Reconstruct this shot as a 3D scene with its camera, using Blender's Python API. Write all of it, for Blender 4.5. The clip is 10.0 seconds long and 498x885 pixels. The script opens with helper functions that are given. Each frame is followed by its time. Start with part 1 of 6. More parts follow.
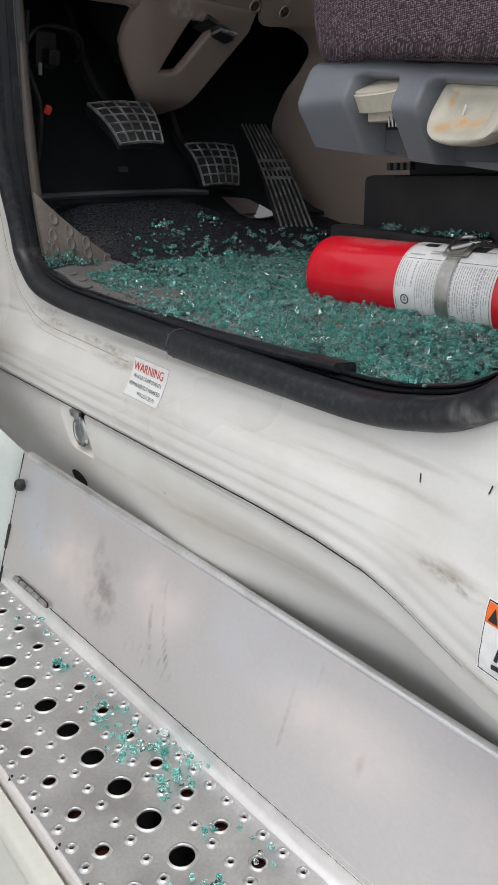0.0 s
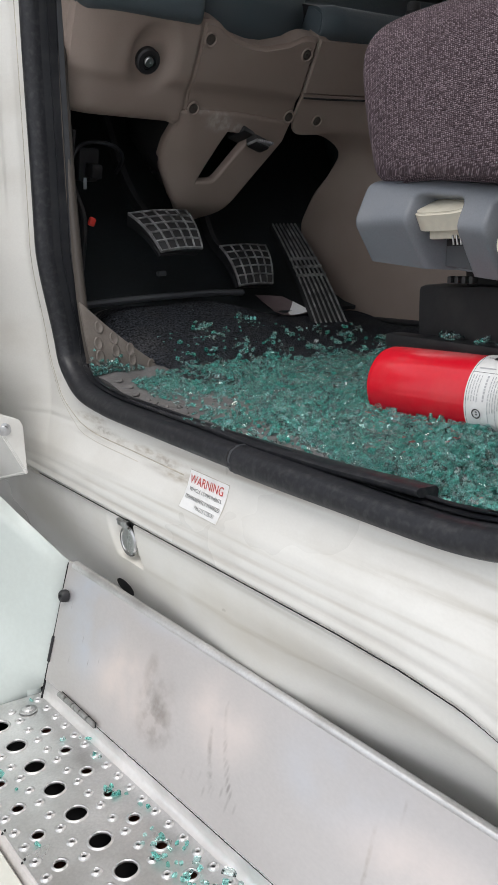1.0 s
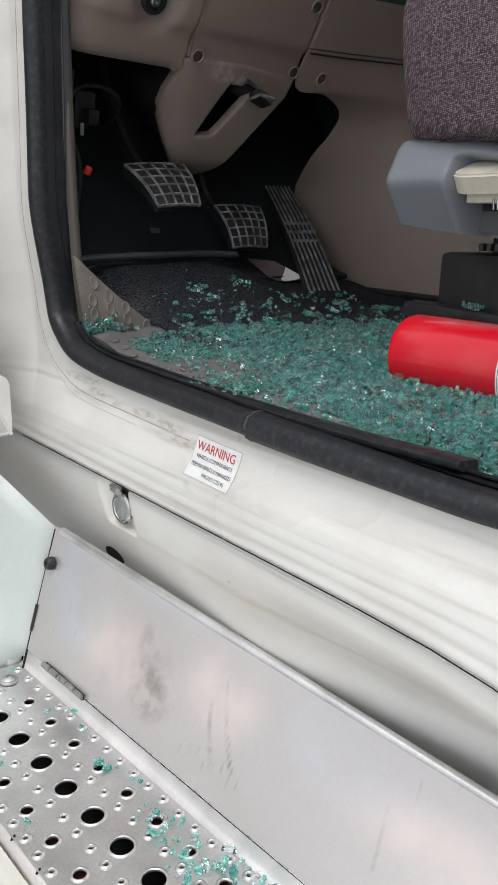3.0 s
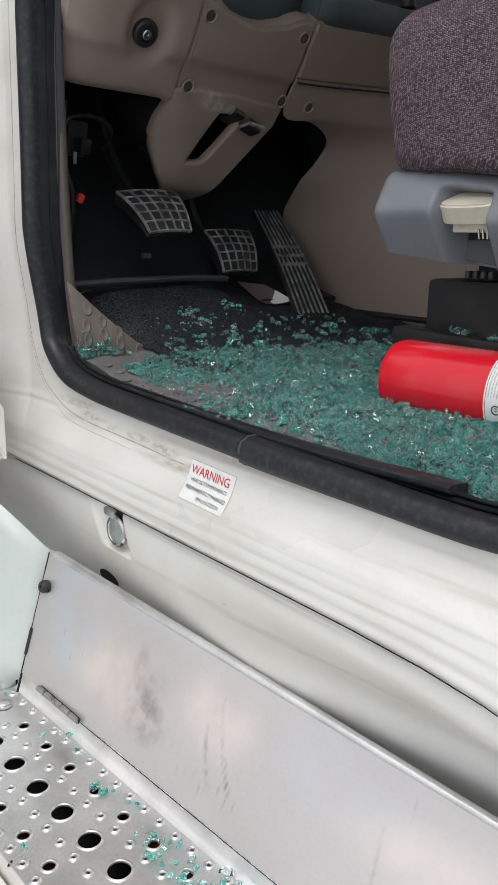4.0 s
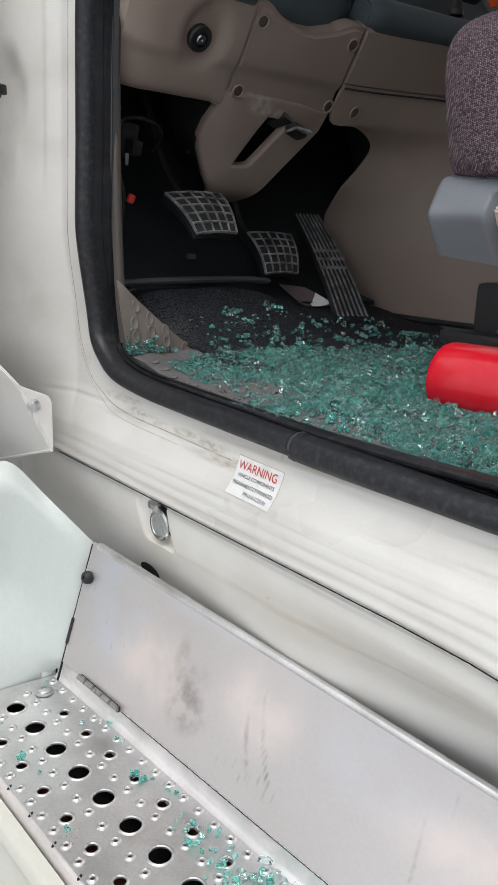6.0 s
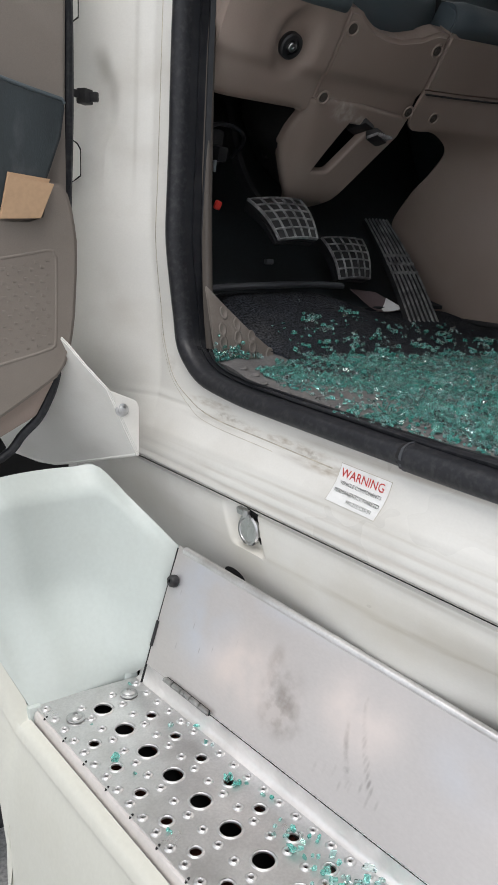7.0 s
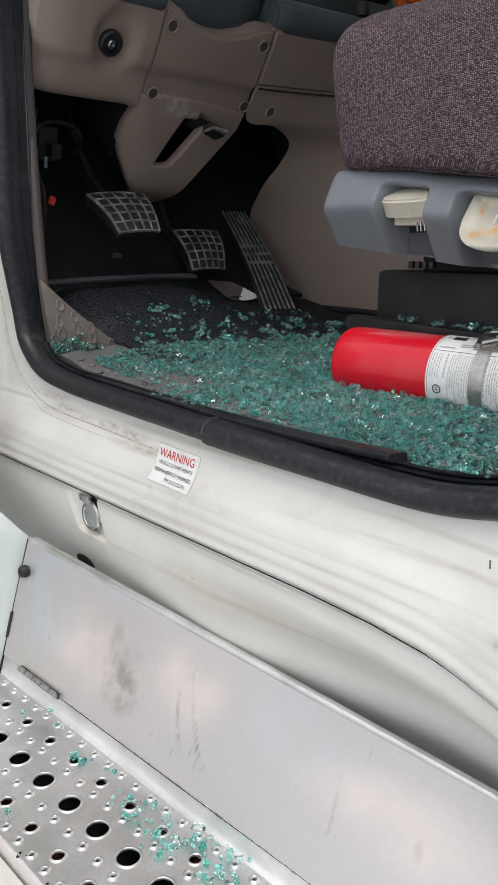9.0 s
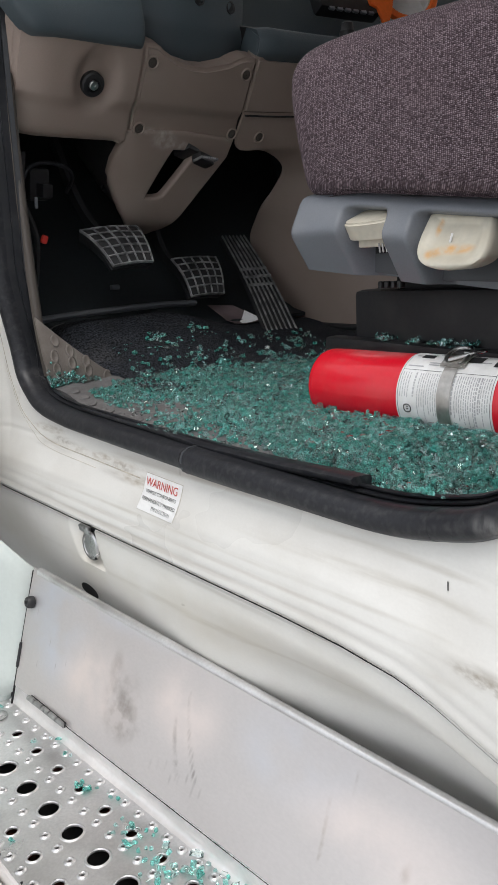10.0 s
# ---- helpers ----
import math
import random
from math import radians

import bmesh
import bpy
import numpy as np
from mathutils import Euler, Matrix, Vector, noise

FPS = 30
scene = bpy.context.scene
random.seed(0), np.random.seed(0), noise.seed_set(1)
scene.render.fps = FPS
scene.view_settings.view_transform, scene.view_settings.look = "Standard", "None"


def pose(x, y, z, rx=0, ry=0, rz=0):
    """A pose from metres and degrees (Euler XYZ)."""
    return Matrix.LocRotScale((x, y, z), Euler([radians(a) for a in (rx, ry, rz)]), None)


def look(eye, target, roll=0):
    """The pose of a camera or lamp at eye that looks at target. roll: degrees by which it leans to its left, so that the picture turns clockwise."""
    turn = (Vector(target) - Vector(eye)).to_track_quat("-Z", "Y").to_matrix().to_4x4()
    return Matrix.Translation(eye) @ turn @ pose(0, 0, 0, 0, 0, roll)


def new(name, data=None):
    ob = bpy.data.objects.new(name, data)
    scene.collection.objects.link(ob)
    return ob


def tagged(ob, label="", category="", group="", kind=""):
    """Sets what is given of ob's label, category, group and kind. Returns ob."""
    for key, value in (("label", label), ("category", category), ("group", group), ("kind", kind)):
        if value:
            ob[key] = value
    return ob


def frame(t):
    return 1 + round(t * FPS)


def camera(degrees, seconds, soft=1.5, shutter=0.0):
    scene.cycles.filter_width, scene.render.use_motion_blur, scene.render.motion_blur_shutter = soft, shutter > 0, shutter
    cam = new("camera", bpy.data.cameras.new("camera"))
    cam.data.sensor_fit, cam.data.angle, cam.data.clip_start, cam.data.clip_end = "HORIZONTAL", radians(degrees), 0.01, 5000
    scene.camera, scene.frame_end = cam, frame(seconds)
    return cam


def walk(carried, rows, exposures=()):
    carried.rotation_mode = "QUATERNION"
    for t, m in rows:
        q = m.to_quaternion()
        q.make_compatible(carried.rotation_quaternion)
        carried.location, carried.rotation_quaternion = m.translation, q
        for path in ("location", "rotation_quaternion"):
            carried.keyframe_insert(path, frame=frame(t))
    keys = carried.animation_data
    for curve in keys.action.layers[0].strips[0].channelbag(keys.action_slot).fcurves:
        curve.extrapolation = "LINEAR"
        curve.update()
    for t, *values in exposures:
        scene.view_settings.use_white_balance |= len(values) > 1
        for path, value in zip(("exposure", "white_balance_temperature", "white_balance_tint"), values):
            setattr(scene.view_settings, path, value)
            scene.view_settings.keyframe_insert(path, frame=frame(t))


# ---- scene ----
cam = camera(36.0, 10.0, soft=1.2)
PATH = [
    (0, (0.03, 0.027, 1.585), (1.154, 1.547, 0.934), -0.2),
    (0.1, (0.034, 0.025, 1.587), (1.221, 1.521, 0.987), -0.3),
    (0.2, (0.041, 0.022, 1.594), (1.245, 1.517, 1.034), -0.5),
    (0.3, (0.046, 0.021, 1.601), (1.264, 1.506, 1.050), -0.6),
    (0.4, (0.046, 0.027, 1.604), (1.272, 1.514, 1.069), -0.8),
    (0.5, (0.044, 0.039, 1.606), (1.26, 1.538, 1.084), -1.0),
    (1, (-0.008, 0.109, 1.639), (1.135, 1.681, 1.167), -1.6),
    (1.5, (-0.041, 0.141, 1.654), (1.073, 1.741, 1.208), -0.8),
    (2, (-0.058, 0.157, 1.655), (1.087, 1.731, 1.196), 0.4),
    (2.5, (-0.05, 0.187, 1.624), (1.148, 1.697, 1.089), 1.0),
    (2.7, (-0.049, 0.199, 1.619), (1.164, 1.691, 1.068), 1.2),
    (4, (-0.066, 0.192, 1.635), (1.194, 1.662, 1.134), 1.0),
    (4.5, (-0.074, 0.184, 1.631), (1.187, 1.657, 1.139), 1.1),
    (5, (-0.086, 0.172, 1.634), (1.181, 1.643, 1.153), 1.5),
    (5.5, (-0.093, 0.178, 1.632), (1.172, 1.65, 1.15), 1.8),
    (6, (-0.111, 0.198, 1.628), (1.107, 1.707, 1.137), 2.0),
    (6.2, (-0.126, 0.224, 1.625), (1.052, 1.761, 1.128), 2.4),
    (7.3, (-0.23, 0.276, 1.642), (0.948, 1.814, 1.146), 2.2),
    (7.5, (-0.231, 0.267, 1.637), (1.012, 1.753, 1.142), 2.1),
    (8, (-0.263, 0.243, 1.642), (1.06, 1.664, 1.16), 3.1),
    (8.5, (-0.21, 0.189, 1.638), (1.116, 1.611, 1.167), 3.0),
    (9, (-0.096, 0.109, 1.622), (1.198, 1.553, 1.132), 0.2),
    (9.5, (-0.029, 0.067, 1.623), (1.219, 1.552, 1.134), -2.4),
    (10, (-0.027, 0.04, 1.639), (1.187, 1.565, 1.189), -3.3),
]
walk(cam, [(t, look(eye, target, roll)) for t, eye, target, roll in PATH], exposures=[(0, -0.20), (0.5, -0.02), (1, 0.02), (6, 0.0), (7.3, -0.06), (8, -0.12), (8.5, -0.08), (9.2, 0.0), (10, 0.0)])

# ---- overcast daylight ----
world = bpy.data.worlds.new("overcast_sky")
scene.world = world
world.use_nodes = True
wn = world.node_tree
sky = wn.nodes.new("ShaderNodeTexSky")
sky.sky_type = "NISHITA"
sky.sun_disc = False
sky.sun_elevation = radians(67)
sky.sun_rotation = radians(227)
sky.air_density, sky.dust_density = 1.0, 6.0
soften = wn.nodes.new("ShaderNodeMix")
soften.data_type = "RGBA"
soften.inputs[0].default_value = 0.75
soften.inputs[7].default_value = (8.0, 8.25, 8.6, 1)
wn.links.new(sky.outputs[0], soften.inputs[6])
wn.links.new(soften.outputs[2], wn.nodes["Background"].inputs[0])
wn.nodes["Background"].inputs[1].default_value = 0.153

sun = new("sun", bpy.data.lights.new("sun", "SUN"))
sun.data.energy, sun.data.angle, sun.data.color = 1.40, radians(35), (1.0, 0.985, 0.97)
sun.matrix_world = look((-2.95, -2.7, 9.4), (0, 0, 0))

# ---- helpers for building ----


def mat(name, col, rough=0.5, metal=0.0, var=0.12, scale=6.0, grain=0.05, gscale=120.0, bump=0.15, bscale=200.0, spec=0.5, dirt=None, dscale=3.0, damt=0.0, stretch=(1, 1, 1)):
    """A surface with two scales of colour variation, uneven gloss and fine relief."""
    m = bpy.data.materials.new(name)
    m.use_nodes = True
    nt = m.node_tree
    b = nt.nodes["Principled BSDF"]
    b.inputs["Metallic"].default_value = metal
    b.inputs["Specular IOR Level"].default_value = spec
    tc = nt.nodes.new("ShaderNodeTexCoord")
    mp = nt.nodes.new("ShaderNodeMapping")
    mp.inputs["Scale"].default_value = stretch
    nt.links.new(tc.outputs["Object"], mp.inputs[0])

    def noise_tex(s, detail=4.0):
        n = nt.nodes.new("ShaderNodeTexNoise")
        n.inputs["Scale"].default_value = s
        n.inputs["Detail"].default_value = detail
        nt.links.new(mp.outputs[0], n.inputs["Vector"])
        return n

    def remap(sock, lo, hi, a=0.3, c=0.7):
        r = nt.nodes.new("ShaderNodeMapRange")
        r.inputs[1].default_value, r.inputs[2].default_value = a, c
        r.inputs[3].default_value, r.inputs[4].default_value = lo, hi
        nt.links.new(sock, r.inputs[0])
        return r.outputs[0]

    big, fine = noise_tex(scale), noise_tex(gscale, 2.0)
    k = nt.nodes.new("ShaderNodeMath")
    k.operation = "MULTIPLY"
    nt.links.new(remap(big.outputs[0], 1 - var, 1 + var), k.inputs[0])
    nt.links.new(remap(fine.outputs[0], 1 - grain, 1 + grain), k.inputs[1])
    hue = nt.nodes.new("ShaderNodeMix")
    hue.data_type, hue.blend_type = "RGBA", "MULTIPLY"
    hue.inputs[0].default_value = 1.0
    hue.inputs[6].default_value = (*col, 1)
    nt.links.new(k.outputs[0], hue.inputs[7])
    out = hue.outputs[2]
    if dirt:
        d = noise_tex(dscale, 8.0)
        dm = nt.nodes.new("ShaderNodeMix")
        dm.data_type = "RGBA"
        dm.inputs[7].default_value = (*dirt, 1)
        nt.links.new(remap(d.outputs[0], 0.0, damt, 0.48, 0.75), dm.inputs[0])
        nt.links.new(out, dm.inputs[6])
        out = dm.outputs[2]
    nt.links.new(out, b.inputs["Base Color"])
    nt.links.new(remap(big.outputs[0], max(0.03, rough - 0.08), min(1, rough + 0.08)), b.inputs["Roughness"])
    if bump:
        bp = nt.nodes.new("ShaderNodeBump")
        bp.inputs["Strength"].default_value = bump
        bp.inputs["Distance"].default_value = 0.002
        nb = noise_tex(bscale, 3.0)
        nt.links.new(nb.outputs[0], bp.inputs["Height"])
        nt.links.new(bp.outputs[0], b.inputs["Normal"])
    return m


def add_spots(m, spots, col, amount=0.6, nscale=40.0, stretch=(1, 1, 1)):
    """Scuffs and painted tints of their own shape: soft ellipsoids broken up by noise. spots: (centre, radii)."""
    nt = m.node_tree
    b = nt.nodes["Principled BSDF"]
    src = b.inputs["Base Color"].links[0].from_socket
    tc = nt.nodes.new("ShaderNodeTexCoord")
    for centre, radii in spots:
        mp = nt.nodes.new("ShaderNodeMapping")
        mp.vector_type = "TEXTURE"
        mp.inputs["Location"].default_value = centre
        mp.inputs["Scale"].default_value = radii
        nt.links.new(tc.outputs["Object"], mp.inputs[0])
        ln = nt.nodes.new("ShaderNodeVectorMath")
        ln.operation = "LENGTH"
        nt.links.new(mp.outputs[0], ln.inputs[0])
        n = nt.nodes.new("ShaderNodeTexNoise")
        n.inputs["Scale"].default_value = nscale
        n.inputs["Detail"].default_value = 6.0
        ms = nt.nodes.new("ShaderNodeMapping")
        ms.inputs["Scale"].default_value = stretch
        nt.links.new(tc.outputs["Object"], ms.inputs[0])
        nt.links.new(ms.outputs[0], n.inputs["Vector"])
        r1 = nt.nodes.new("ShaderNodeMapRange")
        r1.inputs[1].default_value, r1.inputs[2].default_value, r1.inputs[3].default_value, r1.inputs[4].default_value = 0.2, 1.0, 1.0, 0.0
        r1.interpolation_type = "SMOOTHSTEP"
        nt.links.new(ln.outputs["Value"], r1.inputs[0])
        r2 = nt.nodes.new("ShaderNodeMapRange")
        r2.inputs[1].default_value, r2.inputs[2].default_value, r2.inputs[3].default_value, r2.inputs[4].default_value = 0.4, 0.65, 0.1, amount
        nt.links.new(n.outputs[0], r2.inputs[0])
        mul = nt.nodes.new("ShaderNodeMath")
        mul.operation = "MULTIPLY"
        nt.links.new(r1.outputs[0], mul.inputs[0])
        nt.links.new(r2.outputs[0], mul.inputs[1])
        mx = nt.nodes.new("ShaderNodeMix")
        mx.data_type = "RGBA"
        mx.inputs[7].default_value = (*col, 1)
        nt.links.new(mul.outputs[0], mx.inputs[0])
        nt.links.new(src, mx.inputs[6])
        src = mx.outputs[2]
    nt.links.new(src, b.inputs["Base Color"])
    return m


def thing(name, base, label, category, group="", kind=""):
    e = new(name)
    e.empty_display_size = 0.05
    e.matrix_basis = Matrix.Translation(base)
    return tagged(e, label, category, group, kind)


def world_of(ob):
    return world_of(ob.parent) @ ob.matrix_parent_inverse @ ob.matrix_basis if ob.parent else ob.matrix_basis.copy()


def hang(ob, parent):
    if parent:
        ob.parent = parent
        ob.matrix_parent_inverse = world_of(parent).inverted()
    return ob


def part(name, bm, material, parent=None, label="", smooth=35):
    """Links a bmesh as one mesh object; its points are in the world's metres."""
    bmesh.ops.recalc_face_normals(bm, faces=bm.faces)
    me = bpy.data.meshes.new(name)
    bm.to_mesh(me)
    bm.free()
    me.materials.append(material)
    if smooth:
        me.shade_smooth()
        me.set_sharp_from_angle(angle=radians(smooth))
    ob = new(name, me)
    if label:
        tagged(ob, label)
    return hang(ob, parent)


def raw(name, verts, faces, material, parent=None, label="", smooth=35):
    me = bpy.data.meshes.new(name)
    me.from_pydata(verts, [], faces)
    me.materials.append(material)
    if smooth:
        me.shade_smooth()
        me.set_sharp_from_angle(angle=radians(smooth))
    ob = new(name, me)
    if label:
        tagged(ob, label)
    return hang(ob, parent)


def join(bm, other):
    me = bpy.data.meshes.new("tmp")
    other.to_mesh(me)
    other.free()
    bm.from_mesh(me)
    bpy.data.meshes.remove(me)
    return bm


def b_box(size, bevel=0.0, m=Matrix.Identity(4), seg=2):
    bm = bmesh.new()
    bmesh.ops.create_cube(bm, size=1.0)
    bmesh.ops.scale(bm, vec=size, verts=bm.verts)
    if bevel:
        bmesh.ops.bevel(bm, geom=bm.edges[:], offset=bevel, segments=seg, profile=0.6, affect="EDGES")
    bm.transform(m)
    return bm


def b_cyl(p0, p1, r0, r1=None, seg=20, bevel=0.0):
    p0, p1 = Vector(p0), Vector(p1)
    d = p1 - p0
    bm = bmesh.new()
    bmesh.ops.create_cone(bm, cap_ends=True, segments=seg, radius1=r0, radius2=r0 if r1 is None else r1, depth=d.length)
    if bevel:
        caps = [e for e in bm.edges if abs(e.verts[0].co.z - e.verts[1].co.z) < 1e-6]
        bmesh.ops.bevel(bm, geom=caps, offset=bevel, segments=2, affect="EDGES")
    bm.transform(Matrix.Translation((p0 + p1) / 2) @ d.to_track_quat("Z", "Y").to_matrix().to_4x4())
    return bm


def b_lathe(profile, m, seg=32):
    """profile: (radius, height) pairs turned about z."""
    bm = bmesh.new()
    rings = []
    for r, h in profile:
        rings.append([bm.verts.new((max(r, 1e-5) * math.cos(a), max(r, 1e-5) * math.sin(a), h)) for a in (2 * math.pi * i / seg for i in range(seg))])
    for a, b in zip(rings, rings[1:]):
        for i in range(seg):
            bm.faces.new((a[i], a[(i + 1) % seg], b[(i + 1) % seg], b[i]))
    bm.faces.new(rings[0][::-1])
    bm.faces.new(rings[-1])
    bm.transform(m)
    return bm


def spline(points, n=8, closed=False):
    """Catmull-Rom through the points."""
    pts = [Vector(p) for p in points]
    out, c = [], len(pts)
    for i in range(c if closed else c - 1):
        p0 = pts[(i - 1) % c] if closed or i else pts[0]
        p1, p2 = pts[i], pts[(i + 1) % c]
        p3 = pts[(i + 2) % c] if closed or i + 2 < c else pts[-1]
        for k in range(n):
            t = k / n
            out.append(0.5 * ((2 * p1) + (p2 - p0) * t + (2 * p0 - 5 * p1 + 4 * p2 - p3) * t * t + (3 * p1 - p0 - 3 * p2 + p3) * t ** 3))
    if not closed:
        out.append(pts[-1])
    return out


def b_sweep(path, section, side, closed=False, caps=True):
    """section: (a, b) pairs; a runs along side x tangent, b along side. side: a direction, or a function of the index."""
    bm = bmesh.new()
    rings, n = [], len(path)
    for i, p in enumerate(path):
        t = (path[(i + 1) % n] - path[i - 1]) if closed else (path[min(i + 1, n - 1)] - path[max(i - 1, 0)])
        s = Vector(side(i) if callable(side) else side)
        t.normalize()
        s = (s - t * s.dot(t)).normalized()
        o = s.cross(t)
        sec = section(i) if callable(section) else section
        rings.append([bm.verts.new(p + o * a + s * b) for a, b in sec])
    k = len(rings[0])
    for i in range(n if closed else n - 1):
        a, b = rings[i], rings[(i + 1) % n]
        for j in range(k):
            bm.faces.new((a[j], a[(j + 1) % k], b[(j + 1) % k], b[j]))
    if caps and not closed:
        bm.faces.new(rings[0][::-1])
        bm.faces.new(rings[-1])
    return bm


def circle(r, n=10, ry=None):
    return [(r * math.cos(2 * math.pi * i / n), (ry or r) * math.sin(2 * math.pi * i / n)) for i in range(n)]


def b_plate(poly, thick, place, bevel=0.0):
    """poly: 2D points; place(u, v, w) gives the world point; w runs from 0 to thick."""
    bm = bmesh.new()
    vs = [bm.verts.new((u, v, 0)) for u, v in poly]
    f = bm.faces.new(vs)
    r = bmesh.ops.extrude_face_region(bm, geom=[f])
    top = [g for g in r["geom"] if isinstance(g, bmesh.types.BMVert)]
    bmesh.ops.translate(bm, vec=(0, 0, thick), verts=top)
    if bevel:
        ed = [e for e in bm.edges if all(v.co.z > thick / 2 for v in e.verts)]
        bmesh.ops.bevel(bm, geom=ed, offset=bevel, segments=3, affect="EDGES")
    for v in bm.verts:
        v.co = place(*v.co)
    return bm


def b_sheet(fn, nu, nv, thick=0.0, keep=None):
    """A sheet from fn(u, v), u and v in 0..1; thick: given depth along its normals."""
    bm = bmesh.new()
    g = [[bm.verts.new(fn(i / nu, j / nv)) for j in range(nv + 1)] for i in range(nu + 1)]
    for i in range(nu):
        for j in range(nv):
            if keep is None or keep((i + 0.5) / nu, (j + 0.5) / nv):
                bm.faces.new((g[i][j], g[i + 1][j], g[i + 1][j + 1], g[i][j + 1]))
    for v in [v for v in bm.verts if not v.link_faces]:
        bm.verts.remove(v)
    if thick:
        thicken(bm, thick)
    return bm


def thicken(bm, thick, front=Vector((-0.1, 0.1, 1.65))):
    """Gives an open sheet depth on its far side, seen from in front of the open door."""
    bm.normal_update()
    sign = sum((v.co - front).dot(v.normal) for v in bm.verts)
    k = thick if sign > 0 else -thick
    back = {v: bm.verts.new(v.co + v.normal * k) for v in bm.verts[:]}
    rim = [e for e in bm.edges if len(e.link_faces) == 1]
    for f in bm.faces[:]:
        bm.faces.new([back[v] for v in reversed(f.verts)])
    for e in rim:
        a, b = e.verts
        bm.faces.new((b, a, back[a], back[b]))


def lerp(pairs, t):
    """Smooth interpolation in a table of (key, value)."""
    if t <= pairs[0][0]:
        return pairs[0][1]
    for (a, x), (b, y) in zip(pairs, pairs[1:]):
        if t <= b:
            k = (t - a) / (b - a)
            return x + (y - x) * k
    return pairs[-1][1]


def sm(a, b, t):
    k = min(1.0, max(0.0, (t - a) / (b - a)))
    return k * k * (3 - 2 * k)


def b_text(body, size, place, thick=0.0003):
    """Flat lettering laid by place(u, v, w), u from the text's middle."""
    cu = bpy.data.curves.new("tmp", "FONT")
    cu.body, cu.size, cu.align_x, cu.resolution_u = body, size, "CENTER", 3
    ob = bpy.data.objects.new("tmp", cu)
    me = bpy.data.meshes.new_from_object(ob)
    bm = bmesh.new()
    bm.from_mesh(me)
    bmesh.ops.triangulate(bm, faces=bm.faces)
    bpy.data.objects.remove(ob)
    bpy.data.curves.remove(cu)
    bpy.data.meshes.remove(me)
    for v in bm.verts:
        v.co = place(v.co.x, v.co.y, thick)
    return bm


# ---- materials ----
M_PAINT = mat("white_paint", (0.785, 0.774, 0.738), 0.32, var=0.04, scale=3, grain=0.015, gscale=300, bump=0.03, bscale=60, dirt=(0.36, 0.31, 0.24), dscale=9, damt=0.22, stretch=(1, 0.6, 1))
M_FAIR = mat("fairing_plastic", (0.555, 0.605, 0.582), 0.4, var=0.04, scale=4, grain=0.02, bump=0.03, bscale=150, dirt=(0.4, 0.38, 0.33), dscale=7, damt=0.12)
M_TREAD = mat("tread_aluminium", (0.71, 0.702, 0.70), 0.34, metal=0.85, var=0.08, scale=12, grain=0.06, gscale=220, bump=0.08, bscale=120, dirt=(0.35, 0.33, 0.31), dscale=14, damt=0.4)
M_STEEL = mat("steel", (0.55, 0.55, 0.55), 0.3, metal=1.0, var=0.1, grain=0.1, bump=0.1)
M_RUST = mat("rusty_primer", (0.16, 0.045, 0.028), 0.8, var=0.3, scale=30, grain=0.2, bump=0.4)
# near-black for joints and holes, and for shade put into colour
M_DARK = mat("gap_and_shade_black", (0.012, 0.012, 0.013), 0.8, var=0.2, grain=0.1)
M_RUBBER = mat("black_rubber", (0.019, 0.020, 0.024), 0.44, spec=0.36, var=0.10, scale=9, grain=0.15, gscale=200, bump=0.12, bscale=160, dirt=(0.15, 0.145, 0.14), dscale=90, damt=0.2)
M_BEIGE = mat("taupe_plastic", (0.310, 0.242, 0.206), 0.55, var=0.06, scale=5, grain=0.06, gscale=500, bump=0.25, bscale=700, dirt=(0.36, 0.32, 0.29), dscale=5, damt=0.25)
M_SLATE = mat("slate_plastic", (0.072, 0.093, 0.105), 0.55, var=0.08, grain=0.06, gscale=500, bump=0.25, bscale=700, dirt=(0.12, 0.12, 0.12), dscale=9, damt=0.2)
M_GREY = mat("grey_plastic", (0.172, 0.185, 0.208), 0.42, var=0.06, grain=0.05, gscale=400, bump=0.12, bscale=600, dirt=(0.3, 0.29, 0.28), dscale=10, damt=0.2)
M_IVORY = mat("ivory_plastic", (0.62, 0.58, 0.48), 0.42, var=0.08, scale=25, grain=0.05, bump=0.06, dirt=(0.42, 0.35, 0.24), dscale=30, damt=0.35)
M_BLACK = mat("black_plastic", (0.016, 0.016, 0.018), 0.5, var=0.15, grain=0.1, bump=0.1, dirt=(0.08, 0.075, 0.07), dscale=14, damt=0.3)
M_FLOOR = mat("grey_floor_rubber", (0.125, 0.120, 0.120), 0.65, var=0.15, scale=12, grain=0.15, bump=0.3, dirt=(0.20, 0.18, 0.165), dscale=11, damt=0.5)
M_RED = mat("red_enamel", (0.70, 0.010, 0.026), 0.14, var=0.06, scale=8, grain=0.02, bump=0.02, bscale=80, dirt=(0.42, 0.2, 0.18), dscale=16, damt=0.14)
M_WHITE = mat("white_label", (0.86, 0.86, 0.85), 0.5, var=0.06, scale=25, grain=0.03, bump=0.03, dirt=(0.5, 0.48, 0.42), dscale=40, damt=0.3)
M_PRINT = mat("small_print_ink", (0.48, 0.48, 0.49), 0.6, var=0.1, bump=0)
M_INK = mat("black_ink", (0.02, 0.02, 0.022), 0.6, var=0.1, bump=0)
M_REDINK = mat("red_ink", (0.55, 0.03, 0.02), 0.6, var=0.1, bump=0)
M_DIMRED = mat("dim_red_lens", (0.22, 0.015, 0.03), 0.4, var=0.1, bump=0)
M_ORANGE = mat("orange_print", (0.92, 0.16, 0.02), 0.5, var=0.1, bump=0)
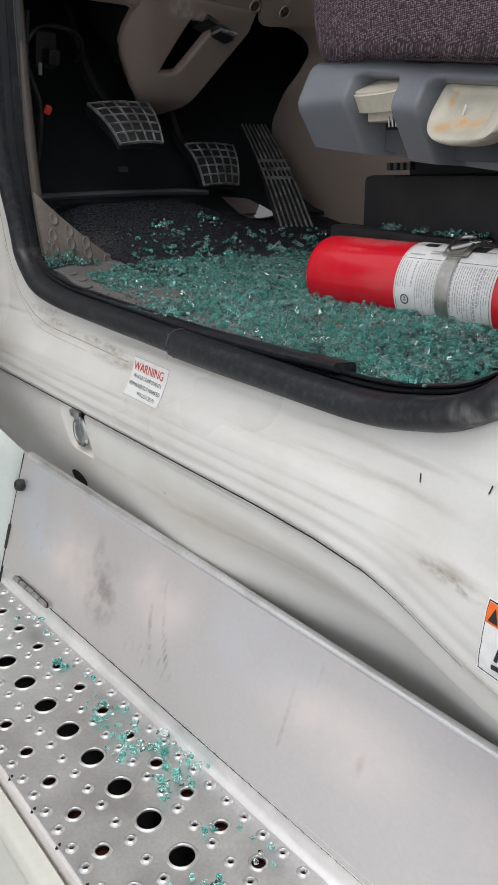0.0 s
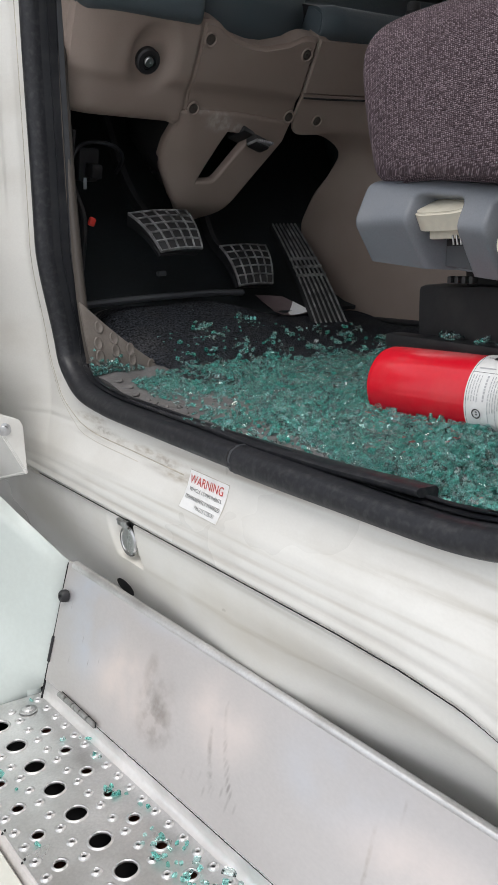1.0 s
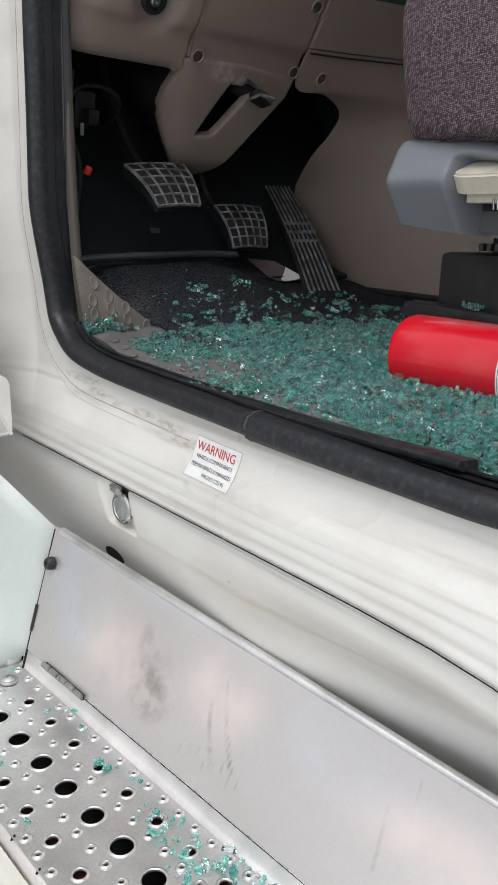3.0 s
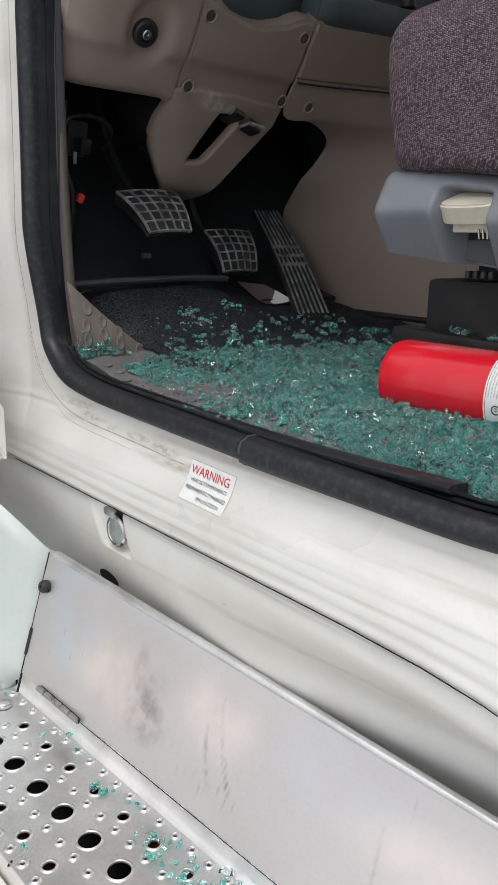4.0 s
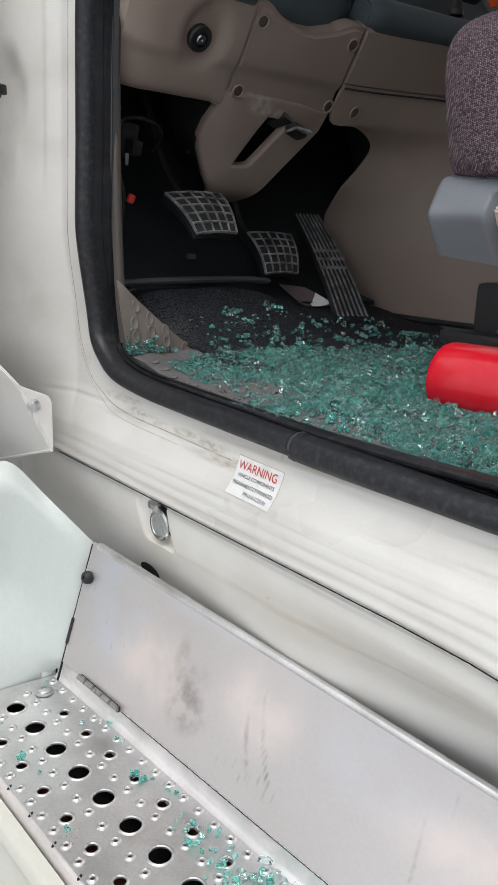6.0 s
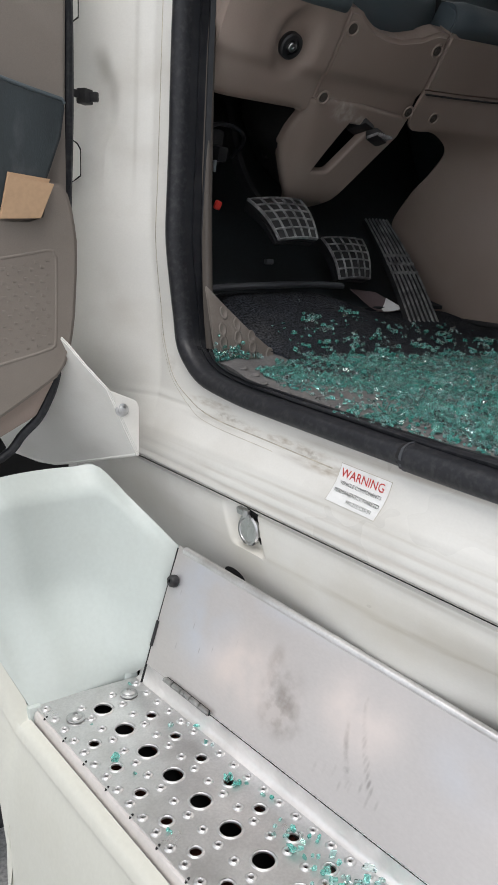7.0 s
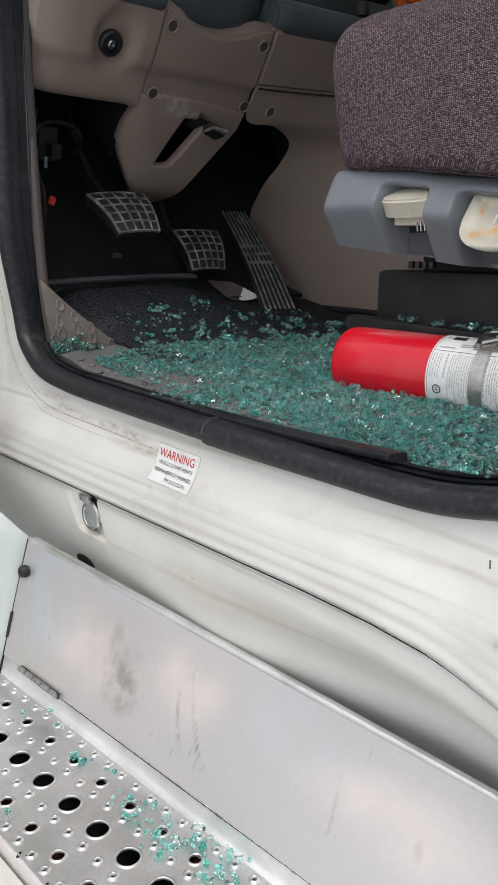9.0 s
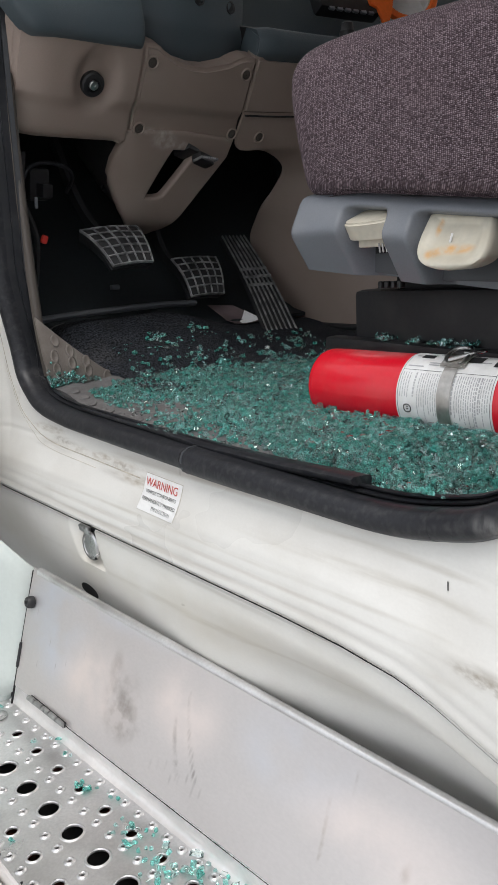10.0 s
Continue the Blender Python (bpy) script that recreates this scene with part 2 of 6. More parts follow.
M_WORN = mat("worn_tread_edge", (0.33, 0.33, 0.335), 0.4, metal=0.4, var=0.6, scale=38, grain=0.3, bump=0.2, dirt=(0.06, 0.06, 0.06), dscale=30, damt=0.6)
M_SKIRT = mat("cream_skirt_plastic", (0.61, 0.61, 0.55), 0.42, var=0.04, scale=3, grain=0.02, bump=0.03, bscale=150, dirt=(0.40, 0.38, 0.30), dscale=6, damt=0.2)
M_TRIM = mat("taupe_trim", (0.155, 0.134, 0.118), 0.55, var=0.10, scale=20, grain=0.08, gscale=400, bump=0.3, bscale=600, dirt=(0.27, 0.245, 0.22), dscale=18, damt=0.45)
M_LIP = mat("lip_aluminium", (0.72, 0.68, 0.66), 0.4, metal=0.4, var=0.06, grain=0.03, bump=0.05)
# the taupe trim again, darkened for shade on the post and in screw holes
M_POST = mat("shaded_taupe_trim", (0.078, 0.066, 0.057), 0.55, var=0.08, grain=0.06, gscale=400, bump=0.2, bscale=600)
M_STRAP = mat("dull_strap_steel", (0.52, 0.50, 0.47), 0.36, metal=0.9, var=0.15, scale=30, grain=0.1, bump=0.1, dirt=(0.3, 0.26, 0.22), dscale=40, damt=0.4)
M_FOLD = mat("bright_fold_aluminium", (0.86, 0.84, 0.83), 0.4, metal=0.6, var=0.06, scale=8, grain=0.03, bump=0.04, dirt=(0.5, 0.47, 0.45), dscale=10, damt=0.25)
M_WEB = mat("black_rubber_web", (0.013, 0.014, 0.017), 0.34, spec=0.45, var=0.2, scale=9, grain=0.12, gscale=200, bump=0.1, bscale=160, dirt=(0.06, 0.058, 0.056), dscale=45, damt=0.25)
M_SCATTER = mat("glass_scatter_green", (0.42, 0.85, 0.78), 0.3, var=0.3, scale=120, grain=0.4, gscale=500, bump=1.0, bscale=420, dirt=(0.05, 0.16, 0.15), dscale=90, damt=0.5)
M_GRIME = mat("seam_grime", (0.47, 0.43, 0.355), 0.7, var=0.3, scale=40, grain=0.2, bump=0.2)
M_HINGE = mat("hinge_steel", (0.46, 0.45, 0.44), 0.34, metal=1.0, var=0.15, scale=60, grain=0.1, bump=0.1)
M_GROUND = mat("pale_bounce_ground", (0.38, 0.38, 0.375), 0.85, var=0.2, scale=2, grain=0.35, gscale=90, bump=0.6, bscale=90)
M_TAN = mat("tan_cardboard", (0.46, 0.305, 0.185), 0.7, var=0.06, bump=0.1)

M_DUSK = mat("dark_grey_plastic", (0.062, 0.066, 0.074), 0.5, var=0.08, grain=0.05, gscale=400, bump=0.1, bscale=600, dirt=(0.12, 0.12, 0.12), dscale=12, damt=0.3)


def carpet():
    """Black needle-felt: dark and pale fibres in tufts of a few millimetres."""
    m = mat("black_carpet", (0.021, 0.023, 0.028), 0.95, var=0.3, scale=18, grain=0.3, gscale=480, bump=0.0, spec=0.2, dirt=(0.055, 0.053, 0.052), dscale=12, damt=0.40)
    nt = m.node_tree
    b = nt.nodes["Principled BSDF"]
    src = b.inputs["Base Color"].links[0].from_socket
    tc = nt.nodes.new("ShaderNodeTexCoord")
    n = nt.nodes.new("ShaderNodeTexNoise")
    n.inputs["Scale"].default_value, n.inputs["Detail"].default_value = 230.0, 3.0
    nt.links.new(tc.outputs["Object"], n.inputs["Vector"])
    r = nt.nodes.new("ShaderNodeMapRange")
    r.inputs[1].default_value, r.inputs[2].default_value, r.inputs[3].default_value, r.inputs[4].default_value = 0.36, 0.66, 0.25, 2.3
    nt.links.new(n.outputs[0], r.inputs[0])
    mx = nt.nodes.new("ShaderNodeMix")
    mx.data_type, mx.blend_type, mx.clamp_result = "RGBA", "MULTIPLY", False
    mx.inputs[0].default_value = 1.0
    nt.links.new(src, mx.inputs[6])
    nt.links.new(r.outputs[0], mx.inputs[7])
    nt.links.new(mx.outputs[2], b.inputs["Base Color"])
    bp = nt.nodes.new("ShaderNodeBump")
    bp.inputs["Strength"].default_value, bp.inputs["Distance"].default_value = 1.0, 0.004
    nt.links.new(n.outputs[0], bp.inputs["Height"])
    nt.links.new(bp.outputs[0], b.inputs["Normal"])
    return m


M_CARPET = carpet()
# two tones of one dark footwell: its light and shade put into colour
M_ARCH = mat("footwell_lit_teal", (0.036, 0.052, 0.058), 0.75, var=0.25, scale=8, grain=0.1, bump=0.1)
M_FOOT = mat("footwell_shaded_black", (0.019, 0.024, 0.027), 0.7, var=0.3, scale=8, grain=0.1, bump=0.1)


def cloth():
    """Plum tweed: light flecks in rows on a dark ground."""
    m = mat("plum_tweed", (0.140, 0.117, 0.126), 0.92, var=0.12, scale=6, grain=0.1, bump=0.0, spec=0.15)
    nt = m.node_tree
    b = nt.nodes["Principled BSDF"]
    src = b.inputs["Base Color"].links[0].from_socket
    tc = nt.nodes.new("ShaderNodeTexCoord")
    ax_ = nt.nodes.new("ShaderNodeSeparateXYZ")
    nt.links.new(tc.outputs["Object"], ax_.inputs[0])
    weave = nt.nodes.new("ShaderNodeCombineXYZ")
    for k, op, a, size in ((0, "SUBTRACT", 1, 0.0029), (1, "ADD", 2, 0.0019)):
        sums, unit = nt.nodes.new("ShaderNodeMath"), nt.nodes.new("ShaderNodeMath")
        sums.operation, unit.operation = op, "DIVIDE"
        nt.links.new(ax_.outputs[a], sums.inputs[0])
        nt.links.new(ax_.outputs[0], sums.inputs[1])
        nt.links.new(sums.outputs[0], unit.inputs[0])
        unit.inputs[1].default_value = size
        nt.links.new(unit.outputs[0], weave.inputs[k])
    n = nt.nodes.new("ShaderNodeTexVoronoi")
    n.voronoi_dimensions = "2D"
    n.inputs["Scale"].default_value, n.inputs["Randomness"].default_value = 1.0, 0.36
    nt.links.new(weave.outputs[0], n.inputs["Vector"])
    dot = nt.nodes.new("ShaderNodeMapRange")
    dot.inputs[1].default_value, dot.inputs[2].default_value, dot.inputs[3].default_value, dot.inputs[4].default_value = 0.15, 0.60, 1.0, 0.0
    nt.links.new(n.outputs["Distance"], dot.inputs[0])
    sep = nt.nodes.new("ShaderNodeSeparateColor")
    nt.links.new(n.outputs["Color"], sep.inputs[0])
    fleck = nt.nodes.new("ShaderNodeMath")
    fleck.operation = "MULTIPLY"
    nt.links.new(dot.outputs[0], fleck.inputs[0])
    nt.links.new(sep.outputs[0], fleck.inputs[1])
    r = nt.nodes.new("ShaderNodeValToRGB")
    r.color_ramp.elements[0].position, r.color_ramp.elements[0].color = 0.02, (0.62, 0.53, 0.565, 1)
    r.color_ramp.elements[1].position, r.color_ramp.elements[1].color = 0.85, (2.5, 2.33, 2.38, 1)
    nt.links.new(fleck.outputs[0], r.inputs[0])
    mx = nt.nodes.new("ShaderNodeMix")
    mx.data_type, mx.blend_type, mx.clamp_result = "RGBA", "MULTIPLY", False
    mx.inputs[0].default_value = 1.0
    nt.links.new(src, mx.inputs[6])
    nt.links.new(r.outputs[0], mx.inputs[7])
    nt.links.new(mx.outputs[2], b.inputs["Base Color"])
    bp = nt.nodes.new("ShaderNodeBump")
    bp.inputs["Strength"].default_value, bp.inputs["Distance"].default_value = 0.9, 0.0015
    nt.links.new(dot.outputs[0], bp.inputs["Height"])
    nt.links.new(bp.outputs[0], b.inputs["Normal"])
    return m


M_CLOTH = cloth()

# heaped safety glass: green tinted, clear at the edges
M_GLASS = bpy.data.materials.new("green_safety_glass")
M_GLASS.use_nodes = True
gb = M_GLASS.node_tree.nodes["Principled BSDF"]
gn = M_GLASS.node_tree
geo = gn.nodes.new("ShaderNodeNewGeometry")
ramp = gn.nodes.new("ShaderNodeValToRGB")
ramp.color_ramp.elements[0].color = (0.16, 0.66, 0.58, 1)
ramp.color_ramp.elements[1].color = (0.97, 1.0, 0.99, 1)
for at_, tint in ((0.3, (0.44, 0.93, 0.86, 1)), (0.7, (0.72, 1.0, 0.97, 1))):
    ramp.color_ramp.elements.new(at_).color = tint
clear = gn.nodes.new("ShaderNodeMapRange")
clear.inputs[3].default_value, clear.inputs[4].default_value = 0.79, 0.985
gn.links.new(geo.outputs["Random Per Island"], clear.inputs[0])
gn.links.new(clear.outputs[0], gb.inputs["Transmission Weight"])
gn.links.new(geo.outputs["Random Per Island"], ramp.inputs[0])
gn.links.new(ramp.outputs[0], gb.inputs["Base Color"])
gb.inputs["Roughness"].default_value = 0.0
gb.inputs["IOR"].default_value = 1.5

# ---- ground ----
# unseen ground, its pale tone added to bounce light onto the truck
tagged(part("ground", b_sheet(lambda u, v: Vector(((u - 0.5) * 4000, (v - 0.5) * 4000, 0)), 8, 8), M_GROUND), "unseen ground under the truck, made pale to bounce light up", "ground", kind="structure")

# ---- truck cab ----
add_spots(M_RUBBER, [((0.583, 0.436, 1.384), (0.06, 0.030, 0.016)), ((0.583, 0.406, 1.394), (0.06, 0.012, 0.018))], (0.30, 0.295, 0.29), 0.75, 70, (1, 1, 0.25))
add_spots(M_PAINT, [((0.585, 1.17, 1.300), (0.05, 0.10, 0.012)), ((0.585, 1.24, 1.312), (0.05, 0.12, 0.006)), ((0.56, 0.43, 1.235), (0.06, 0.07, 0.010)), ((0.58, 1.45, 1.315), (0.06, 0.14, 0.014))], (0.30, 0.27, 0.23), 0.45, 90, (1, 0.14, 1))
add_spots(M_PAINT, [((0.60, 1.0, 1.335), (0.05, 0.55, 0.010)), ((0.575, 1.1, 1.205), (0.03, 0.9, 0.010)), ((0.575, 1.1, 1.228), (0.03, 0.9, 0.006)), ((0.59, 0.9, 1.172), (0.03, 0.8, 0.010))], (0.36, 0.31, 0.25), 0.5, 60, (1, 0.06, 1))
add_spots(M_PAINT, [((0.50, 1.75, 1.965), (0.06, 0.030, 0.055)), ((0.49, 1.76, 1.87), (0.05, 0.022, 0.035))], (0.36, 0.34, 0.28), 0.5, 14)
add_spots(M_PAINT, [((0.585, 0.95, 1.248), (0.03, 0.75, 0.006)), ((0.585, 0.62, 1.285), (0.03, 0.30, 0.012)), ((0.60, 0.55, 1.317), (0.03, 0.25, 0.007)), ((0.53, 0.36, 1.262), (0.06, 0.10, 0.012)), ((0.60, 1.0, 1.10), (0.05, 0.7, 0.012))], (0.44, 0.40, 0.33), 0.5, 90, (1, 0.07, 1))
add_spots(M_PAINT, [((0.59, 1.17, 1.316), (0.05, 0.055, 0.010)), ((0.59, 1.40, 1.330), (0.05, 0.07, 0.009)), ((0.56, 0.43, 1.228), (0.06, 0.07, 0.012)), ((0.565, 1.62, 1.40), (0.06, 0.035, 0.03))], (0.30, 0.255, 0.20), 0.75, 130, (1, 0.5, 1))
add_spots(M_PAINT, [((0.60, 1.2, 1.10), (0.2, 1.4, 0.10))], (0.60, 0.555, 0.45), 0.46, 5)
add_spots(M_PAINT, [((0.59, 1.27, 1.322), (0.05, 0.24, 0.010)), ((0.59, 1.12, 1.302), (0.05, 0.10, 0.014)), ((0.59, 1.46, 1.345), (0.06, 0.10, 0.012))], (0.33, 0.265, 0.18), 0.62, 120, (1, 0.3, 1))
cab = thing("truck_cab", (0.9, 0.6, 0.0), "white conventional truck cab with its driver door open", "truck")

# outline of the door opening (y, z), outer edge of the rubber seal
OUTLINE = spline([(1.590, 1.80, 0), (1.594, 1.62, 0), (1.597, 1.515, 0), (1.585, 1.445, 0), (1.547, 1.402, 0), (1.486, 1.373, 0), (1.39, 1.359, 0), (1.277, 1.353, 0), (0.974, 1.343, 0), (0.77, 1.338, 0), (0.60, 1.336, 0), (0.51, 1.347, 0),
                  (0.437, 1.370, 0), (0.38, 1.415, 0), (0.35, 1.50, 0), (0.345, 1.75, 0), (0.345, 2.3, 0), (0.40, 2.62, 0), (0.6, 2.70, 0), (1.1, 2.70, 0), (1.44, 2.62, 0), (1.56, 2.40, 0), (1.588, 2.1, 0)], 8, True)


def inside(y, z):
    n, hit = len(OUTLINE), False
    for i in range(n):
        a, b = OUTLINE[i], OUTLINE[(i + 1) % n]
        if (a.y > z) != (b.y > z) and y < (b.x - a.x) * (z - a.y) / (b.y - a.y) + a.x:
            hit = not hit
    return hit


SILL = [(0.60, 0.68), (0.90, 0.665), (1.00, 0.612), (1.05, 0.600), (1.10, 0.591), (1.13, 0.587), (1.15, 0.5855), (1.176, 0.586), (1.181, 0.600), (1.184, 0.600), (1.188, 0.578), (1.194, 0.573), (1.202, 0.5732), (1.208, 0.5746), (1.214, 0.5736),
        (1.224, 0.5740), (1.230, 0.5752), (1.236, 0.5750), (1.262, 0.5785), (1.290, 0.587), (1.318, 0.5945), (1.326, 0.5972), (1.331, 0.5968), (1.345, 0.600), (1.40, 0.606), (3.0, 0.64)]


def side_x(y, z):
    """The cab's outer skin: x at (y, z)."""
    drop = lerp([(0.0, 0.11), (0.25, 0.055), (0.34, 0.042), (0.40, 0.036), (0.45, 0.029), (0.50, 0.020), (0.56, 0.010), (0.64, 0.003), (0.75, 0.0)], y) * (1 - sm(1.24, 1.34, z))
    x = lerp(SILL, z + drop)
    x -= 0.034 * sm(0.56, 0.30, y) * sm(1.09, 1.17, z + drop) * (1 - 0.6 * sm(1.26, 1.5, z))
    x += 0.085 * sm(1.05, 0.50, y) * sm(1.155, 1.04, z + drop)
    x += -0.85 * min(0.25, max(0.0, y - 1.655)) * sm(1.22, 1.45, z) - 0.008 * sm(1.60, 1.66, y) * sm(1.34, 1.5, z) - 0.028 * sm(1.50, 1.58, y) * sm(1.46, 1.68, z) * sm(1.86, 1.64, y)
    # pressed recess round the door check, and the step beside it
    x += 0.006 * sm(1.682, 1.692, y) * sm(1.70, 1.80, z) + 0.018 * sm(1.0, 0.35, math.hypot((y - 1.775) / 0.062, (z - 1.895) / 0.115)) - 0.0035 * math.exp(-((y - 1.742) / 0.006) ** 2) * sm(1.70, 1.78, z) * sm(1.88, 1.80, z)
    # recess of the latch in the lower panel
    if 1.08 < z < 1.19 and 1.25 < y < 1.42:
        k = (z - 1.10) / 0.084
        x += 0.015 * sm(0.0, 0.030, 1.374 + 0.030 * k - y) * sm(0.0, 0.008, y - 1.268 - 0.022 * k) * sm(0.0, 0.010, z - 1.094) * sm(-0.002, 0.004, 1.184 - z)
    return x


def skin(y, z, off=0.0):
    """A point off metres outside the skin."""
    e = 0.003
    n = Vector((-1, (side_x(y + e, z) - side_x(y - e, z)) / (2 * e), (side_x(y, z + e) - side_x(y, z - e)) / (2 * e))).normalized()
    return Vector((side_x(y, z), y, z)) + n * off


Y0, Y1 = -0.6, 2.16
ZS = [0.60 + 0.02 * i for i in range(23)] + [1.05 + 0.004 * i for i in range(90)] + [1.41 + 0.02 * i for i in range(75)]


def side_panel():
    bm = bmesh.new()
    ys = [Y0 + 0.015 * i for i in range(123)] + [1.2425 + 0.0040 * i for i in range(45)] + [1.4225 + 0.015 * i for i in range(5)] + [1.4855 + 0.005 * i for i in range(72)] + [1.85, 1.90, 1.98, 2.08, Y1]
    ny = len(ys) - 1
    hole = [(p.x, p.y) for p in OUTLINE]
    cy, cz = 1.0, 2.0
    shrink = [Vector((cy + (a - cy) * 0.982, cz + (b - cz) * 0.975, 0)) for a, b in hole]
    g = [[bm.verts.new((side_x(y, z), y, z)) for z in ZS] for y in ys]
    for i in range(ny):
        for j in range(len(ZS) - 1):
            y, z = (ys[i] + ys[i + 1]) / 2, (ZS[j] + ZS[j + 1]) / 2
            yy, zz = cy + (y - cy) / 0.982, cz + (z - cz) / 0.975
            if not inside(yy, zz):
                bm.faces.new((g[i][j], g[i + 1][j], g[i + 1][j + 1], g[i][j + 1]))
    for v in [v for v in bm.verts if not v.link_faces]:
        bm.verts.remove(v)
    return bm


part("side_panel", side_panel(), M_PAINT, cab, "white painted steel sill and door frame, grimy along the ribs", smooth=50)

# dark gap between the sill and the lower panel, and the dirty pressed line round the opening
DROP = [(0.0, 0.11), (0.25, 0.055), (0.34, 0.042), (0.40, 0.036), (0.45, 0.029), (0.50, 0.020), (0.56, 0.010), (0.64, 0.003), (0.75, 0.0)]
GAP = [Vector((side_x(y, 1.1915 - lerp(DROP, y)) + 0.0006, y, 1.1874 - lerp(DROP, y))) for y in (0.40 + 0.02 * i for i in range(66))]
part("panel_gap", b_sweep(GAP, lambda i: circle(0.0002 + 0.0007 * sm(0.44, 0.62, GAP[i].y), 6), (0, 0, 1)), M_DARK, cab, "dark gap under the sill")
PL = spline([(1.634, 2.5, 0), (1.635, 2.2, 0), (1.636, 1.98, 0), (1.639, 1.70, 0), (1.648, 1.54, 0), (1.643, 1.445, 0), (1.606, 1.374, 0), (1.52, 1.334, 0), (1.44, 1.319, 0), (1.275, 1.313, 0), (1.11, 1.307, 0)], 8)
part("pressed_line", b_sweep([skin(p.x, p.y, -0.0004) for p in PL], circle(0.0012, 6), (1, 0, 0)), M_GRIME, cab, "grimy pressed line in the door frame")
PL2 = [Vector((p.x + 0.006 * sm(1.7, 1.5, p.y), p.y - 0.009 * sm(1.60, 1.50, p.x) - 0.004, 0)) for p in PL if p.y < 1.56 and p.x > 1.24]
part("pressed_line", b_sweep([skin(p.x, p.y, -0.0004) for p in PL2], circle(0.0007, 6), (1, 0, 0)), M_GRIME, cab)

# rest of the cab shell: inner liner, roof, back, far side, firewall, with windscreen and far window left open
shell = [("roof", (1.65, 0.2, 2.86), (2.2, 3.5, 0.06)), ("back_wall", (1.65, -1.5, 2.0), (2.2, 0.06, 1.75)), ("far_side_lower", (2.72, 0.3, 1.55), (0.06, 3.6, 0.95)), ("far_side_upper", (2.72, 0.3, 2.72), (0.06, 3.6, 0.25)),
         ("far_rear_post", (2.72, -0.55, 2.3), (0.06, 1.8, 0.65)), ("firewall", (1.65, 2.2, 1.45), (2.2, 0.06, 1.4)), ("underfloor", (1.7, 0.35, 1.16), (2.06, 3.7, 0.06)), ("rear_side_wall", (0.66, -1.0, 2.0), (0.04, 1.0, 1.7))]
for nm, c, s in shell:
    part(nm, b_box(s, 0.02, Matrix.Translation(c)), M_BEIGE if nm not in ("roof",) else M_PAINT, cab)

# painted outer skin of the far walls
for nm, c, s_ in (("outer_back", (1.65, -1.536, 2.0), (2.2, 0.008, 1.75)), ("outer_far_lower", (2.756, 0.3, 1.55), (0.008, 3.6, 0.95)), ("outer_far_upper", (2.756, 0.3, 2.72), (0.008, 3.6, 0.25)), ("outer_far_post", (2.756, -0.55, 2.3), (0.008, 1.8, 0.65)), ("outer_front", (1.65, 2.236, 1.45), (2.2, 0.008, 1.4)), ("outer_rear_side", (0.634, -1.0, 2.0), (0.008, 1.0, 1.7))):
    part(nm, b_box(s_, 0.002, Matrix.Translation(c)), M_PAINT, cab)

# door seal: bulb round the whole opening, and the ribbed web inside it
def seal_path(inset, xoff):
    n, out = len(OUTLINE), []
    for i, p in enumerate(OUTLINE):
        t = (OUTLINE[(i + 1) % n] - OUTLINE[i - 1]).normalized()
        inn = Vector((-t.y, t.x, 0))
        if (Vector((1.0, 2.0, 0)) - p).dot(inn) < 0:
            inn = -inn
        w = inset(i) if callable(inset) else inset
        q = p + inn * w
        out.append(Vector((side_x(min(p.x, 1.64), max(p.y, 1.335)) + (xoff(i) if callable(xoff) else xoff), q.x, q.y)))
    return out


def front_share(i):
    p = OUTLINE[i]
    return sm(1.38, 1.575, p.x) * sm(1.34, 1.50, p.y)


bulb = [(-0.0165, 0.004), (-0.015, -0.009), (-0.008, -0.016), (0.003, -0.018), (0.012, -0.014), (0.017, -0.004), (0.017, 0.010), (-0.0165, 0.012)]
seal = part("door_seal", b_sweep(seal_path(0.0175, -0.002), bulb, (1, 0, 0), True), M_RUBBER, cab, "dusty black rubber door seal", smooth=50)


def web():
    rows = []
    prof = [(0.0, 0.002), (0.10, 0.000), (0.22, 0.008), (0.30, 0.018), (0.36, 0.008), (0.50, 0.006), (0.60, 0.016), (0.66, 0.022), (0.72, 0.012), (0.88, 0.010), (1.0, 0.014)]
    for f, dx in prof:
        rows.append(seal_path(lambda i, f=f: 0.030 + f * (0.014 + 0.012 * front_share(i)), lambda i, dx=dx, f=f: 0.004 + dx * (1 + 0.6 * front_share(i)) + (0.006 + 0.012 * front_share(i)) * f))
    bm = bmesh.new()
    g = [[bm.verts.new(p) for p in r] for r in rows]
    n = len(g[0])
    for a, b in zip(g, g[1:]):
        for i in range(n):
            bm.faces.new((a[i], a[(i + 1) % n], b[(i + 1) % n], b[i]))
    return bm


part("seal_web", web(), M_WEB, cab, "ribbed black rubber weatherstrip", smooth=40)
# butt joint of the seal: the rear length starts with a thicker blunt end
JT = sorted((p for p, o in zip(seal_path(0.0175, -0.002), OUTLINE) if 0.50 < o.x < 0.99 and o.y < 1.42), key=lambda p: -p.y)
JP = [Vector((JT[0].x, 0.966, JT[0].z))] + [p for p in JT if p.y < 0.955]
part("seal_sleeve", b_sweep(JP, lambda i: [(a * (1.018 + 0.21 * sm(0.62, 0.95, JP[i].y)), -0.002 + (b + 0.002) * (1.018 + 0.21 * sm(0.62, 0.95, JP[i].y))) for a, b in bulb], (1, 0, 0)), M_RUBBER, cab, "black rubber seal end at the butt joint", smooth=50)
part("seal_joint", b_sweep([Vector((JT[0].x, 0.9650, JT[0].z)), Vector((JT[0].x, 0.9735, JT[0].z))], [(a * 1.03, b * 1.03) for a, b in bulb], (1, 0, 0)), M_DARK, cab)

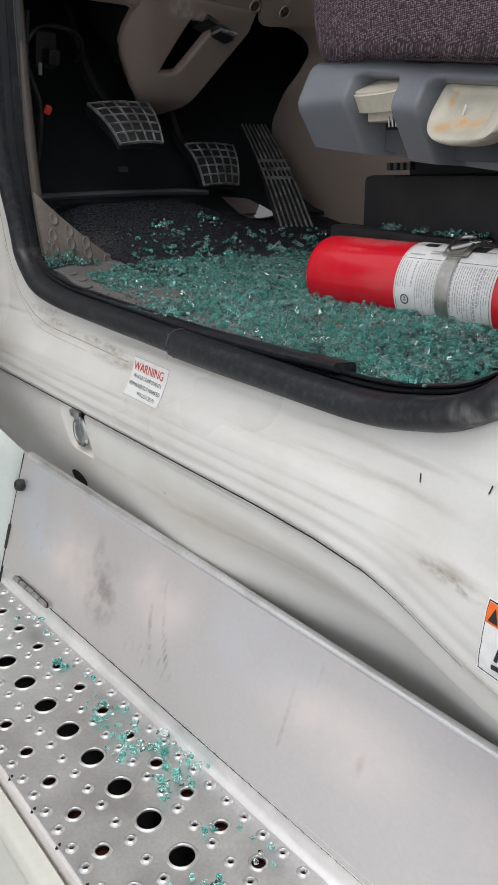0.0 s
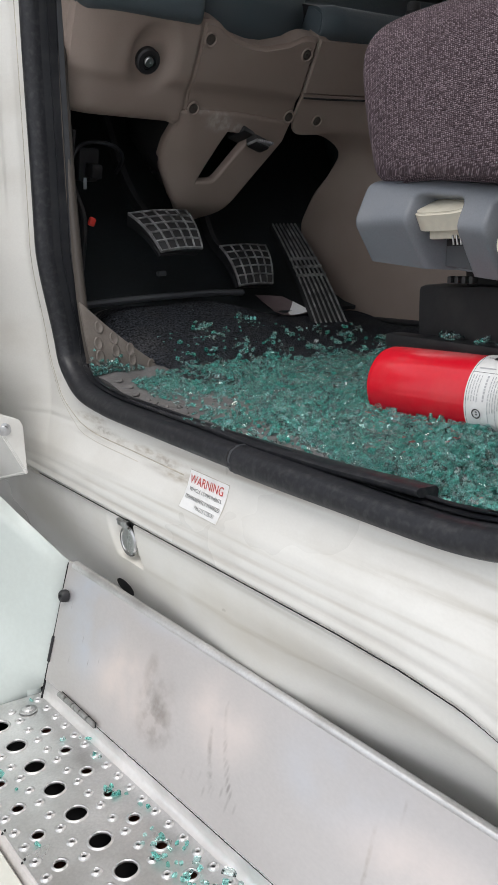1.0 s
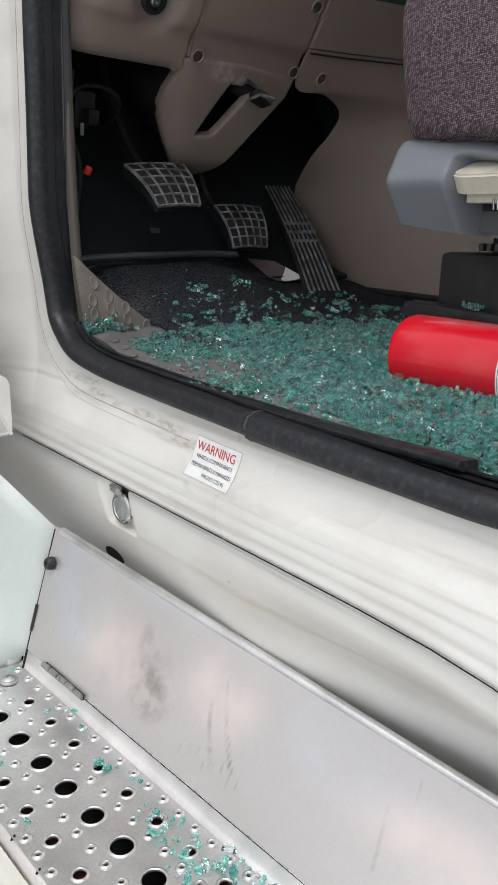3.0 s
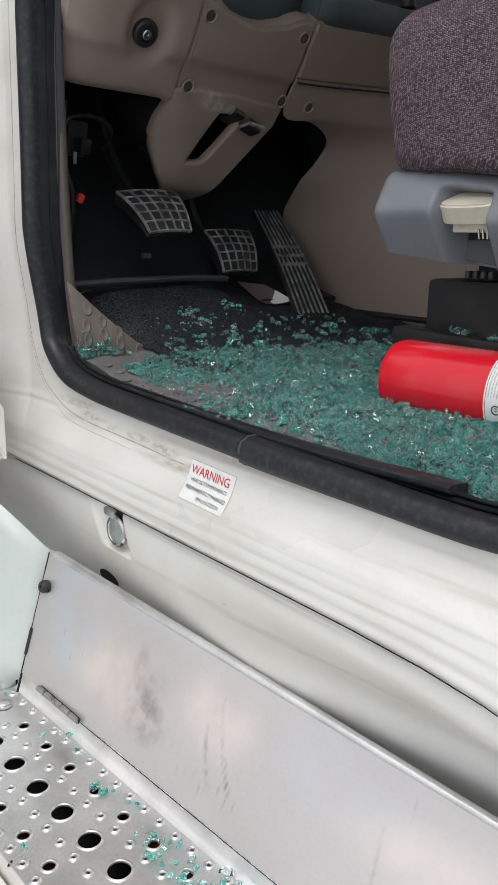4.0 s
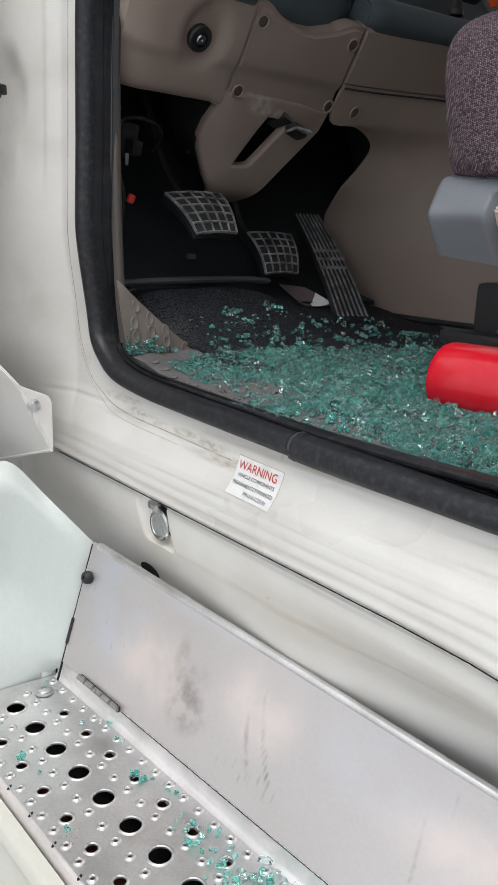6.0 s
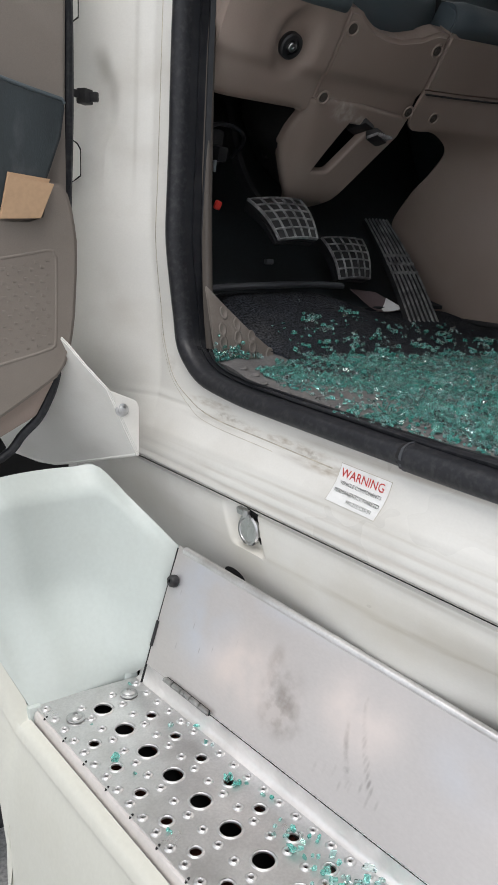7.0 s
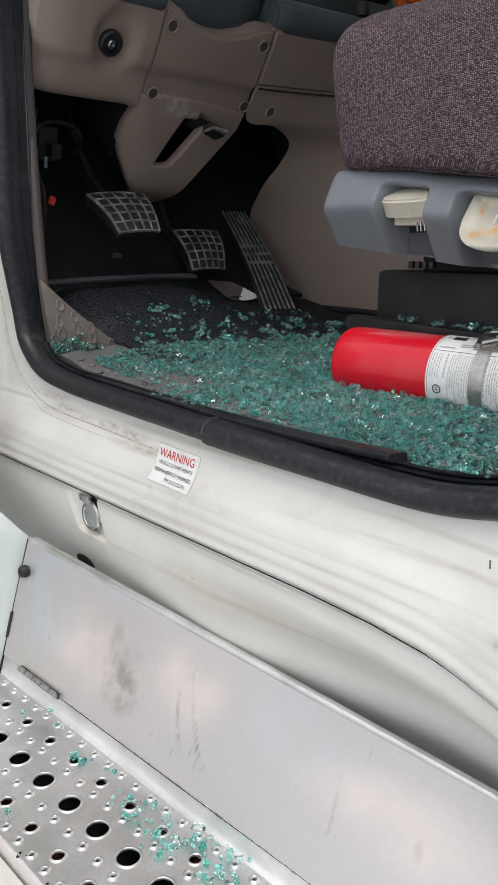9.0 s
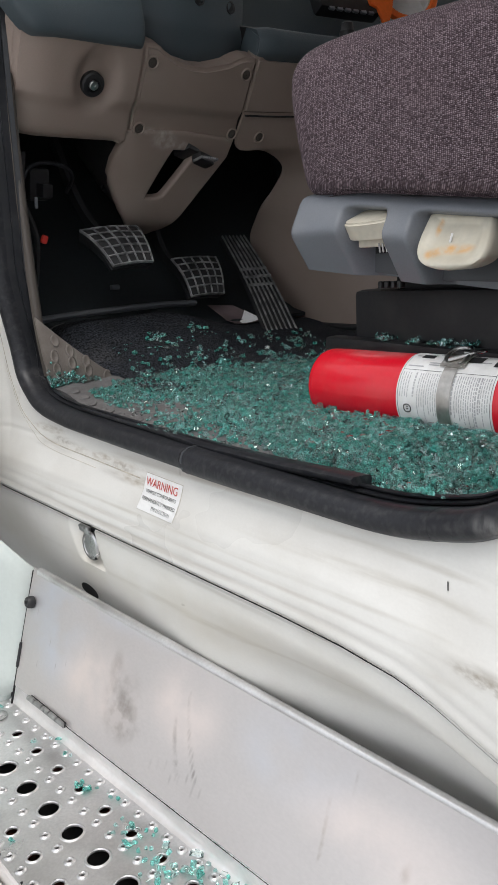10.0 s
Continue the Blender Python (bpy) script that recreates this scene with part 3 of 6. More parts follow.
part("seal_lip", b_sweep([Vector((JT[0].x, 0.9600, JT[0].z)), Vector((JT[0].x, 0.9645, JT[0].z))], [(a * 1.27, -0.002 + (b + 0.002) * 1.27) for a, b in bulb], (1, 0, 0)), M_DUSK, cab, "dusty rubber lip at the joint")

# inner liner of the front post
LINER = spline([(0.640, 1.517, 1.44), (0.632, 1.523, 1.56), (0.632, 1.534, 1.80), (0.64, 1.542, 2.1), (0.66, 1.547, 2.5)], 6)
def post_fn(u, v):
    k = v * (len(LINER) - 1)
    i = min(int(k), len(LINER) - 2)
    p = LINER[i].lerp(LINER[i + 1], k - i)
    pr = spline([(0.017, 0.055, 0), (0.013, 0.020, 0), (0.009, 0.006, 0), (0.004, 0.0, 0), (-0.004, 0.0, 0), (-0.008, 0.004, 0), (-0.010, 0.012, 0)], 4)
    k = u * (len(pr) - 1)
    i = min(int(k), len(pr) - 2)
    q = pr[i].lerp(pr[i + 1], k - i)
    return p + Vector((q.x, q.y, 0))


part("post_trim", b_sheet(post_fn, 20, 24, 0.003), M_POST, cab, "taupe plastic trim of the windscreen post", 60)


# ---- cab floor ----
def floor_z(x, y):
    z = 1.372 + 0.030 * sm(0.62, 0.80, x) + 0.010 * sm(0.82, 1.4, x) + 0.027 * (y - 0.8)
    return z + (0.20 + 0.28 * sm(1.28, 1.0, x)) * max(0.0, min(y, 1.655) - 1.44) * sm(0.62, 0.75, x) + 0.026 * sm(1.32, 1.47, y) * sm(0.72, 0.655, x)


def floor_fn(u, v):
    x, y = 0.632 + 1.30 * u, -0.9 + 2.78 * v
    return Vector((x, y, floor_z(x, y)))


floor = part("floor", b_sheet(floor_fn, 60, 120, 0.02), M_FLOOR, None, "", 60)
tagged(floor, "grey-brown dimpled rubber cab floor covered in broken glass", "floor", kind="structure")

# raised oval studs of the floor rubber near the sill

def studs(name, spots, parent, material, r=0.011):
    me = None
    for p, tilt in spots:
        if me is None:
            bm = b_lathe([(r, -0.001), (r * 0.98, 0.0006), (r * 0.84, 0.0016), (r * 0.70, 0.0014), (r * 0.5, 0.0004)], Matrix.Identity(4), 16)
            bmesh.ops.scale(bm, vec=(0.8, 1.25, 1), verts=bm.verts)
            me = bpy.data.meshes.new(name)
            bm.to_mesh(me)
            bm.free()
            me.materials.append(material)
            me.shade_smooth()
        ob = new(name, me)
        ob.matrix_basis = Matrix.Translation(p) @ tilt
        hang(ob, parent)


spots = []
for i in range(5):
    for j in range(26):
        x, y = 0.650 + 0.034 * i, 0.62 + 0.034 * j + (0.017 if i % 2 else 0)
        if y < 1.44 and x < 0.80:
            spots.append((Vector((x, y, floor_z(x, y))), pose(0, 0, 0, 0, -11, 20 * ((i * 7 + j * 3) % 5 - 2))))
studs("stud", spots, floor, M_FLOOR)

# corner trim with studs, between the front post and the floor
CA, CB, CC = Vector((0.622, 1.522, 1.562)), Vector((0.774, 1.468, 1.421)), Vector((0.630, 1.490, 1.420))
trim = thing("corner_trim", (0.68, 1.45, 1.41), "taupe studded plastic kick trim in the front corner of the floor", "trim", kind="structure")


def corner(u, v):
    """A fan from the top corner: u runs down, v from the footwell edge to the sill edge."""
    p = CA.lerp(CB, u).lerp(CA.lerp(CC, u), v)
    return p + Vector((-0.3, -0.6, -0.5)) * 0.030 * math.sin(math.pi * u) * (0.4 + 0.6 * v)


part("trim_panel", b_sheet(corner, 16, 12, 0.006), M_TRIM, trim)
cs = []
for u, v in ((0.30, 0.35), (0.46, 0.20), (0.48, 0.70), (0.62, 0.42), (0.64, 0.12), (0.66, 0.80), (0.78, 0.28), (0.80, 0.58), (0.84, 0.88), (0.92, 0.12), (0.94, 0.42), (0.96, 0.72)):
    p = corner(u, v)
    n = (corner(u + 0.02, v) - p).cross(corner(u, v + 0.02) - p).normalized()
    if n.z < 0:
        n = -n
    cs.append((p + n * 0.001, n.to_track_quat("Z", "Y").to_matrix().to_4x4()))
studs("stud", cs, trim, M_TRIM, 0.011)

# dark lip strip along the sill, ending short of the rear corner
lip = thing("sill_strip", (0.625, 0.8, 1.372), "dusty black rubber strip along the door sill", "trim", kind="structure")
SY = [0.645, 0.70, 0.78, 0.86, 0.93, 0.962, 1.00, 1.08, 1.18, 1.28, 1.38, 1.46]
lp = [Vector((0.622 + 0.012 * sm(1.2, 1.46, y), y, 1.3755 + 0.004 * sm(0.8, 0.64, y) + 0.026 * max(0.0, y - 0.93))) for y in SY]


def strip_section(i):
    k = 1.15 - 0.62 * sm(0.94, 1.10, SY[i])
    return [(a * k, b) for a, b in ((-0.016, -0.008), (0.010, -0.002), (0.0145, 0.003), (0.0150, 0.007), (0.011, 0.0095), (-0.013, 0.0070), (-0.016, 0.0045))]


part("strip", b_sweep(lp, strip_section, (0, 0, 1)), M_RUBBER, lip, smooth=50)

# carpet mat in the footwell
def mat_edge(v):
    return 0.772 + 0.02 * math.sin(v * 9) + 0.006 * math.sin(v * 31) - 0.115 * sm(0.66, 0.80, v)


def mat_fn(u, v):
    y = 0.95 + 0.74 * v
    x = mat_edge(v) + (1.56 - mat_edge(v)) * u
    return Vector((x, y, floor_z(x, y) + 0.007 + 0.0025 * noise.noise(Vector((x * 14, y * 14, 0)))))


mat_ob = part("floor_mat", b_sheet(mat_fn, 60, 60, 0.006), M_CARPET, None)
tagged(mat_ob, "worn black carpet mat strewn with glass in the footwell", "floor mat")

# toe board behind the pedals
toe = thing("toe_board", (1.1, 1.7, 1.5), "dark footwell toe board behind the pedals", "panel", kind="structure")
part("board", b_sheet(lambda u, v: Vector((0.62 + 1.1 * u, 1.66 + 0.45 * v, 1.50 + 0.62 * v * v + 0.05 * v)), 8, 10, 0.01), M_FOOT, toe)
part("edge_bar", b_sweep(spline([(0.635, 1.60, 1.548), (0.80, 1.655, 1.552), (1.0, 1.672, 1.556), (1.12, 1.672, 1.553)], 6), circle(0.012, 8, 0.008), (0, 0, 1)), M_DUSK, toe, "dusty grey edge bar")
# added dark sheets: footwell shade in their colour; the top one blocks windscreen light
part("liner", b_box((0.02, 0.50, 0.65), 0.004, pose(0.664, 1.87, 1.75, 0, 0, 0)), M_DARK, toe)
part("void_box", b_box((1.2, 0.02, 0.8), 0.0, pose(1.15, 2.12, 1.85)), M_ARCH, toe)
part("top_light_block", b_box((1.7, 0.62, 0.02), 0.0, pose(1.45, 1.86, 2.125, 0, 0, 0)), M_FOOT, toe)
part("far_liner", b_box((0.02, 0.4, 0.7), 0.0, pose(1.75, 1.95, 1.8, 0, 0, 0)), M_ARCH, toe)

# ---- boarding step ----
def S(x, y, z):
    """The step stands a little askew to the cab, and its outer edge flares towards the rear."""
    flare = (0.0085 - 0.033 * (1.5 - y)) * min(1.0, max(0.0, (0.4155 - x) / 0.155)) ** 1.5
    return Vector((x + 0.081 * (1.432 - y) + flare, y, z - 0.027 * (1.432 - y)))


TZ = 0.787
step = thing("boarding_step", (0.36, 0.8, 0.60), "perforated bare aluminium boarding step with a folded back panel", "truck step")
PITCH = 0.0750
cu = bpy.data.curves.new("tmp", "CURVE")
cu.dimensions, cu.fill_mode, cu.extrude, cu.bevel_depth, cu.bevel_resolution = "2D", "BOTH", 0.0012, 0.0006, 1


def loop(pts):
    s = cu.splines.new("POLY")
    s.points.add(len(pts) - 1)
    for q, (a, b) in zip(s.points, pts):
        q.co = (a, b, 0, 1)
    s.use_cyclic_u = True


def ring(cx, cy, r, n):
    return [(cx + r * math.cos(2 * math.pi * i / n), cy + r * math.sin(2 * math.pi * i / n)) for i in range(n)]


loop([(0.249, -0.45), (0.462, -0.45), (0.462, 1.497), (0.276, 1.513), (0.264, 1.513), (0.255, 1.510), (0.2505, 1.503), (0.249, 1.494)])
BIG = [(0.3525, 1.4355 - PITCH * k) for k in range(24)]
SMALL = [(0.2868, 1.4280 - PITCH * k) for k in range(1, 24)] + [(0.4155, 1.4450 - PITCH * k) for k in range(1, 24)]
DIMP = []
for k in range(46):
    DIMP += [(0.2617, 1.4915 - PITCH / 2 * k), (0.4490, 1.4755 - PITCH / 2 * k)]
    DIMP += [(0.3195, 1.4580 - PITCH / 2 * k), (0.3905, 1.4665 - PITCH / 2 * k)]
NOTCH = [(0.2505, 1.4675 - PITCH / 2 * k) for k in range(46)]
for x, y in BIG:
    loop(ring(x, y, 0.0172, 28))
for x, y in SMALL:
    loop(ring(x, y, 0.0095, 18))
for x, y in DIMP:
    loop(ring(x, y, 0.0042, 10))
tmp = bpy.data.objects.new("tmp", cu)
me = bpy.data.meshes.new_from_object(tmp)
bpy.data.objects.remove(tmp)
bpy.data.curves.remove(cu)
tb = bmesh.new()
tb.from_mesh(me)
bpy.data.meshes.remove(me)
for v in tb.verts:
    v.co = S(v.co.x, v.co.y, TZ - 0.0018 + v.co.z)
tread = part("tread_plate", tb, M_TREAD, step, "perforated aluminium tread plate", smooth=30)


def collar(r, h, w):
    return [(r - 0.0006, -0.0012), (r + 0.0002, h), (r + 0.0010, h + 0.0006), (r + w * 0.45, h * 0.75), (r + w, 0.0004), (r + w, -0.0012)]


def rings(name, spots_, r, h, w, seg):
    prof = collar(r, h, w)
    bm = bmesh.new()
    rr = [[bm.verts.new((q * math.cos(a), q * math.sin(a), z)) for a in (2 * math.pi * i / seg for i in range(seg))] for q, z in prof]
    for a, b in zip(rr, rr[1:]):
        for i in range(seg):
            bm.faces.new((a[i], b[i], b[(i + 1) % seg], a[(i + 1) % seg]))
    m_ = bpy.data.meshes.new(name)
    bm.to_mesh(m_)
    bm.free()
    m_.materials.append(M_TREAD)
    m_.shade_smooth()
    for x, y in spots_:
        ob = new(name, m_)
        ob.matrix_basis = Matrix.Translation(S(x, y, TZ))
        hang(ob, tread)


near_y = 0.45
rings("large_collar", [q for q in BIG if q[1] > near_y], 0.0172, 0.0012, 0.0042, 28)
rings("small_collar", [q for q in SMALL if q[1] > near_y], 0.0095, 0.0014, 0.0044, 18)
rings("dimple", [q for q in DIMP if q[1] > near_y], 0.0042, 0.0026, 0.0052, 14)

# folded front lip with notches, and the fold up to the back panel
part("front_lip", b_sweep([S(0.249, y, TZ) for y in (-0.45, 0.2, 0.8, 1.2, 1.50)], [(-0.001, -0.0030), (0.0045, -0.0060), (0.0068, -0.012), (0.0072, -0.040), (0.0045, -0.040), (0.0030, -0.0120), (-0.001, -0.0042)], (0, 0, 1)), M_LIP, step, smooth=40)
for x, y in NOTCH[::2]:
    if y > near_y:
        part("notch", b_lathe([(0.0050, -0.0006), (0.0050, 0.0004), (0.0040, 0.0007), (0.0002, 0.0004)], Matrix.Translation(S(0.2495, y, TZ - 0.0012)) @ Vector((-0.62, 0, 0.78)).to_track_quat("Z", "Y").to_matrix().to_4x4() @ Matrix.Diagonal((0.5, 1.0, 1.0, 1.0)), 14), M_DARK, step)


def fold(u, v):
    y = -0.45 + 1.945 * u
    prof = spline([(0.452, TZ - 0.001, 0), (0.464, TZ + 0.001, 0), (0.4700, TZ + 0.008, 0), (0.4680, TZ + 0.020, 0), (0.4630, 0.842, 0)], 4)
    k = v * (len(prof) - 1)
    i = min(int(k), len(prof) - 2)
    p = prof[i].lerp(prof[i + 1], k - i)
    return S(p.x, y, p.y)


part("back_fold", b_sheet(fold, 6, 16, 0.002), M_FOLD, step, smooth=60)


def kick(y, z, off=0.0):
    """The sloping back panel: z from 0.835 to 1.075 at its front end."""
    v = (z - 0.835) / 0.24
    foot = S(0.4585, y, 0.835)
    head = Vector((0.530 + 0.138 * (1.445 - y), y, 1.070 - 0.097 * (1.445 - y)))
    return foot.lerp(head, v) + Vector((-off, 0, off * 0.3))


M_KICK = mat("scuffed_aluminium_sheen", (0.545, 0.517, 0.505), 0.36, metal=0.55, var=0.08, scale=4, grain=0.025, gscale=260, bump=0.02, bscale=60, dirt=(0.46, 0.42, 0.41), dscale=5, damt=0.22, stretch=(1, 0.5, 1))
add_spots(M_KICK, [((0.495, 1.126, 0.920), (0.16, 0.064, 0.068)), ((0.505, 1.158, 0.960), (0.16, 0.022, 0.045)), ((0.49, 1.112, 0.893), (0.16, 0.064, 0.045))], (0.24, 0.21, 0.19), 0.68, 34)
add_spots(M_KICK, [((0.51, 0.978 - 0.0024 * k - 0.00022 * k * k, 0.972 - 0.0085 * k), (0.16, 0.0042, 0.0125)) for k in range(13)] + [((0.51, 0.994 - 0.0024 * k - 0.00025 * k * k, 0.935 - 0.0085 * k), (0.16, 0.0055, 0.0125)) for k in range(9)] + [((0.53, 0.635, 1.03), (0.16, 0.02, 0.05)), ((0.52, 0.62, 0.995), (0.16, 0.012, 0.04))], (0.25, 0.23, 0.22), 0.75, 50)
add_spots(M_KICK, [((0.55, 0.690 - 0.0022 * k, 0.935 - 0.010 * k), (0.16, 0.0045, 0.011)) for k in range(7)] + [((0.57, 0.664 - 0.001 * k, 0.972 - 0.006 * k), (0.16, 0.004, 0.008)) for k in range(4)] + [((0.55, 0.560, 0.90), (0.16, 0.010, 0.022))], (0.36, 0.32, 0.29), 0.7, 60)
# soft reflections on the metal, painted as bluish and then warm patches
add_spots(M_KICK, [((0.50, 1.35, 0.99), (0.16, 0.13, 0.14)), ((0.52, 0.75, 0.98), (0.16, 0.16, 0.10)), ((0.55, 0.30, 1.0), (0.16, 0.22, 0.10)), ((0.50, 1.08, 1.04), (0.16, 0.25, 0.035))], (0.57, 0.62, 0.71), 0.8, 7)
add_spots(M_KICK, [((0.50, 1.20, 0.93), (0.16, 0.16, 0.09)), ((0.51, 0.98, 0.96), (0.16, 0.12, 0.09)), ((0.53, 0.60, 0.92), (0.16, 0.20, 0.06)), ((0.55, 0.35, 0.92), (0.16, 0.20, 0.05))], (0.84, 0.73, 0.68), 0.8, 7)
add_spots(M_KICK, [((0.48, y_, z_), (0.16, 0.0016, 0.010)) for y_, z_ in ((1.36, 0.95), (1.33, 0.915), (1.30, 0.93), (1.20, 0.99), (1.39, 0.90), (1.25, 0.96), (1.416, 0.995))] + [((0.47, 1.02 - 0.017 * k, 0.857 + 0.006 * (k % 3)), (0.16, 0.004, 0.012)) for k in range(8)], (0.27, 0.25, 0.24), 0.5, 40)


def dented(u, v):
    y, z = -0.45 + 1.905 * u, 0.838 + 0.237 * v
    edge = min(1.0, 5 * v, 5 * (1 - v))
    return kick(y, z, edge * (0.0022 * noise.noise(Vector((y * 4.5, z * 7, 2))) + 0.0006 * noise.noise(Vector((y * 14, z * 16, 5)))))


panel = part("back_panel", b_sheet(dented, 130, 18, 0.003), M_KICK, step, "scuffed aluminium back panel with a painted bluish and warm sheen", smooth=40)
part("top_fold", b_sweep([kick(y, 1.075) for y in (-0.45, 0.3, 0.9, 1.44)], [(0.0002, -0.0160), (0.0024, -0.0110), (0.0036, -0.0060), (0.0028, -0.0010), (0.0000, 0.0020), (-0.0040, 0.0028), (-0.0085, 0.0016), (-0.0120, -0.0010), (-0.0120, -0.0050), (-0.0060, -0.0140)], (0, 0, 1)), M_TREAD, panel, smooth=50)
knob = part("rubber_knob", b_lathe([(0.0115, 0), (0.0125, 0.004), (0.0115, 0.012), (0.009, 0.015), (0.0035, 0.0155), (0.003, 0.010)], Matrix.Translation(kick(1.437, 1.012, 0.001)) @ Vector((-1, 0, 0.24)).to_track_quat("Z", "Y").to_matrix().to_4x4(), 20), M_BLACK, panel, "round black rubber buffer")
hinge = part("hinge", b_box((0.002, 0.136, 0.0105), 0.0008, Matrix.Translation(kick(1.319, 0.840, 0.003)) @ pose(0, 0, 0, 0, 14, 2.6)), M_DARK, panel, "bare steel piano hinge")
for i in range(5):
    y = 1.252 + 0.0270 * i
    part("knuckle", b_cyl(kick(y + 0.0008, 0.840, 0.0062), kick(y + 0.0262, 0.840, 0.0062), 0.0054, seg=12, bevel=0.0008), M_HINGE, hinge)
for x, y in ((0.418, 1.451), (0.295, 1.436)):
    bolt = part("bolt", b_lathe([(0.0175, 0.0), (0.0172, 0.002), (0.013, 0.003), (0.0128, 0.0052), (0.009, 0.0078), (0.0045, 0.0086), (0.004, 0.0055)], Matrix.Translation(S(x, y, TZ + 0.0012)), 24), M_STEEL, step, "button-head steel bolt with washer")
part("under_bracket", b_box((0.05, 1.9, 0.02), 0.004, pose(0.366, 0.5, TZ - 0.06, 1.5, 0, 4.6)), M_RUST, step, "rusty bracket under the tread")
part("under_bracket", b_box((0.045, 1.9, 0.02), 0.004, pose(0.492, 0.5, TZ - 0.06, 1.5, 0, 4.6)), M_RUST, step, "rusty bracket under the tread")
# added near-black box: the shade below the tread holes
part("under_shade_sheet", b_box((0.20, 2.2, 0.01), 0.002, pose(0.452, 0.5, TZ - 0.12, 1.5, 0, 4.6)), M_DARK, step)
part("shade_side", b_box((0.006, 2.0, 0.07), 0.002, pose(0.352, 0.45, TZ - 0.085, 1.5, 0, 4.6)), M_DARK, step)
part("shade_side", b_box((0.006, 2.2, 0.13), 0.002, pose(0.58, 0.5, TZ - 0.07, 1.5, 0, 4.6)), M_DARK, step)
part("shade_end", b_box((0.34, 0.006, 0.13), 0.002, pose(0.36, 1.56, TZ - 0.06)), M_DARK, step)

KG = [-0.45, 0.3, 0.45, 0.6, 0.75, 0.9, 1.1, 1.26]
part("panel_gap", b_sweep([kick(y, 0.8365, 0.0012) for y in KG], lambda i: circle(0.0002 + 0.0006 * sm(0.45, 0.95, KG[i]), 6), (0, 0, 1)), M_DARK, step)
part("end_gap", b_sweep([kick(1.4565, z, -0.001) for z in (0.80, 0.90, 1.0, 1.07)], circle(0.0022, 6), (1, 0, 0)), M_DARK, step)
part("end_clip", b_sweep([kick(1.4545, z, 0.001) for z in (0.875, 0.90, 0.925)], circle(0.0035, 6), (1, 0, 0)), M_BLACK, step)

# ---- step fairing and skirt ----
fairing = thing("step_fairing", (0.3, 1.6, 0.3), "pale grey-green moulded plastic fairing ahead of the step", "fairing")


FT = spline([(0, 1.217, 0), (0.125, 1.217, 0), (0.25, 1.215, 0), (0.375, 1.213, 0), (0.5, 1.212, 0), (0.625, 1.212, 0), (0.75, 1.210, 0), (0.875, 1.143, 0), (1.0, 1.074, 0)], 5)


def fair_fn(u, v):
    """u from the outer corner to the cab, v from the tread up to the shoulder."""
    t = max(0.0, min(1.0, u - (1 - u) * v * 0.234))
    k = t * 40
    i = min(39, int(k))
    top = FT[i].y + (FT[i + 1].y - FT[i].y) * (k - i)
    y = 1.508 + 0.085 * math.sin(math.pi * min(1, t * 1.05)) ** 0.8 * sm(0, 0.5, v) - 0.050 * sm(0.72, 1.0, t) * sm(0, 0.2, v)
    x = 0.245 - 0.19 * (1 - u) * v + (0.212 + 0.072 * v) * u
    y += 0.04 * max(0, v - 0.9) / 0.1 * sm(1.0, 0.8, t) + 0.186 * v * sm(0.40, 0.0, u)
    return Vector((x, y, TZ - 0.004 + (top - TZ) * v))


part("wall", b_sheet(fair_fn, 40, 30, 0.006), M_FAIR, fairing, smooth=60)
# turned-in foot of the fairing at both ends of the tread
part("foot", b_box((0.026, 0.020, 0.050), 0.005, Matrix.Translation(S(0.2465, 1.512, TZ - 0.022))), M_FAIR, fairing)
part("foot", b_box((0.030, 0.012, 0.050), 0.004, Matrix.Translation(S(0.4560, 1.508, TZ - 0.004))), M_FAIR, fairing)
SK = spline([(0.0064, -0.019, 0), (0.009, -0.0200, 0), (0.020, -0.022, 0), (0.028, -0.028, 0), (0.033, -0.042, 0), (0.034, -0.056, 0), (0.046, -0.12, 0), (0.056, -0.25, 0), (0.058, -0.56, 0)], 4)
SKB = spline([(0.148, 1.603, 1.010), (0.147, 1.602, 1.00), (0.146, 1.60, 0.985), (0.150, 1.595, 0.95), (0.158, 1.588, 0.90), (0.165, 1.582, 0.86), (0.180, 1.560, 0.713), (0.19, 1.49, 0.42), (0.20, 1.42, 0.22)], 4)


def skirt_fn(u, v):
    """Outer skirt below the tread, then along the fairing's outer edge up to the wheel arch."""
    k = v * (len(SK) - 1)
    i = min(int(k), len(SK) - 2)
    q = SK[i].lerp(SK[i + 1], k - i)
    y = -0.45 + 1.955 * min(1.0, u / 0.8)
    p = S(0.2425, y, TZ)
    p = Vector((p.x - q.x, p.y, p.z + q.y))
    if u > 0.8:
        f = (u - 0.8) / 0.2
        e = fair_fn(0.0, 0.52 * f) + Vector((0, 0.001, -0.001))
        b = SKB[i].lerp(SKB[i + 1], k - i)
        low_ = p.lerp(b, f)
        w = sm(0.0, 0.30, v)
        p = (e + Vector((0.0064 - q.x, 0, q.y + 0.019 - 0.019 * sm(0.10, 0.0, f))) * (1 - f)).lerp(low_, w)
    return p


part("skirt", b_sheet(skirt_fn, 100, 40, 0.006), M_SKIRT, fairing, "cream moulded skirt panel under the step", smooth=60)

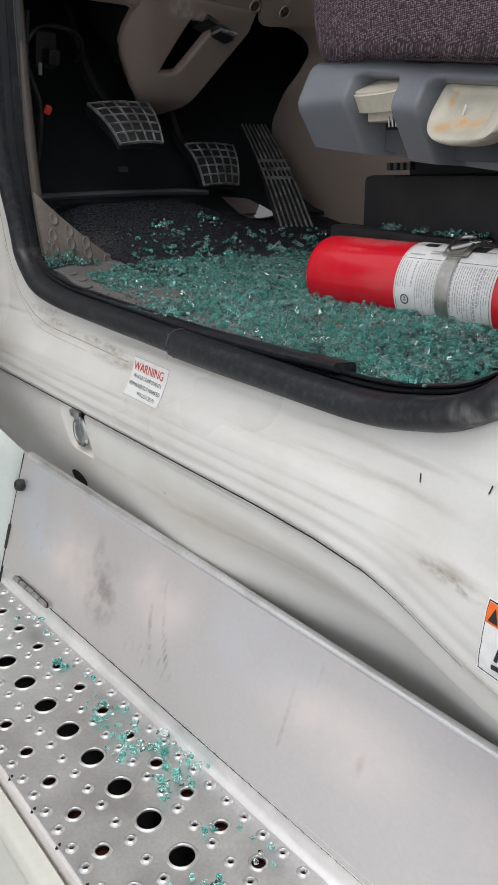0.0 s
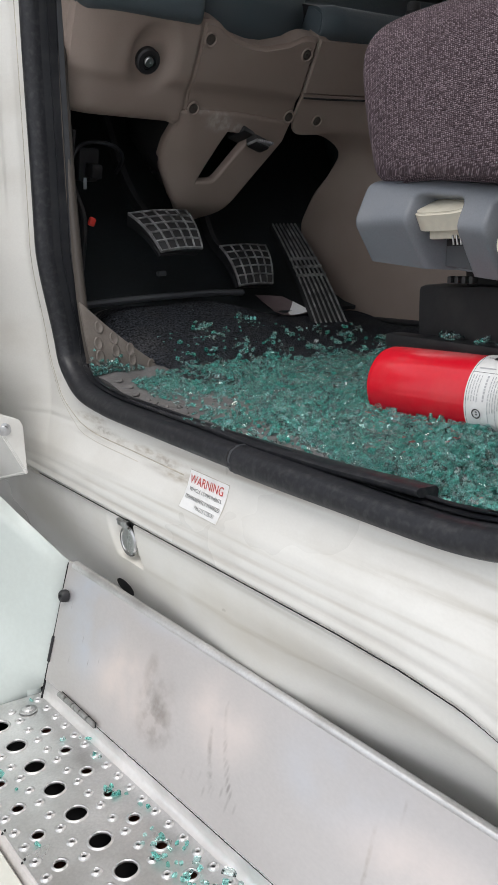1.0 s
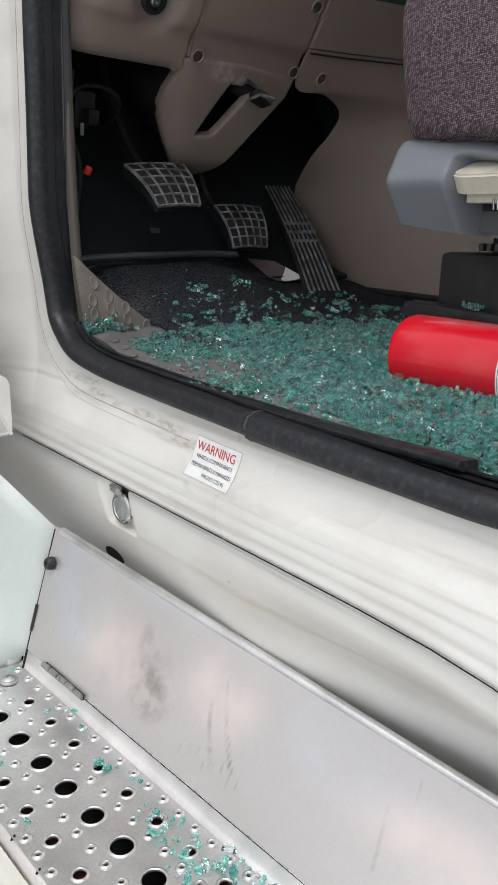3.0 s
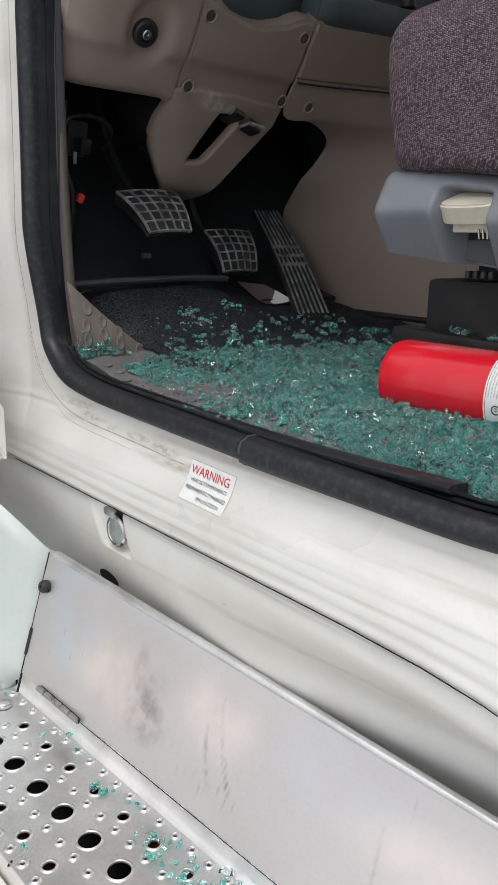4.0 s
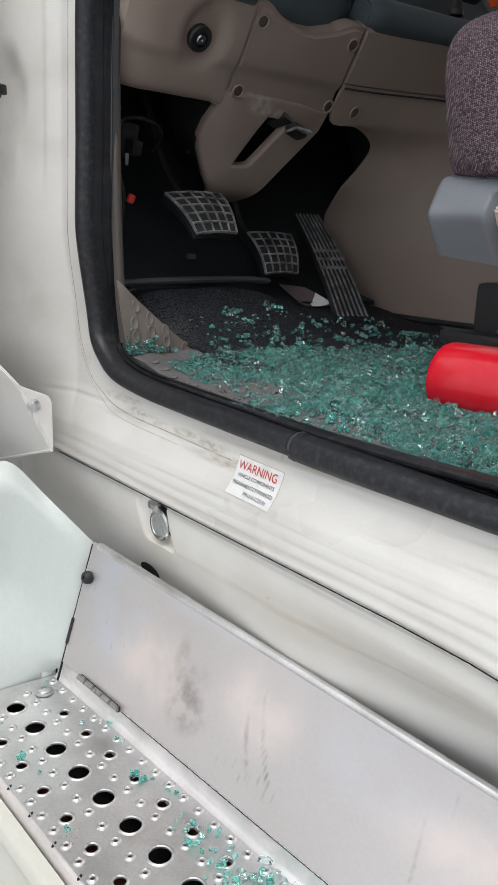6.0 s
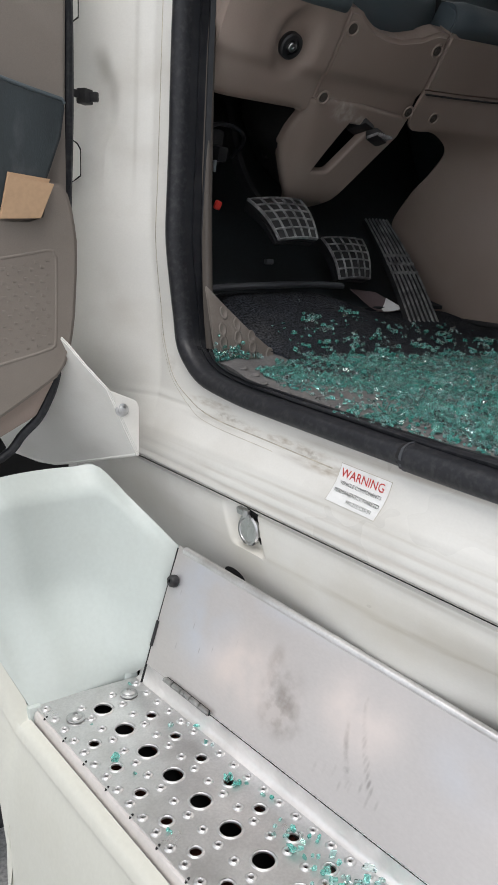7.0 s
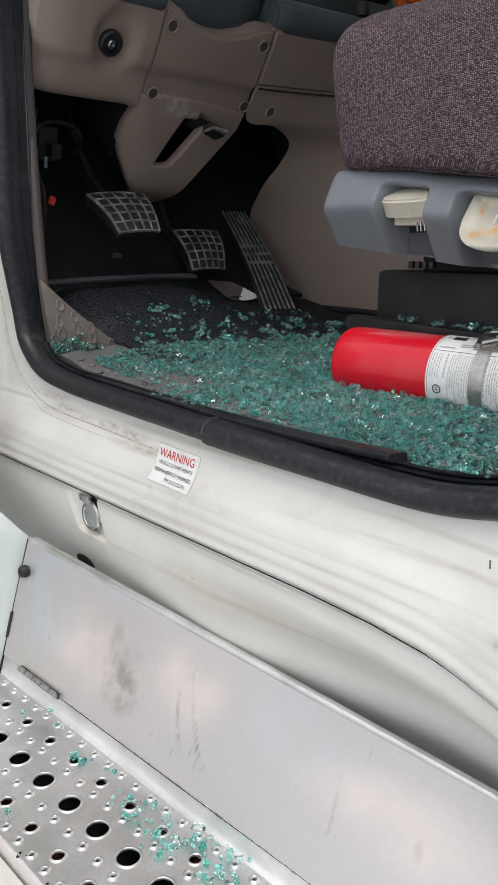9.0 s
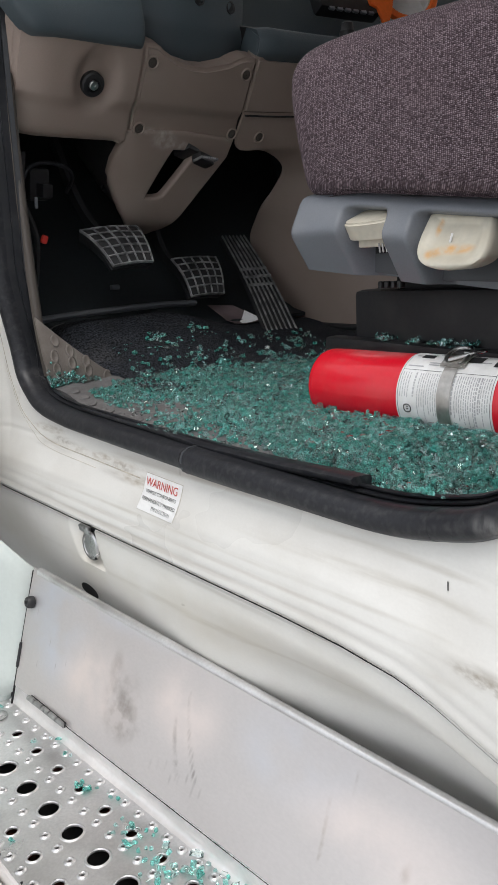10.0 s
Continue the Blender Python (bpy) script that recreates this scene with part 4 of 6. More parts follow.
# bracket of the fender with its bolt
bracket = thing("fender_bracket", (0.48, 1.6, 1.3), "white plastic fender end with a bolted flange", "fender")
C1, C2 = Vector((0.437, 1.572, 1.366)), Vector((0.501, 1.572, 1.231))
CD, CE = (C2 - C1).normalized(), Vector((-0.35, 0.94, 0)).normalized()
TAB = [(0.501, 1.231), (0.5035, 1.236), (0.5035, 1.325), (0.498, 1.338), (0.490, 1.343), (0.437, 1.366)]
WING = [(0.0, 0.0), (0.031, -0.049), (0.051, -0.089), (0.106, -0.166), (0.30, -0.30), (0.45, -0.20), (0.433, 0.225), (0.331, 0.238), (0.28, 0.234), (0.20, 0.212), (0.0, 0.1494)]
bm = b_plate(TAB, 0.005, lambda u, v, w: Vector((u, 1.574 - w, v)), 0.002)
cn = CD.cross(CE)
cn = cn if cn.x < 0 else -cn
join(bm, b_plate(WING, 0.005, lambda a, b, w: C1 + CE * a + CD * b + cn * (w - 0.003), 0.002))
part("flange", bm, M_PAINT, bracket, smooth=40)
part("bottom_lip", b_sweep([C1 + CE * a + CD * b for a, b in ((0.433, 0.225), (0.331, 0.238), (0.28, 0.234), (0.20, 0.212), (0.0, 0.149))], circle(0.004, 8), (0, 0, 1)), M_PAINT, bracket)
part("bolt", b_lathe([(0.013, 0), (0.013, 0.003), (0.008, 0.004), (0.0075, 0.007), (0.004, 0.008)], Matrix.Translation((0.466, 1.571, 1.324)) @ Vector((-0.25, -1, 0)).to_track_quat("Z", "Y").to_matrix().to_4x4(), 20), M_STEEL, bracket, "steel bolt with washer")
# added near-black sheet in place of the arch's inner shade
gap = thing("arch_shade_sheet", (0.35, 1.68, 1.2), "near-black sheet standing in for the shade behind the fender", "liner")
part("liner", b_box((0.9, 0.02, 0.62), 0.005, pose(0.10, 2.05, 1.02, 0, 0, -4)), M_DARK, gap)

# front tyre, low behind the skirt
wheel = thing("front_wheel", (0.05, 2.35, 0.0), "dirty black truck tyre low beside the skirt", "wheel")
part("tyre", b_lathe([(0.28, -0.14), (0.42, -0.15), (0.50, -0.13), (0.52, -0.075), (0.505, -0.07), (0.505, -0.06), (0.522, -0.055), (0.522, -0.008), (0.506, -0.004), (0.506, 0.004), (0.522, 0.008), (0.522, 0.055), (0.505, 0.06), (0.505, 0.07), (0.52, 0.075), (0.50, 0.13), (0.42, 0.15), (0.28, 0.14)], pose(0.26, 2.36, 0.50, 0, 90, 0), 48), M_RUBBER, wheel)
part("rim", b_lathe([(0.27, -0.12), (0.28, 0.10), (0.22, 0.06), (0.08, 0.05)], pose(0.26, 2.36, 0.50, 0, -90, 0), 40), M_STEEL, wheel)

# ---- recess with latch, and drain hole in the lower panel ----
latch = thing("panel_latch", (0.592, 1.34, 1.13), "small chrome latch in a moulded recess of the lower panel", "latch")


def low(y, z, off):
    return Vector((side_x(y, z) - off, y, z))


LR = Matrix(((0, 0, -1), (1, 0, 0), (0, 1, 0))).to_4x4() @ pose(0, 0, 0, 0, 0, -8)
# near-black plate: shade at the recess's rear side put into colour
part("slot", b_plate([(1.336, 1.172), (1.302, 1.168), (1.286, 1.118), (1.296, 1.112), (1.318, 1.150)], 0.0008, lambda u, v, w: low(u, v, 0.0008 + w)), M_DARK, latch)
part("keeper", b_box((0.010, 0.030, 0.014), 0.003, pose(0.5915, 1.336, 1.166, 6, 0, 4)), M_STEEL, latch)
part("pin", b_cyl((0.5865, 1.348, 1.171), (0.5865, 1.328, 1.170), 0.0030, seg=12), M_STEEL, latch)
part("paddle", b_lathe([(0.026, 0), (0.0265, 0.004), (0.024, 0.007), (0.020, 0.0075), (0.019, 0.006), (0.004, 0.006)], Matrix.Translation((0.5955, 1.320, 1.135)) @ LR @ Matrix.Diagonal((1.15, 1.12, 1, 1)), 32), M_STEEL, latch, "chrome latch paddle")
hole = thing("drain_hole", (0.61, 1.38, 1.04), "dark oval hole in the lower panel", "hole")
part("plug", b_plate([(1.374 + 0.033 * math.cos(a), 1.021 + 0.016 * math.sin(a)) for a in (2 * math.pi * i / 20 for i in range(20))], 0.001, lambda u, v, w: low(u, v, 0.001 + w)), M_DARK, hole)

# ---- open door ----
M_DOOR = mat("door_taupe", (0.200, 0.172, 0.148), 0.55, var=0.06, scale=5, grain=0.05, gscale=500, bump=0.2, bscale=700, dirt=(0.30, 0.27, 0.24), dscale=9, damt=0.25)
M_POCKET = mat("scuffed_pocket_plastic", (0.027, 0.036, 0.040), 0.38, var=0.15, scale=10, grain=0.08, gscale=400, bump=0.15, bscale=500, dirt=(0.16, 0.17, 0.175), dscale=26, damt=0.35, stretch=(1, 1, 0.5))
door = thing("driver_door", (0.2, 1.74, 1.2), "open truck door with a taupe inner panel and map pocket", "door")


def door_face(u, v, w):
    """u outwards from the hinge, v up, w towards the seats."""
    return Vector((0.466 - u, 1.755 + 0.10 * u - w, v))


def dplate(poly, t, w0, bev):
    return b_plate(poly, t, lambda u, v, w: door_face(u, v, w0 + w), bev)


part("door_shell", dplate([(0.004, 1.46), (0.0, 2.24), (0.98, 2.24), (0.98, 1.20), (0.30, 1.22), (0.10, 1.29), (0.05, 1.37)], 0.03, -0.06, 0.01), M_PAINT, door)
DG = spline([(0.054, 2.235, 0), (0.049, 2.044, 0), (0.051, 1.859, 0), (0.058, 1.692, 0), (0.064, 1.55, 0), (0.073, 1.44, 0), (0.081, 1.400, 0), (0.101, 1.337, 0), (0.147, 1.275, 0), (0.28, 1.20, 0), (0.9, 1.13, 0)], 6)
part("door_gasket", b_sweep([door_face(p.x, p.y, 0.085) for p in DG], circle(0.0090, 10), (0, 1, 0)), M_RUBBER, door, "black rubber door gasket")
part("door_edge", dplate([(0.040, 1.46), (0.035, 2.24), (0.9, 2.24), (0.9, 1.20), (0.30, 1.22), (0.15, 1.29), (0.09, 1.37)], 0.10, -0.03, 0.01), M_PAINT, door)
part("door_foot", dplate([(0.072, 1.50), (0.082, 1.42), (0.095, 1.37), (0.13, 1.305), (0.28, 1.225), (0.9, 1.15), (0.9, 1.5)], 0.028, 0.07, 0.006), M_BEIGE, door)
part("inner_panel", dplate([(0.068, 1.6), (0.066, 1.9), (0.062, 2.05), (0.060, 2.22), (0.9, 2.22), (0.9, 1.6)], 0.022, 0.088, 0.006), M_DOOR, door)
part("window_frame", b_sweep([door_face(u, z, 0.0) for u, z in ((0.03, 2.20), (0.05, 2.40), (0.14, 2.72), (0.24, 2.80), (0.88, 2.84), (0.95, 2.76), (0.95, 2.20))], [(-0.022, -0.02), (0.022, -0.02), (0.022, 0.02), (-0.022, 0.02)], (0, 1, 0)), M_PAINT, door, "white window frame with no glass left")
lowp = part("lower_panel", dplate([(0.085, 1.735), (0.073, 1.715), (0.066, 1.690), (0.061, 1.660), (0.058, 1.634), (0.059, 1.580), (0.064, 1.50), (0.068, 1.470), (0.074, 1.438), (0.084, 1.408), (0.101, 1.384), (0.130, 1.364), (0.164, 1.342), (0.227, 1.301), (0.4, 1.21), (0.9, 1.17), (0.9, 1.655), (0.15, 1.672), (0.128, 1.680), (0.116, 1.735)], 0.046, 0.088, 0.0075), M_DOOR, door, "taupe door lower panel with a grille", 60)
part("map_pocket", dplate([(0.086, 1.874), (0.082, 1.870), (0.080, 1.860), (0.088, 1.811), (0.110, 1.751), (0.135, 1.69), (0.9, 1.66), (0.9, 2.05), (0.141, 1.885)], 0.030, 0.110, 0.005), M_POCKET, door, "scuffed slate map pocket")
part("pocket_rim", b_sweep([door_face(u, v, 0.140) for u, v in ((0.082, 1.866), (0.086, 1.873), (0.141, 1.884), (0.9, 2.05))], circle(0.0035, 8), (0, 1, 0)), M_SLATE, door, "pale worn pocket rim")
RIM = spline([(0.9, 1.47, 0), (0.215, 1.598, 0), (0.118, 1.617, 0), (0.104, 1.610, 0), (0.100, 1.59, 0), (0.104, 1.46, 0), (0.110, 1.443, 0), (0.125, 1.436, 0), (0.223, 1.409, 0), (0.9, 1.23, 0)], 5)
part("grille_rim", b_sweep([door_face(p.x, p.y, 0.133) for p in RIM], circle(0.0036, 8, 0.0020), (0, 1, 0)), M_DOOR, lowp, smooth=60)
me = None
for i in range(16):
    for j in range(13):
        if me is None:
            bm = b_box((0.009, 0.0024, 0.006), 0.0011, Matrix.Identity(4), 1)
            me = bpy.data.meshes.new("grille_bar")
            bm.to_mesh(me)
            bm.free()
            me.materials.append(M_DOOR)
        ob = new("grille_bar", me)
        ob.matrix_basis = Matrix.Translation(door_face(0.116 + 0.02 * i + (0.01 if j % 2 else 0), 1.450 + 0.0125 * j - 0.0042 * i, 0.1335))
        hang(ob, lowp)
paper = thing("folded_card", (0.38, 1.72, 1.67), "folded tan cardboard tucked in the door pocket", "cardboard")
part("front_leaf", dplate([(0.133, 1.672), (0.203, 1.668), (0.187, 1.742), (0.108, 1.731)], 0.002, 0.150, 0.0008), M_TAN, paper)
part("back_leaf", dplate([(0.135, 1.672), (0.203, 1.668), (0.186, 1.746), (0.113, 1.739)], 0.002, 0.145, 0.0008), M_TAN, paper)
check = thing("door_check", (0.47, 1.75, 1.9), "black steel door check strap with a roller housing", "door check")
part("housing", b_box((0.028, 0.022, 0.028), 0.004, pose(0.480, 1.745, 1.905, 0, 0, 30)), M_BLACK, check)
part("cap", b_box((0.012, 0.024, 0.018), 0.003, pose(0.492, 1.738, 1.905, 0, 0, 40)), M_BLACK, check)
part("strap", b_box((0.06, 0.006, 0.014), 0.002, pose(0.458, 1.742, 1.908, 0, 6, 10)), M_BLACK, check)
for zz in (2.068, 1.787):
    for nm, g, mtl in (("hinge_shadow", 0.0022, M_DARK), ("hinge_leaf", 0.0, M_PAINT)):
        part(nm, b_plate([(-0.03, -0.040 - g), (-0.012, -0.038 - g), (0.0005 + g, -0.026 - g), (0.001 + g, 0.020 + g), (-0.004 + g, 0.030 + g), (-0.014, 0.040 + g), (-0.03, 0.040 + g)], 0.004, lambda u, v, w: Vector((0.467 + u, 1.7475 - 0.6 * u + g * 0.6 - w, zz + v)), 0.001), mtl, door, "white painted hinge leaf" if not g else "")

# ---- dashboard ----
dash = thing("dashboard", (1.2, 1.6, 1.9), "taupe and slate truck dashboard with a dusty knee panel", "dashboard")


def D(x, z, w=0.0):
    """Point of the leaning dash face, w towards the seats."""
    return Vector((x, 1.477 + (2.058 - z) * 0.675 - 0.83 * w, z - 0.56 * w))


def relief(u, v, w):
    """The panels' moulded form: a fold across, the left end turned away, a rounded foot."""
    w -= 0.010 * sm(1.986, 1.966, v)
    if u < 0.72:
        w -= 0.024 * ((0.72 - u) / 0.08) ** 2
    if u < 0.89:
        w -= 0.016 * sm(1.925, 1.895, v)
    d = math.hypot((u - 0.808), (v - 2.014) * 0.95)
    if d < 0.060:
        w -= 0.018 * sm(0.060, 0.030, d)
    return D(u, v, w)


def dash_plate(name, poly, t, w0, bev, material, parent=dash, label=""):
    bm = b_plate(poly, t, lambda u, v, w: Vector((u, v, w0 + w)), bev)
    x0, x1 = min(p[0] for p in poly), max(p[0] for p in poly)
    cuts = [((0, 1.893 + 0.008 * k, 0), (0, 1, 0)) for k in range(28)] + [((x0 + 0.010 * k, 0, 0), (1, 0, 0)) for k in range(1, 60) if x0 + 0.010 * k < min(x1, 1.26)]
    for co, no in cuts:
        bmesh.ops.bisect_plane(bm, geom=bm.verts[:] + bm.edges[:] + bm.faces[:], plane_co=co, plane_no=no)
    for v in bm.verts:
        v.co = relief(*v.co)
    return part(name, bm, material, parent, label, 40)


add_spots(M_BEIGE, [((1.00, 1.565, 1.925), (0.045, 0.06, 0.030)), ((1.04, 1.57, 1.915), (0.05, 0.06, 0.014)), ((0.96, 1.56, 1.94), (0.03, 0.05, 0.012))], (0.56, 0.50, 0.46), 0.75, 70)
dash_plate("left_panel", [(0.640, 1.912), (0.672, 1.906), (0.897, 1.905), (0.909, 1.912), (0.9085, 1.945), (0.906, 1.979), (0.905, 2.030), (0.902, 2.083), (0.89, 2.094), (0.70, 2.092), (0.668, 2.098), (0.635, 2.125)], 0.05, -0.05, 0.008, M_BEIGE)
lk = part("lock", b_lathe([(0.025, -0.004), (0.025, 0.006), (0.022, 0.0095), (0.015, 0.010), (0.0148, 0.006)], Matrix.Translation(D(0.802, 2.006, -0.014)) @ Vector((0, -0.83, -0.56)).to_track_quat("Z", "Y").to_matrix().to_4x4(), 28), M_BLACK, dash, "round black switch with a steel key barrel")
part("barrel", b_lathe([(0.0095, 0), (0.0095, 0.010), (0.008, 0.0115), (0.003, 0.0115), (0.0028, 0.009)], Matrix.Translation(D(0.802, 2.006, -0.014)) @ Vector((0, -0.83, -0.56)).to_track_quat("Z", "Y").to_matrix().to_4x4(), 20), M_STEEL, lk)

SC = [(0.904, 2.083), (0.922, 2.084), (0.940, 2.081), (0.956, 2.073), (0.991, 2.061), (1.031, 2.056), (1.069, 2.057), (1.124, 2.069), (1.148, 2.080), (1.165, 2.085), (1.195, 2.085)]
dash_plate("centre_panel", [(0.911, 1.912), (0.9105, 1.945), (0.908, 1.979), (0.907, 2.030)] + SC + [(1.198, 2.030), (1.200, 1.985), (1.208, 1.925), (1.202, 1.912), (1.10, 1.918), (0.95, 1.909)], 0.045, -0.05, 0.007, M_BEIGE)
# knee cover: narrows downwards, with a long slot
KN = [(0.910, 1.925), (0.95, 1.930), (1.05, 1.932), (1.192, 1.925), (1.188, 1.895), (1.070, 1.722), (1.050, 1.705), (1.025, 1.700), (0.998, 1.712), (0.946, 1.766), (0.915, 1.812), (0.904, 1.838), (0.903, 1.866), (0.911, 1.912)]


cu = bpy.data.curves.new("tmp", "CURVE")
cu.dimensions, cu.fill_mode, cu.extrude, cu.bevel_depth, cu.bevel_resolution = "2D", "BOTH", 0.006, 0.006, 3
SLOT = spline([(0.984, 1.806, 0), (0.996, 1.798, 0), (1.030, 1.800, 0), (1.046, 1.812, 0), (1.078, 1.858, 0), (1.102, 1.894, 0), (1.092, 1.905, 0), (1.040, 1.907, 0), (1.026, 1.899, 0)], 4, True)
for pts in (KN, [(p.x, p.y) for p in SLOT]):
    s = cu.splines.new("POLY")
    s.points.add(len(pts) - 1)
    for q, (a, b) in zip(s.points, pts):
        q.co = (a, b, 0, 1)
    s.use_cyclic_u = True
tmp = bpy.data.objects.new("tmp", cu)
me = bpy.data.meshes.new_from_object(tmp)
bpy.data.objects.remove(tmp)
bpy.data.curves.remove(cu)
kb = bmesh.new()
kb.from_mesh(me)
bpy.data.meshes.remove(me)
for k in range(24):
    for co, no in (((0.85 + 0.016 * k, 0, 0), (1, 0, 0)), ((0, 1.70 + 0.012 * k, 0), (0, 1, 0))):
        bmesh.ops.bisect_plane(kb, geom=kb.verts[:] + kb.edges[:] + kb.faces[:], plane_co=co, plane_no=no)
for v in kb.verts:
    # the cover rounds away on its outboard side and towards its foot
    turn = max(0.0, 0.955 + 0.28 * (1.90 - v.co.y) - v.co.x)
    v.co = D(v.co.x, v.co.y, v.co.z - 0.0190 - 5.5 * turn * turn - 0.05 * sm(1.78, 1.69, v.co.y) ** 2)
part("knee_cover", kb, M_BEIGE, dash, "taupe column cover with a long slot", 30)
# side of the cover, with the footwell's shade put into its black
part("knee_side_shade", b_sheet(lambda u, v: D(lerp([(0, 0.915), (0.4, 0.898), (0.55, 0.910), (1, 1.0)], v), 1.908 - 0.18 * v, -0.050 - 0.165 * u), 6, 14, 0.004), M_BLACK, dash, "side of the column cover, black for the shade beside it")
part("slot_backing", b_plate([(0.94, 1.77), (1.05, 1.77), (1.13, 1.93), (0.98, 1.93)], 0.01, lambda u, v, w: D(u, v, -0.13 + w)), M_DARK, dash)
# gripping end of the brake release lever in the slot
lever = part("release_lever", b_box((0.050, 0.030, 0.022), 0.006, Matrix.Translation(D(1.108, 1.893, 0.012)) @ pose(0, 0, 0, -15, 12, 15)), M_BLACK, dash, "worn black release lever")
for i in range(8):
    part("lever_rib", b_box((0.0035, 0.030, 0.006), 0.001, Matrix.Translation(D(1.085 + 0.0065 * i, 1.899 - 0.0006 * i, 0.022)) @ pose(0, 0, 0, -15, 12, 15)), M_WORN, lever)
part("lever_stem", b_box((0.04, 0.05, 0.014), 0.004, Matrix.Translation(D(1.080, 1.896, -0.02)) @ pose(0, 0, 0, -15, 12, 15)), M_BLACK, dash)

dash_plate("right_panel", [(1.1970, 2.088), (1.2000, 2.030), (1.202, 1.984), (1.26, 1.986), (1.32, 1.989), (1.40, 1.994), (1.55, 2.003), (2.0, 2.02), (2.0, 2.12), (1.50, 2.106)], 0.045, -0.05, 0.006, M_BEIGE)

# unseen black plate, added to keep windscreen light out of the panel gaps
part("backing", b_plate([(0.70, 1.92), (2.2, 1.92), (2.2, 2.16), (0.70, 2.10)], 0.01, lambda u, v, w: D(u, v, -0.09 + w)), M_BLACK, dash)

# lower right panel: turns from the dash face into the side of the engine tunnel
LE = spline([(1.203, 1.530, 1.990), (1.209, 1.575, 1.918), (1.296, 1.573, 1.916), (1.352, 1.582, 1.903), (1.392, 1.605, 1.878), (1.394, 1.645, 1.838), (1.384, 1.70, 1.780), (1.43, 1.80, 1.70), (1.475, 1.76, 1.58), (1.50, 1.675, 1.466)], 5)
RE = spline([(2.1, 1.506, 2.036), (2.09, 1.470, 1.985), (2.07, 1.455, 1.972), (2.05, 1.44, 1.962), (2.02, 1.42, 1.95), (1.93, 1.35, 1.90), (1.82, 1.28, 1.82), (1.70, 1.20, 1.72), (1.60, 1.15, 1.58), (1.54, 1.12, 1.455)], 5)


def low_fn(u, v):
    k = v * (len(LE) - 1)
    i = min(int(k), len(LE) - 2)
    a, b = LE[i].lerp(LE[i + 1], k - i), RE[i].lerp(RE[i + 1], k - i)
    p = a.lerp(b, u)
    belly = math.sin(math.pi * u) * 0.02 * sm(0.1, 0.5, v)
    edge = 0.02 * sm(0.06, 0.0, u) * sm(0.15, 0.3, v)
    return p + Vector((0.3, 0.9, 0)) * edge - Vector((0.7, 0.6, 0)) * belly


tb = b_sheet(low_fn, 50, 60)
inner = [v for v in tb.verts if not v.is_boundary]
for _ in range(70):
    bmesh.ops.smooth_vert(tb, verts=inner, factor=0.5, use_axis_x=True, use_axis_y=True, use_axis_z=True)
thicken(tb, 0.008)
part("tunnel_panel", tb, M_BEIGE, dash, "taupe lower panel running down the engine tunnel", 60)
part("panel_seam", b_sweep([D(1.204, 1.982, 0.0), D(1.26, 1.984, 0.0), D(1.32, 1.987, 0.0), D(1.40, 1.992, 0.0), D(1.55, 2.001, 0.0), D(2.0, 2.018, 0.0)], circle(0.0022, 8), (0, -0.83, -0.56)), M_DARK, dash)
part("tunnel_foot", b_sweep(spline([(1.49, 1.68, 1.468), (1.50, 1.5, 1.462), (1.53, 1.12, 1.455)], 6), circle(0.008, 8), (0, 0, 1)), M_BLACK, dash)

for x, z in ((0.925, 2.055), (0.927, 1.940), (1.174, 2.056), (1.183, 1.943), (1.260, 1.944)):
    mt = Matrix.Translation(D(x, z, 0.006 if x > 1.25 else -0.004)) @ Vector((0, -0.83, -0.56)).to_track_quat("Z", "Y").to_matrix().to_4x4()
    cup = part("screw_cup", b_lathe([(0.0152, 0.0), (0.0142, 0.0026), (0.0126, 0.0030), (0.0105, 0.0), (0.0088, -0.005)], mt, 24), M_BEIGE, dash)
    # dark disc: the sunken hole's shade put into its colour
    part("screw", b_lathe([(0.0102, 0.0002), (0.0102, 0.0007), (0.0062, 0.0007), (0.0056, 0.0016), (0.0026, 0.0016), (0.0022, 0.0004)], mt, 18), M_POST, cup, "screw in a sunken hole, the hole's shade put into its dark colour")

# slate upper dash: left brow, column shroud, right shelf
BP = spline([(1.490, 2.074, 0), (1.462, 2.0745, 0), (1.449, 2.079, 0), (1.441, 2.090, 0), (1.437, 2.112, 0), (1.440, 2.140, 0), (1.452, 2.175, 0), (1.50, 2.22, 0), (1.62, 2.25, 0)], 4)


def brow(u, v):
    x = 0.560 + 0.340 * u
    k = v * (len(BP) - 1)
    i = min(int(k), len(BP) - 2)
    p = BP[i].lerp(BP[i + 1], k - i)
    end = sm(0.95, 1.0, u)
    return Vector((x, p.x + 0.05 * end * end, p.y + 0.055 * ((max(0.0, 0.665 - x)) / 0.06) ** 1.6))


part("upper_left", b_sheet(brow, 40, 32, 0.006), M_SLATE, dash, "slate upper dash", 60)


def shroud(u, v):
    x = 0.895 + 0.30 * u
    y = lerp([(0.0, 1.540), (0.10, 1.530), (0.20, 1.500), (0.34, 1.478), (1.0, 1.445)], v)
    return Vector((x, y + 0.055 * (1 - math.sin(math.pi * (0.03 + 0.94 * u)) ** 0.5), 2.03 + 0.33 * v))


part("column_shroud", b_sheet(shroud, 40, 30, 0.006), M_SLATE, dash, "dark steering column shroud", 60)
for xx in (1.047, 1.139):
    part("shroud_recess", b_lathe([(0.013, -0.003), (0.013, 0.001), (0.010, 0.0015), (0.008, -0.001)], Matrix.Translation(shroud((xx - 0.895) / 0.30, 0.49) + Vector((0, -0.001, 0))) @ Vector((0.1, -1, 0)).to_track_quat("Z", "Y").to_matrix().to_4x4(), 20), M_BLACK, dash)
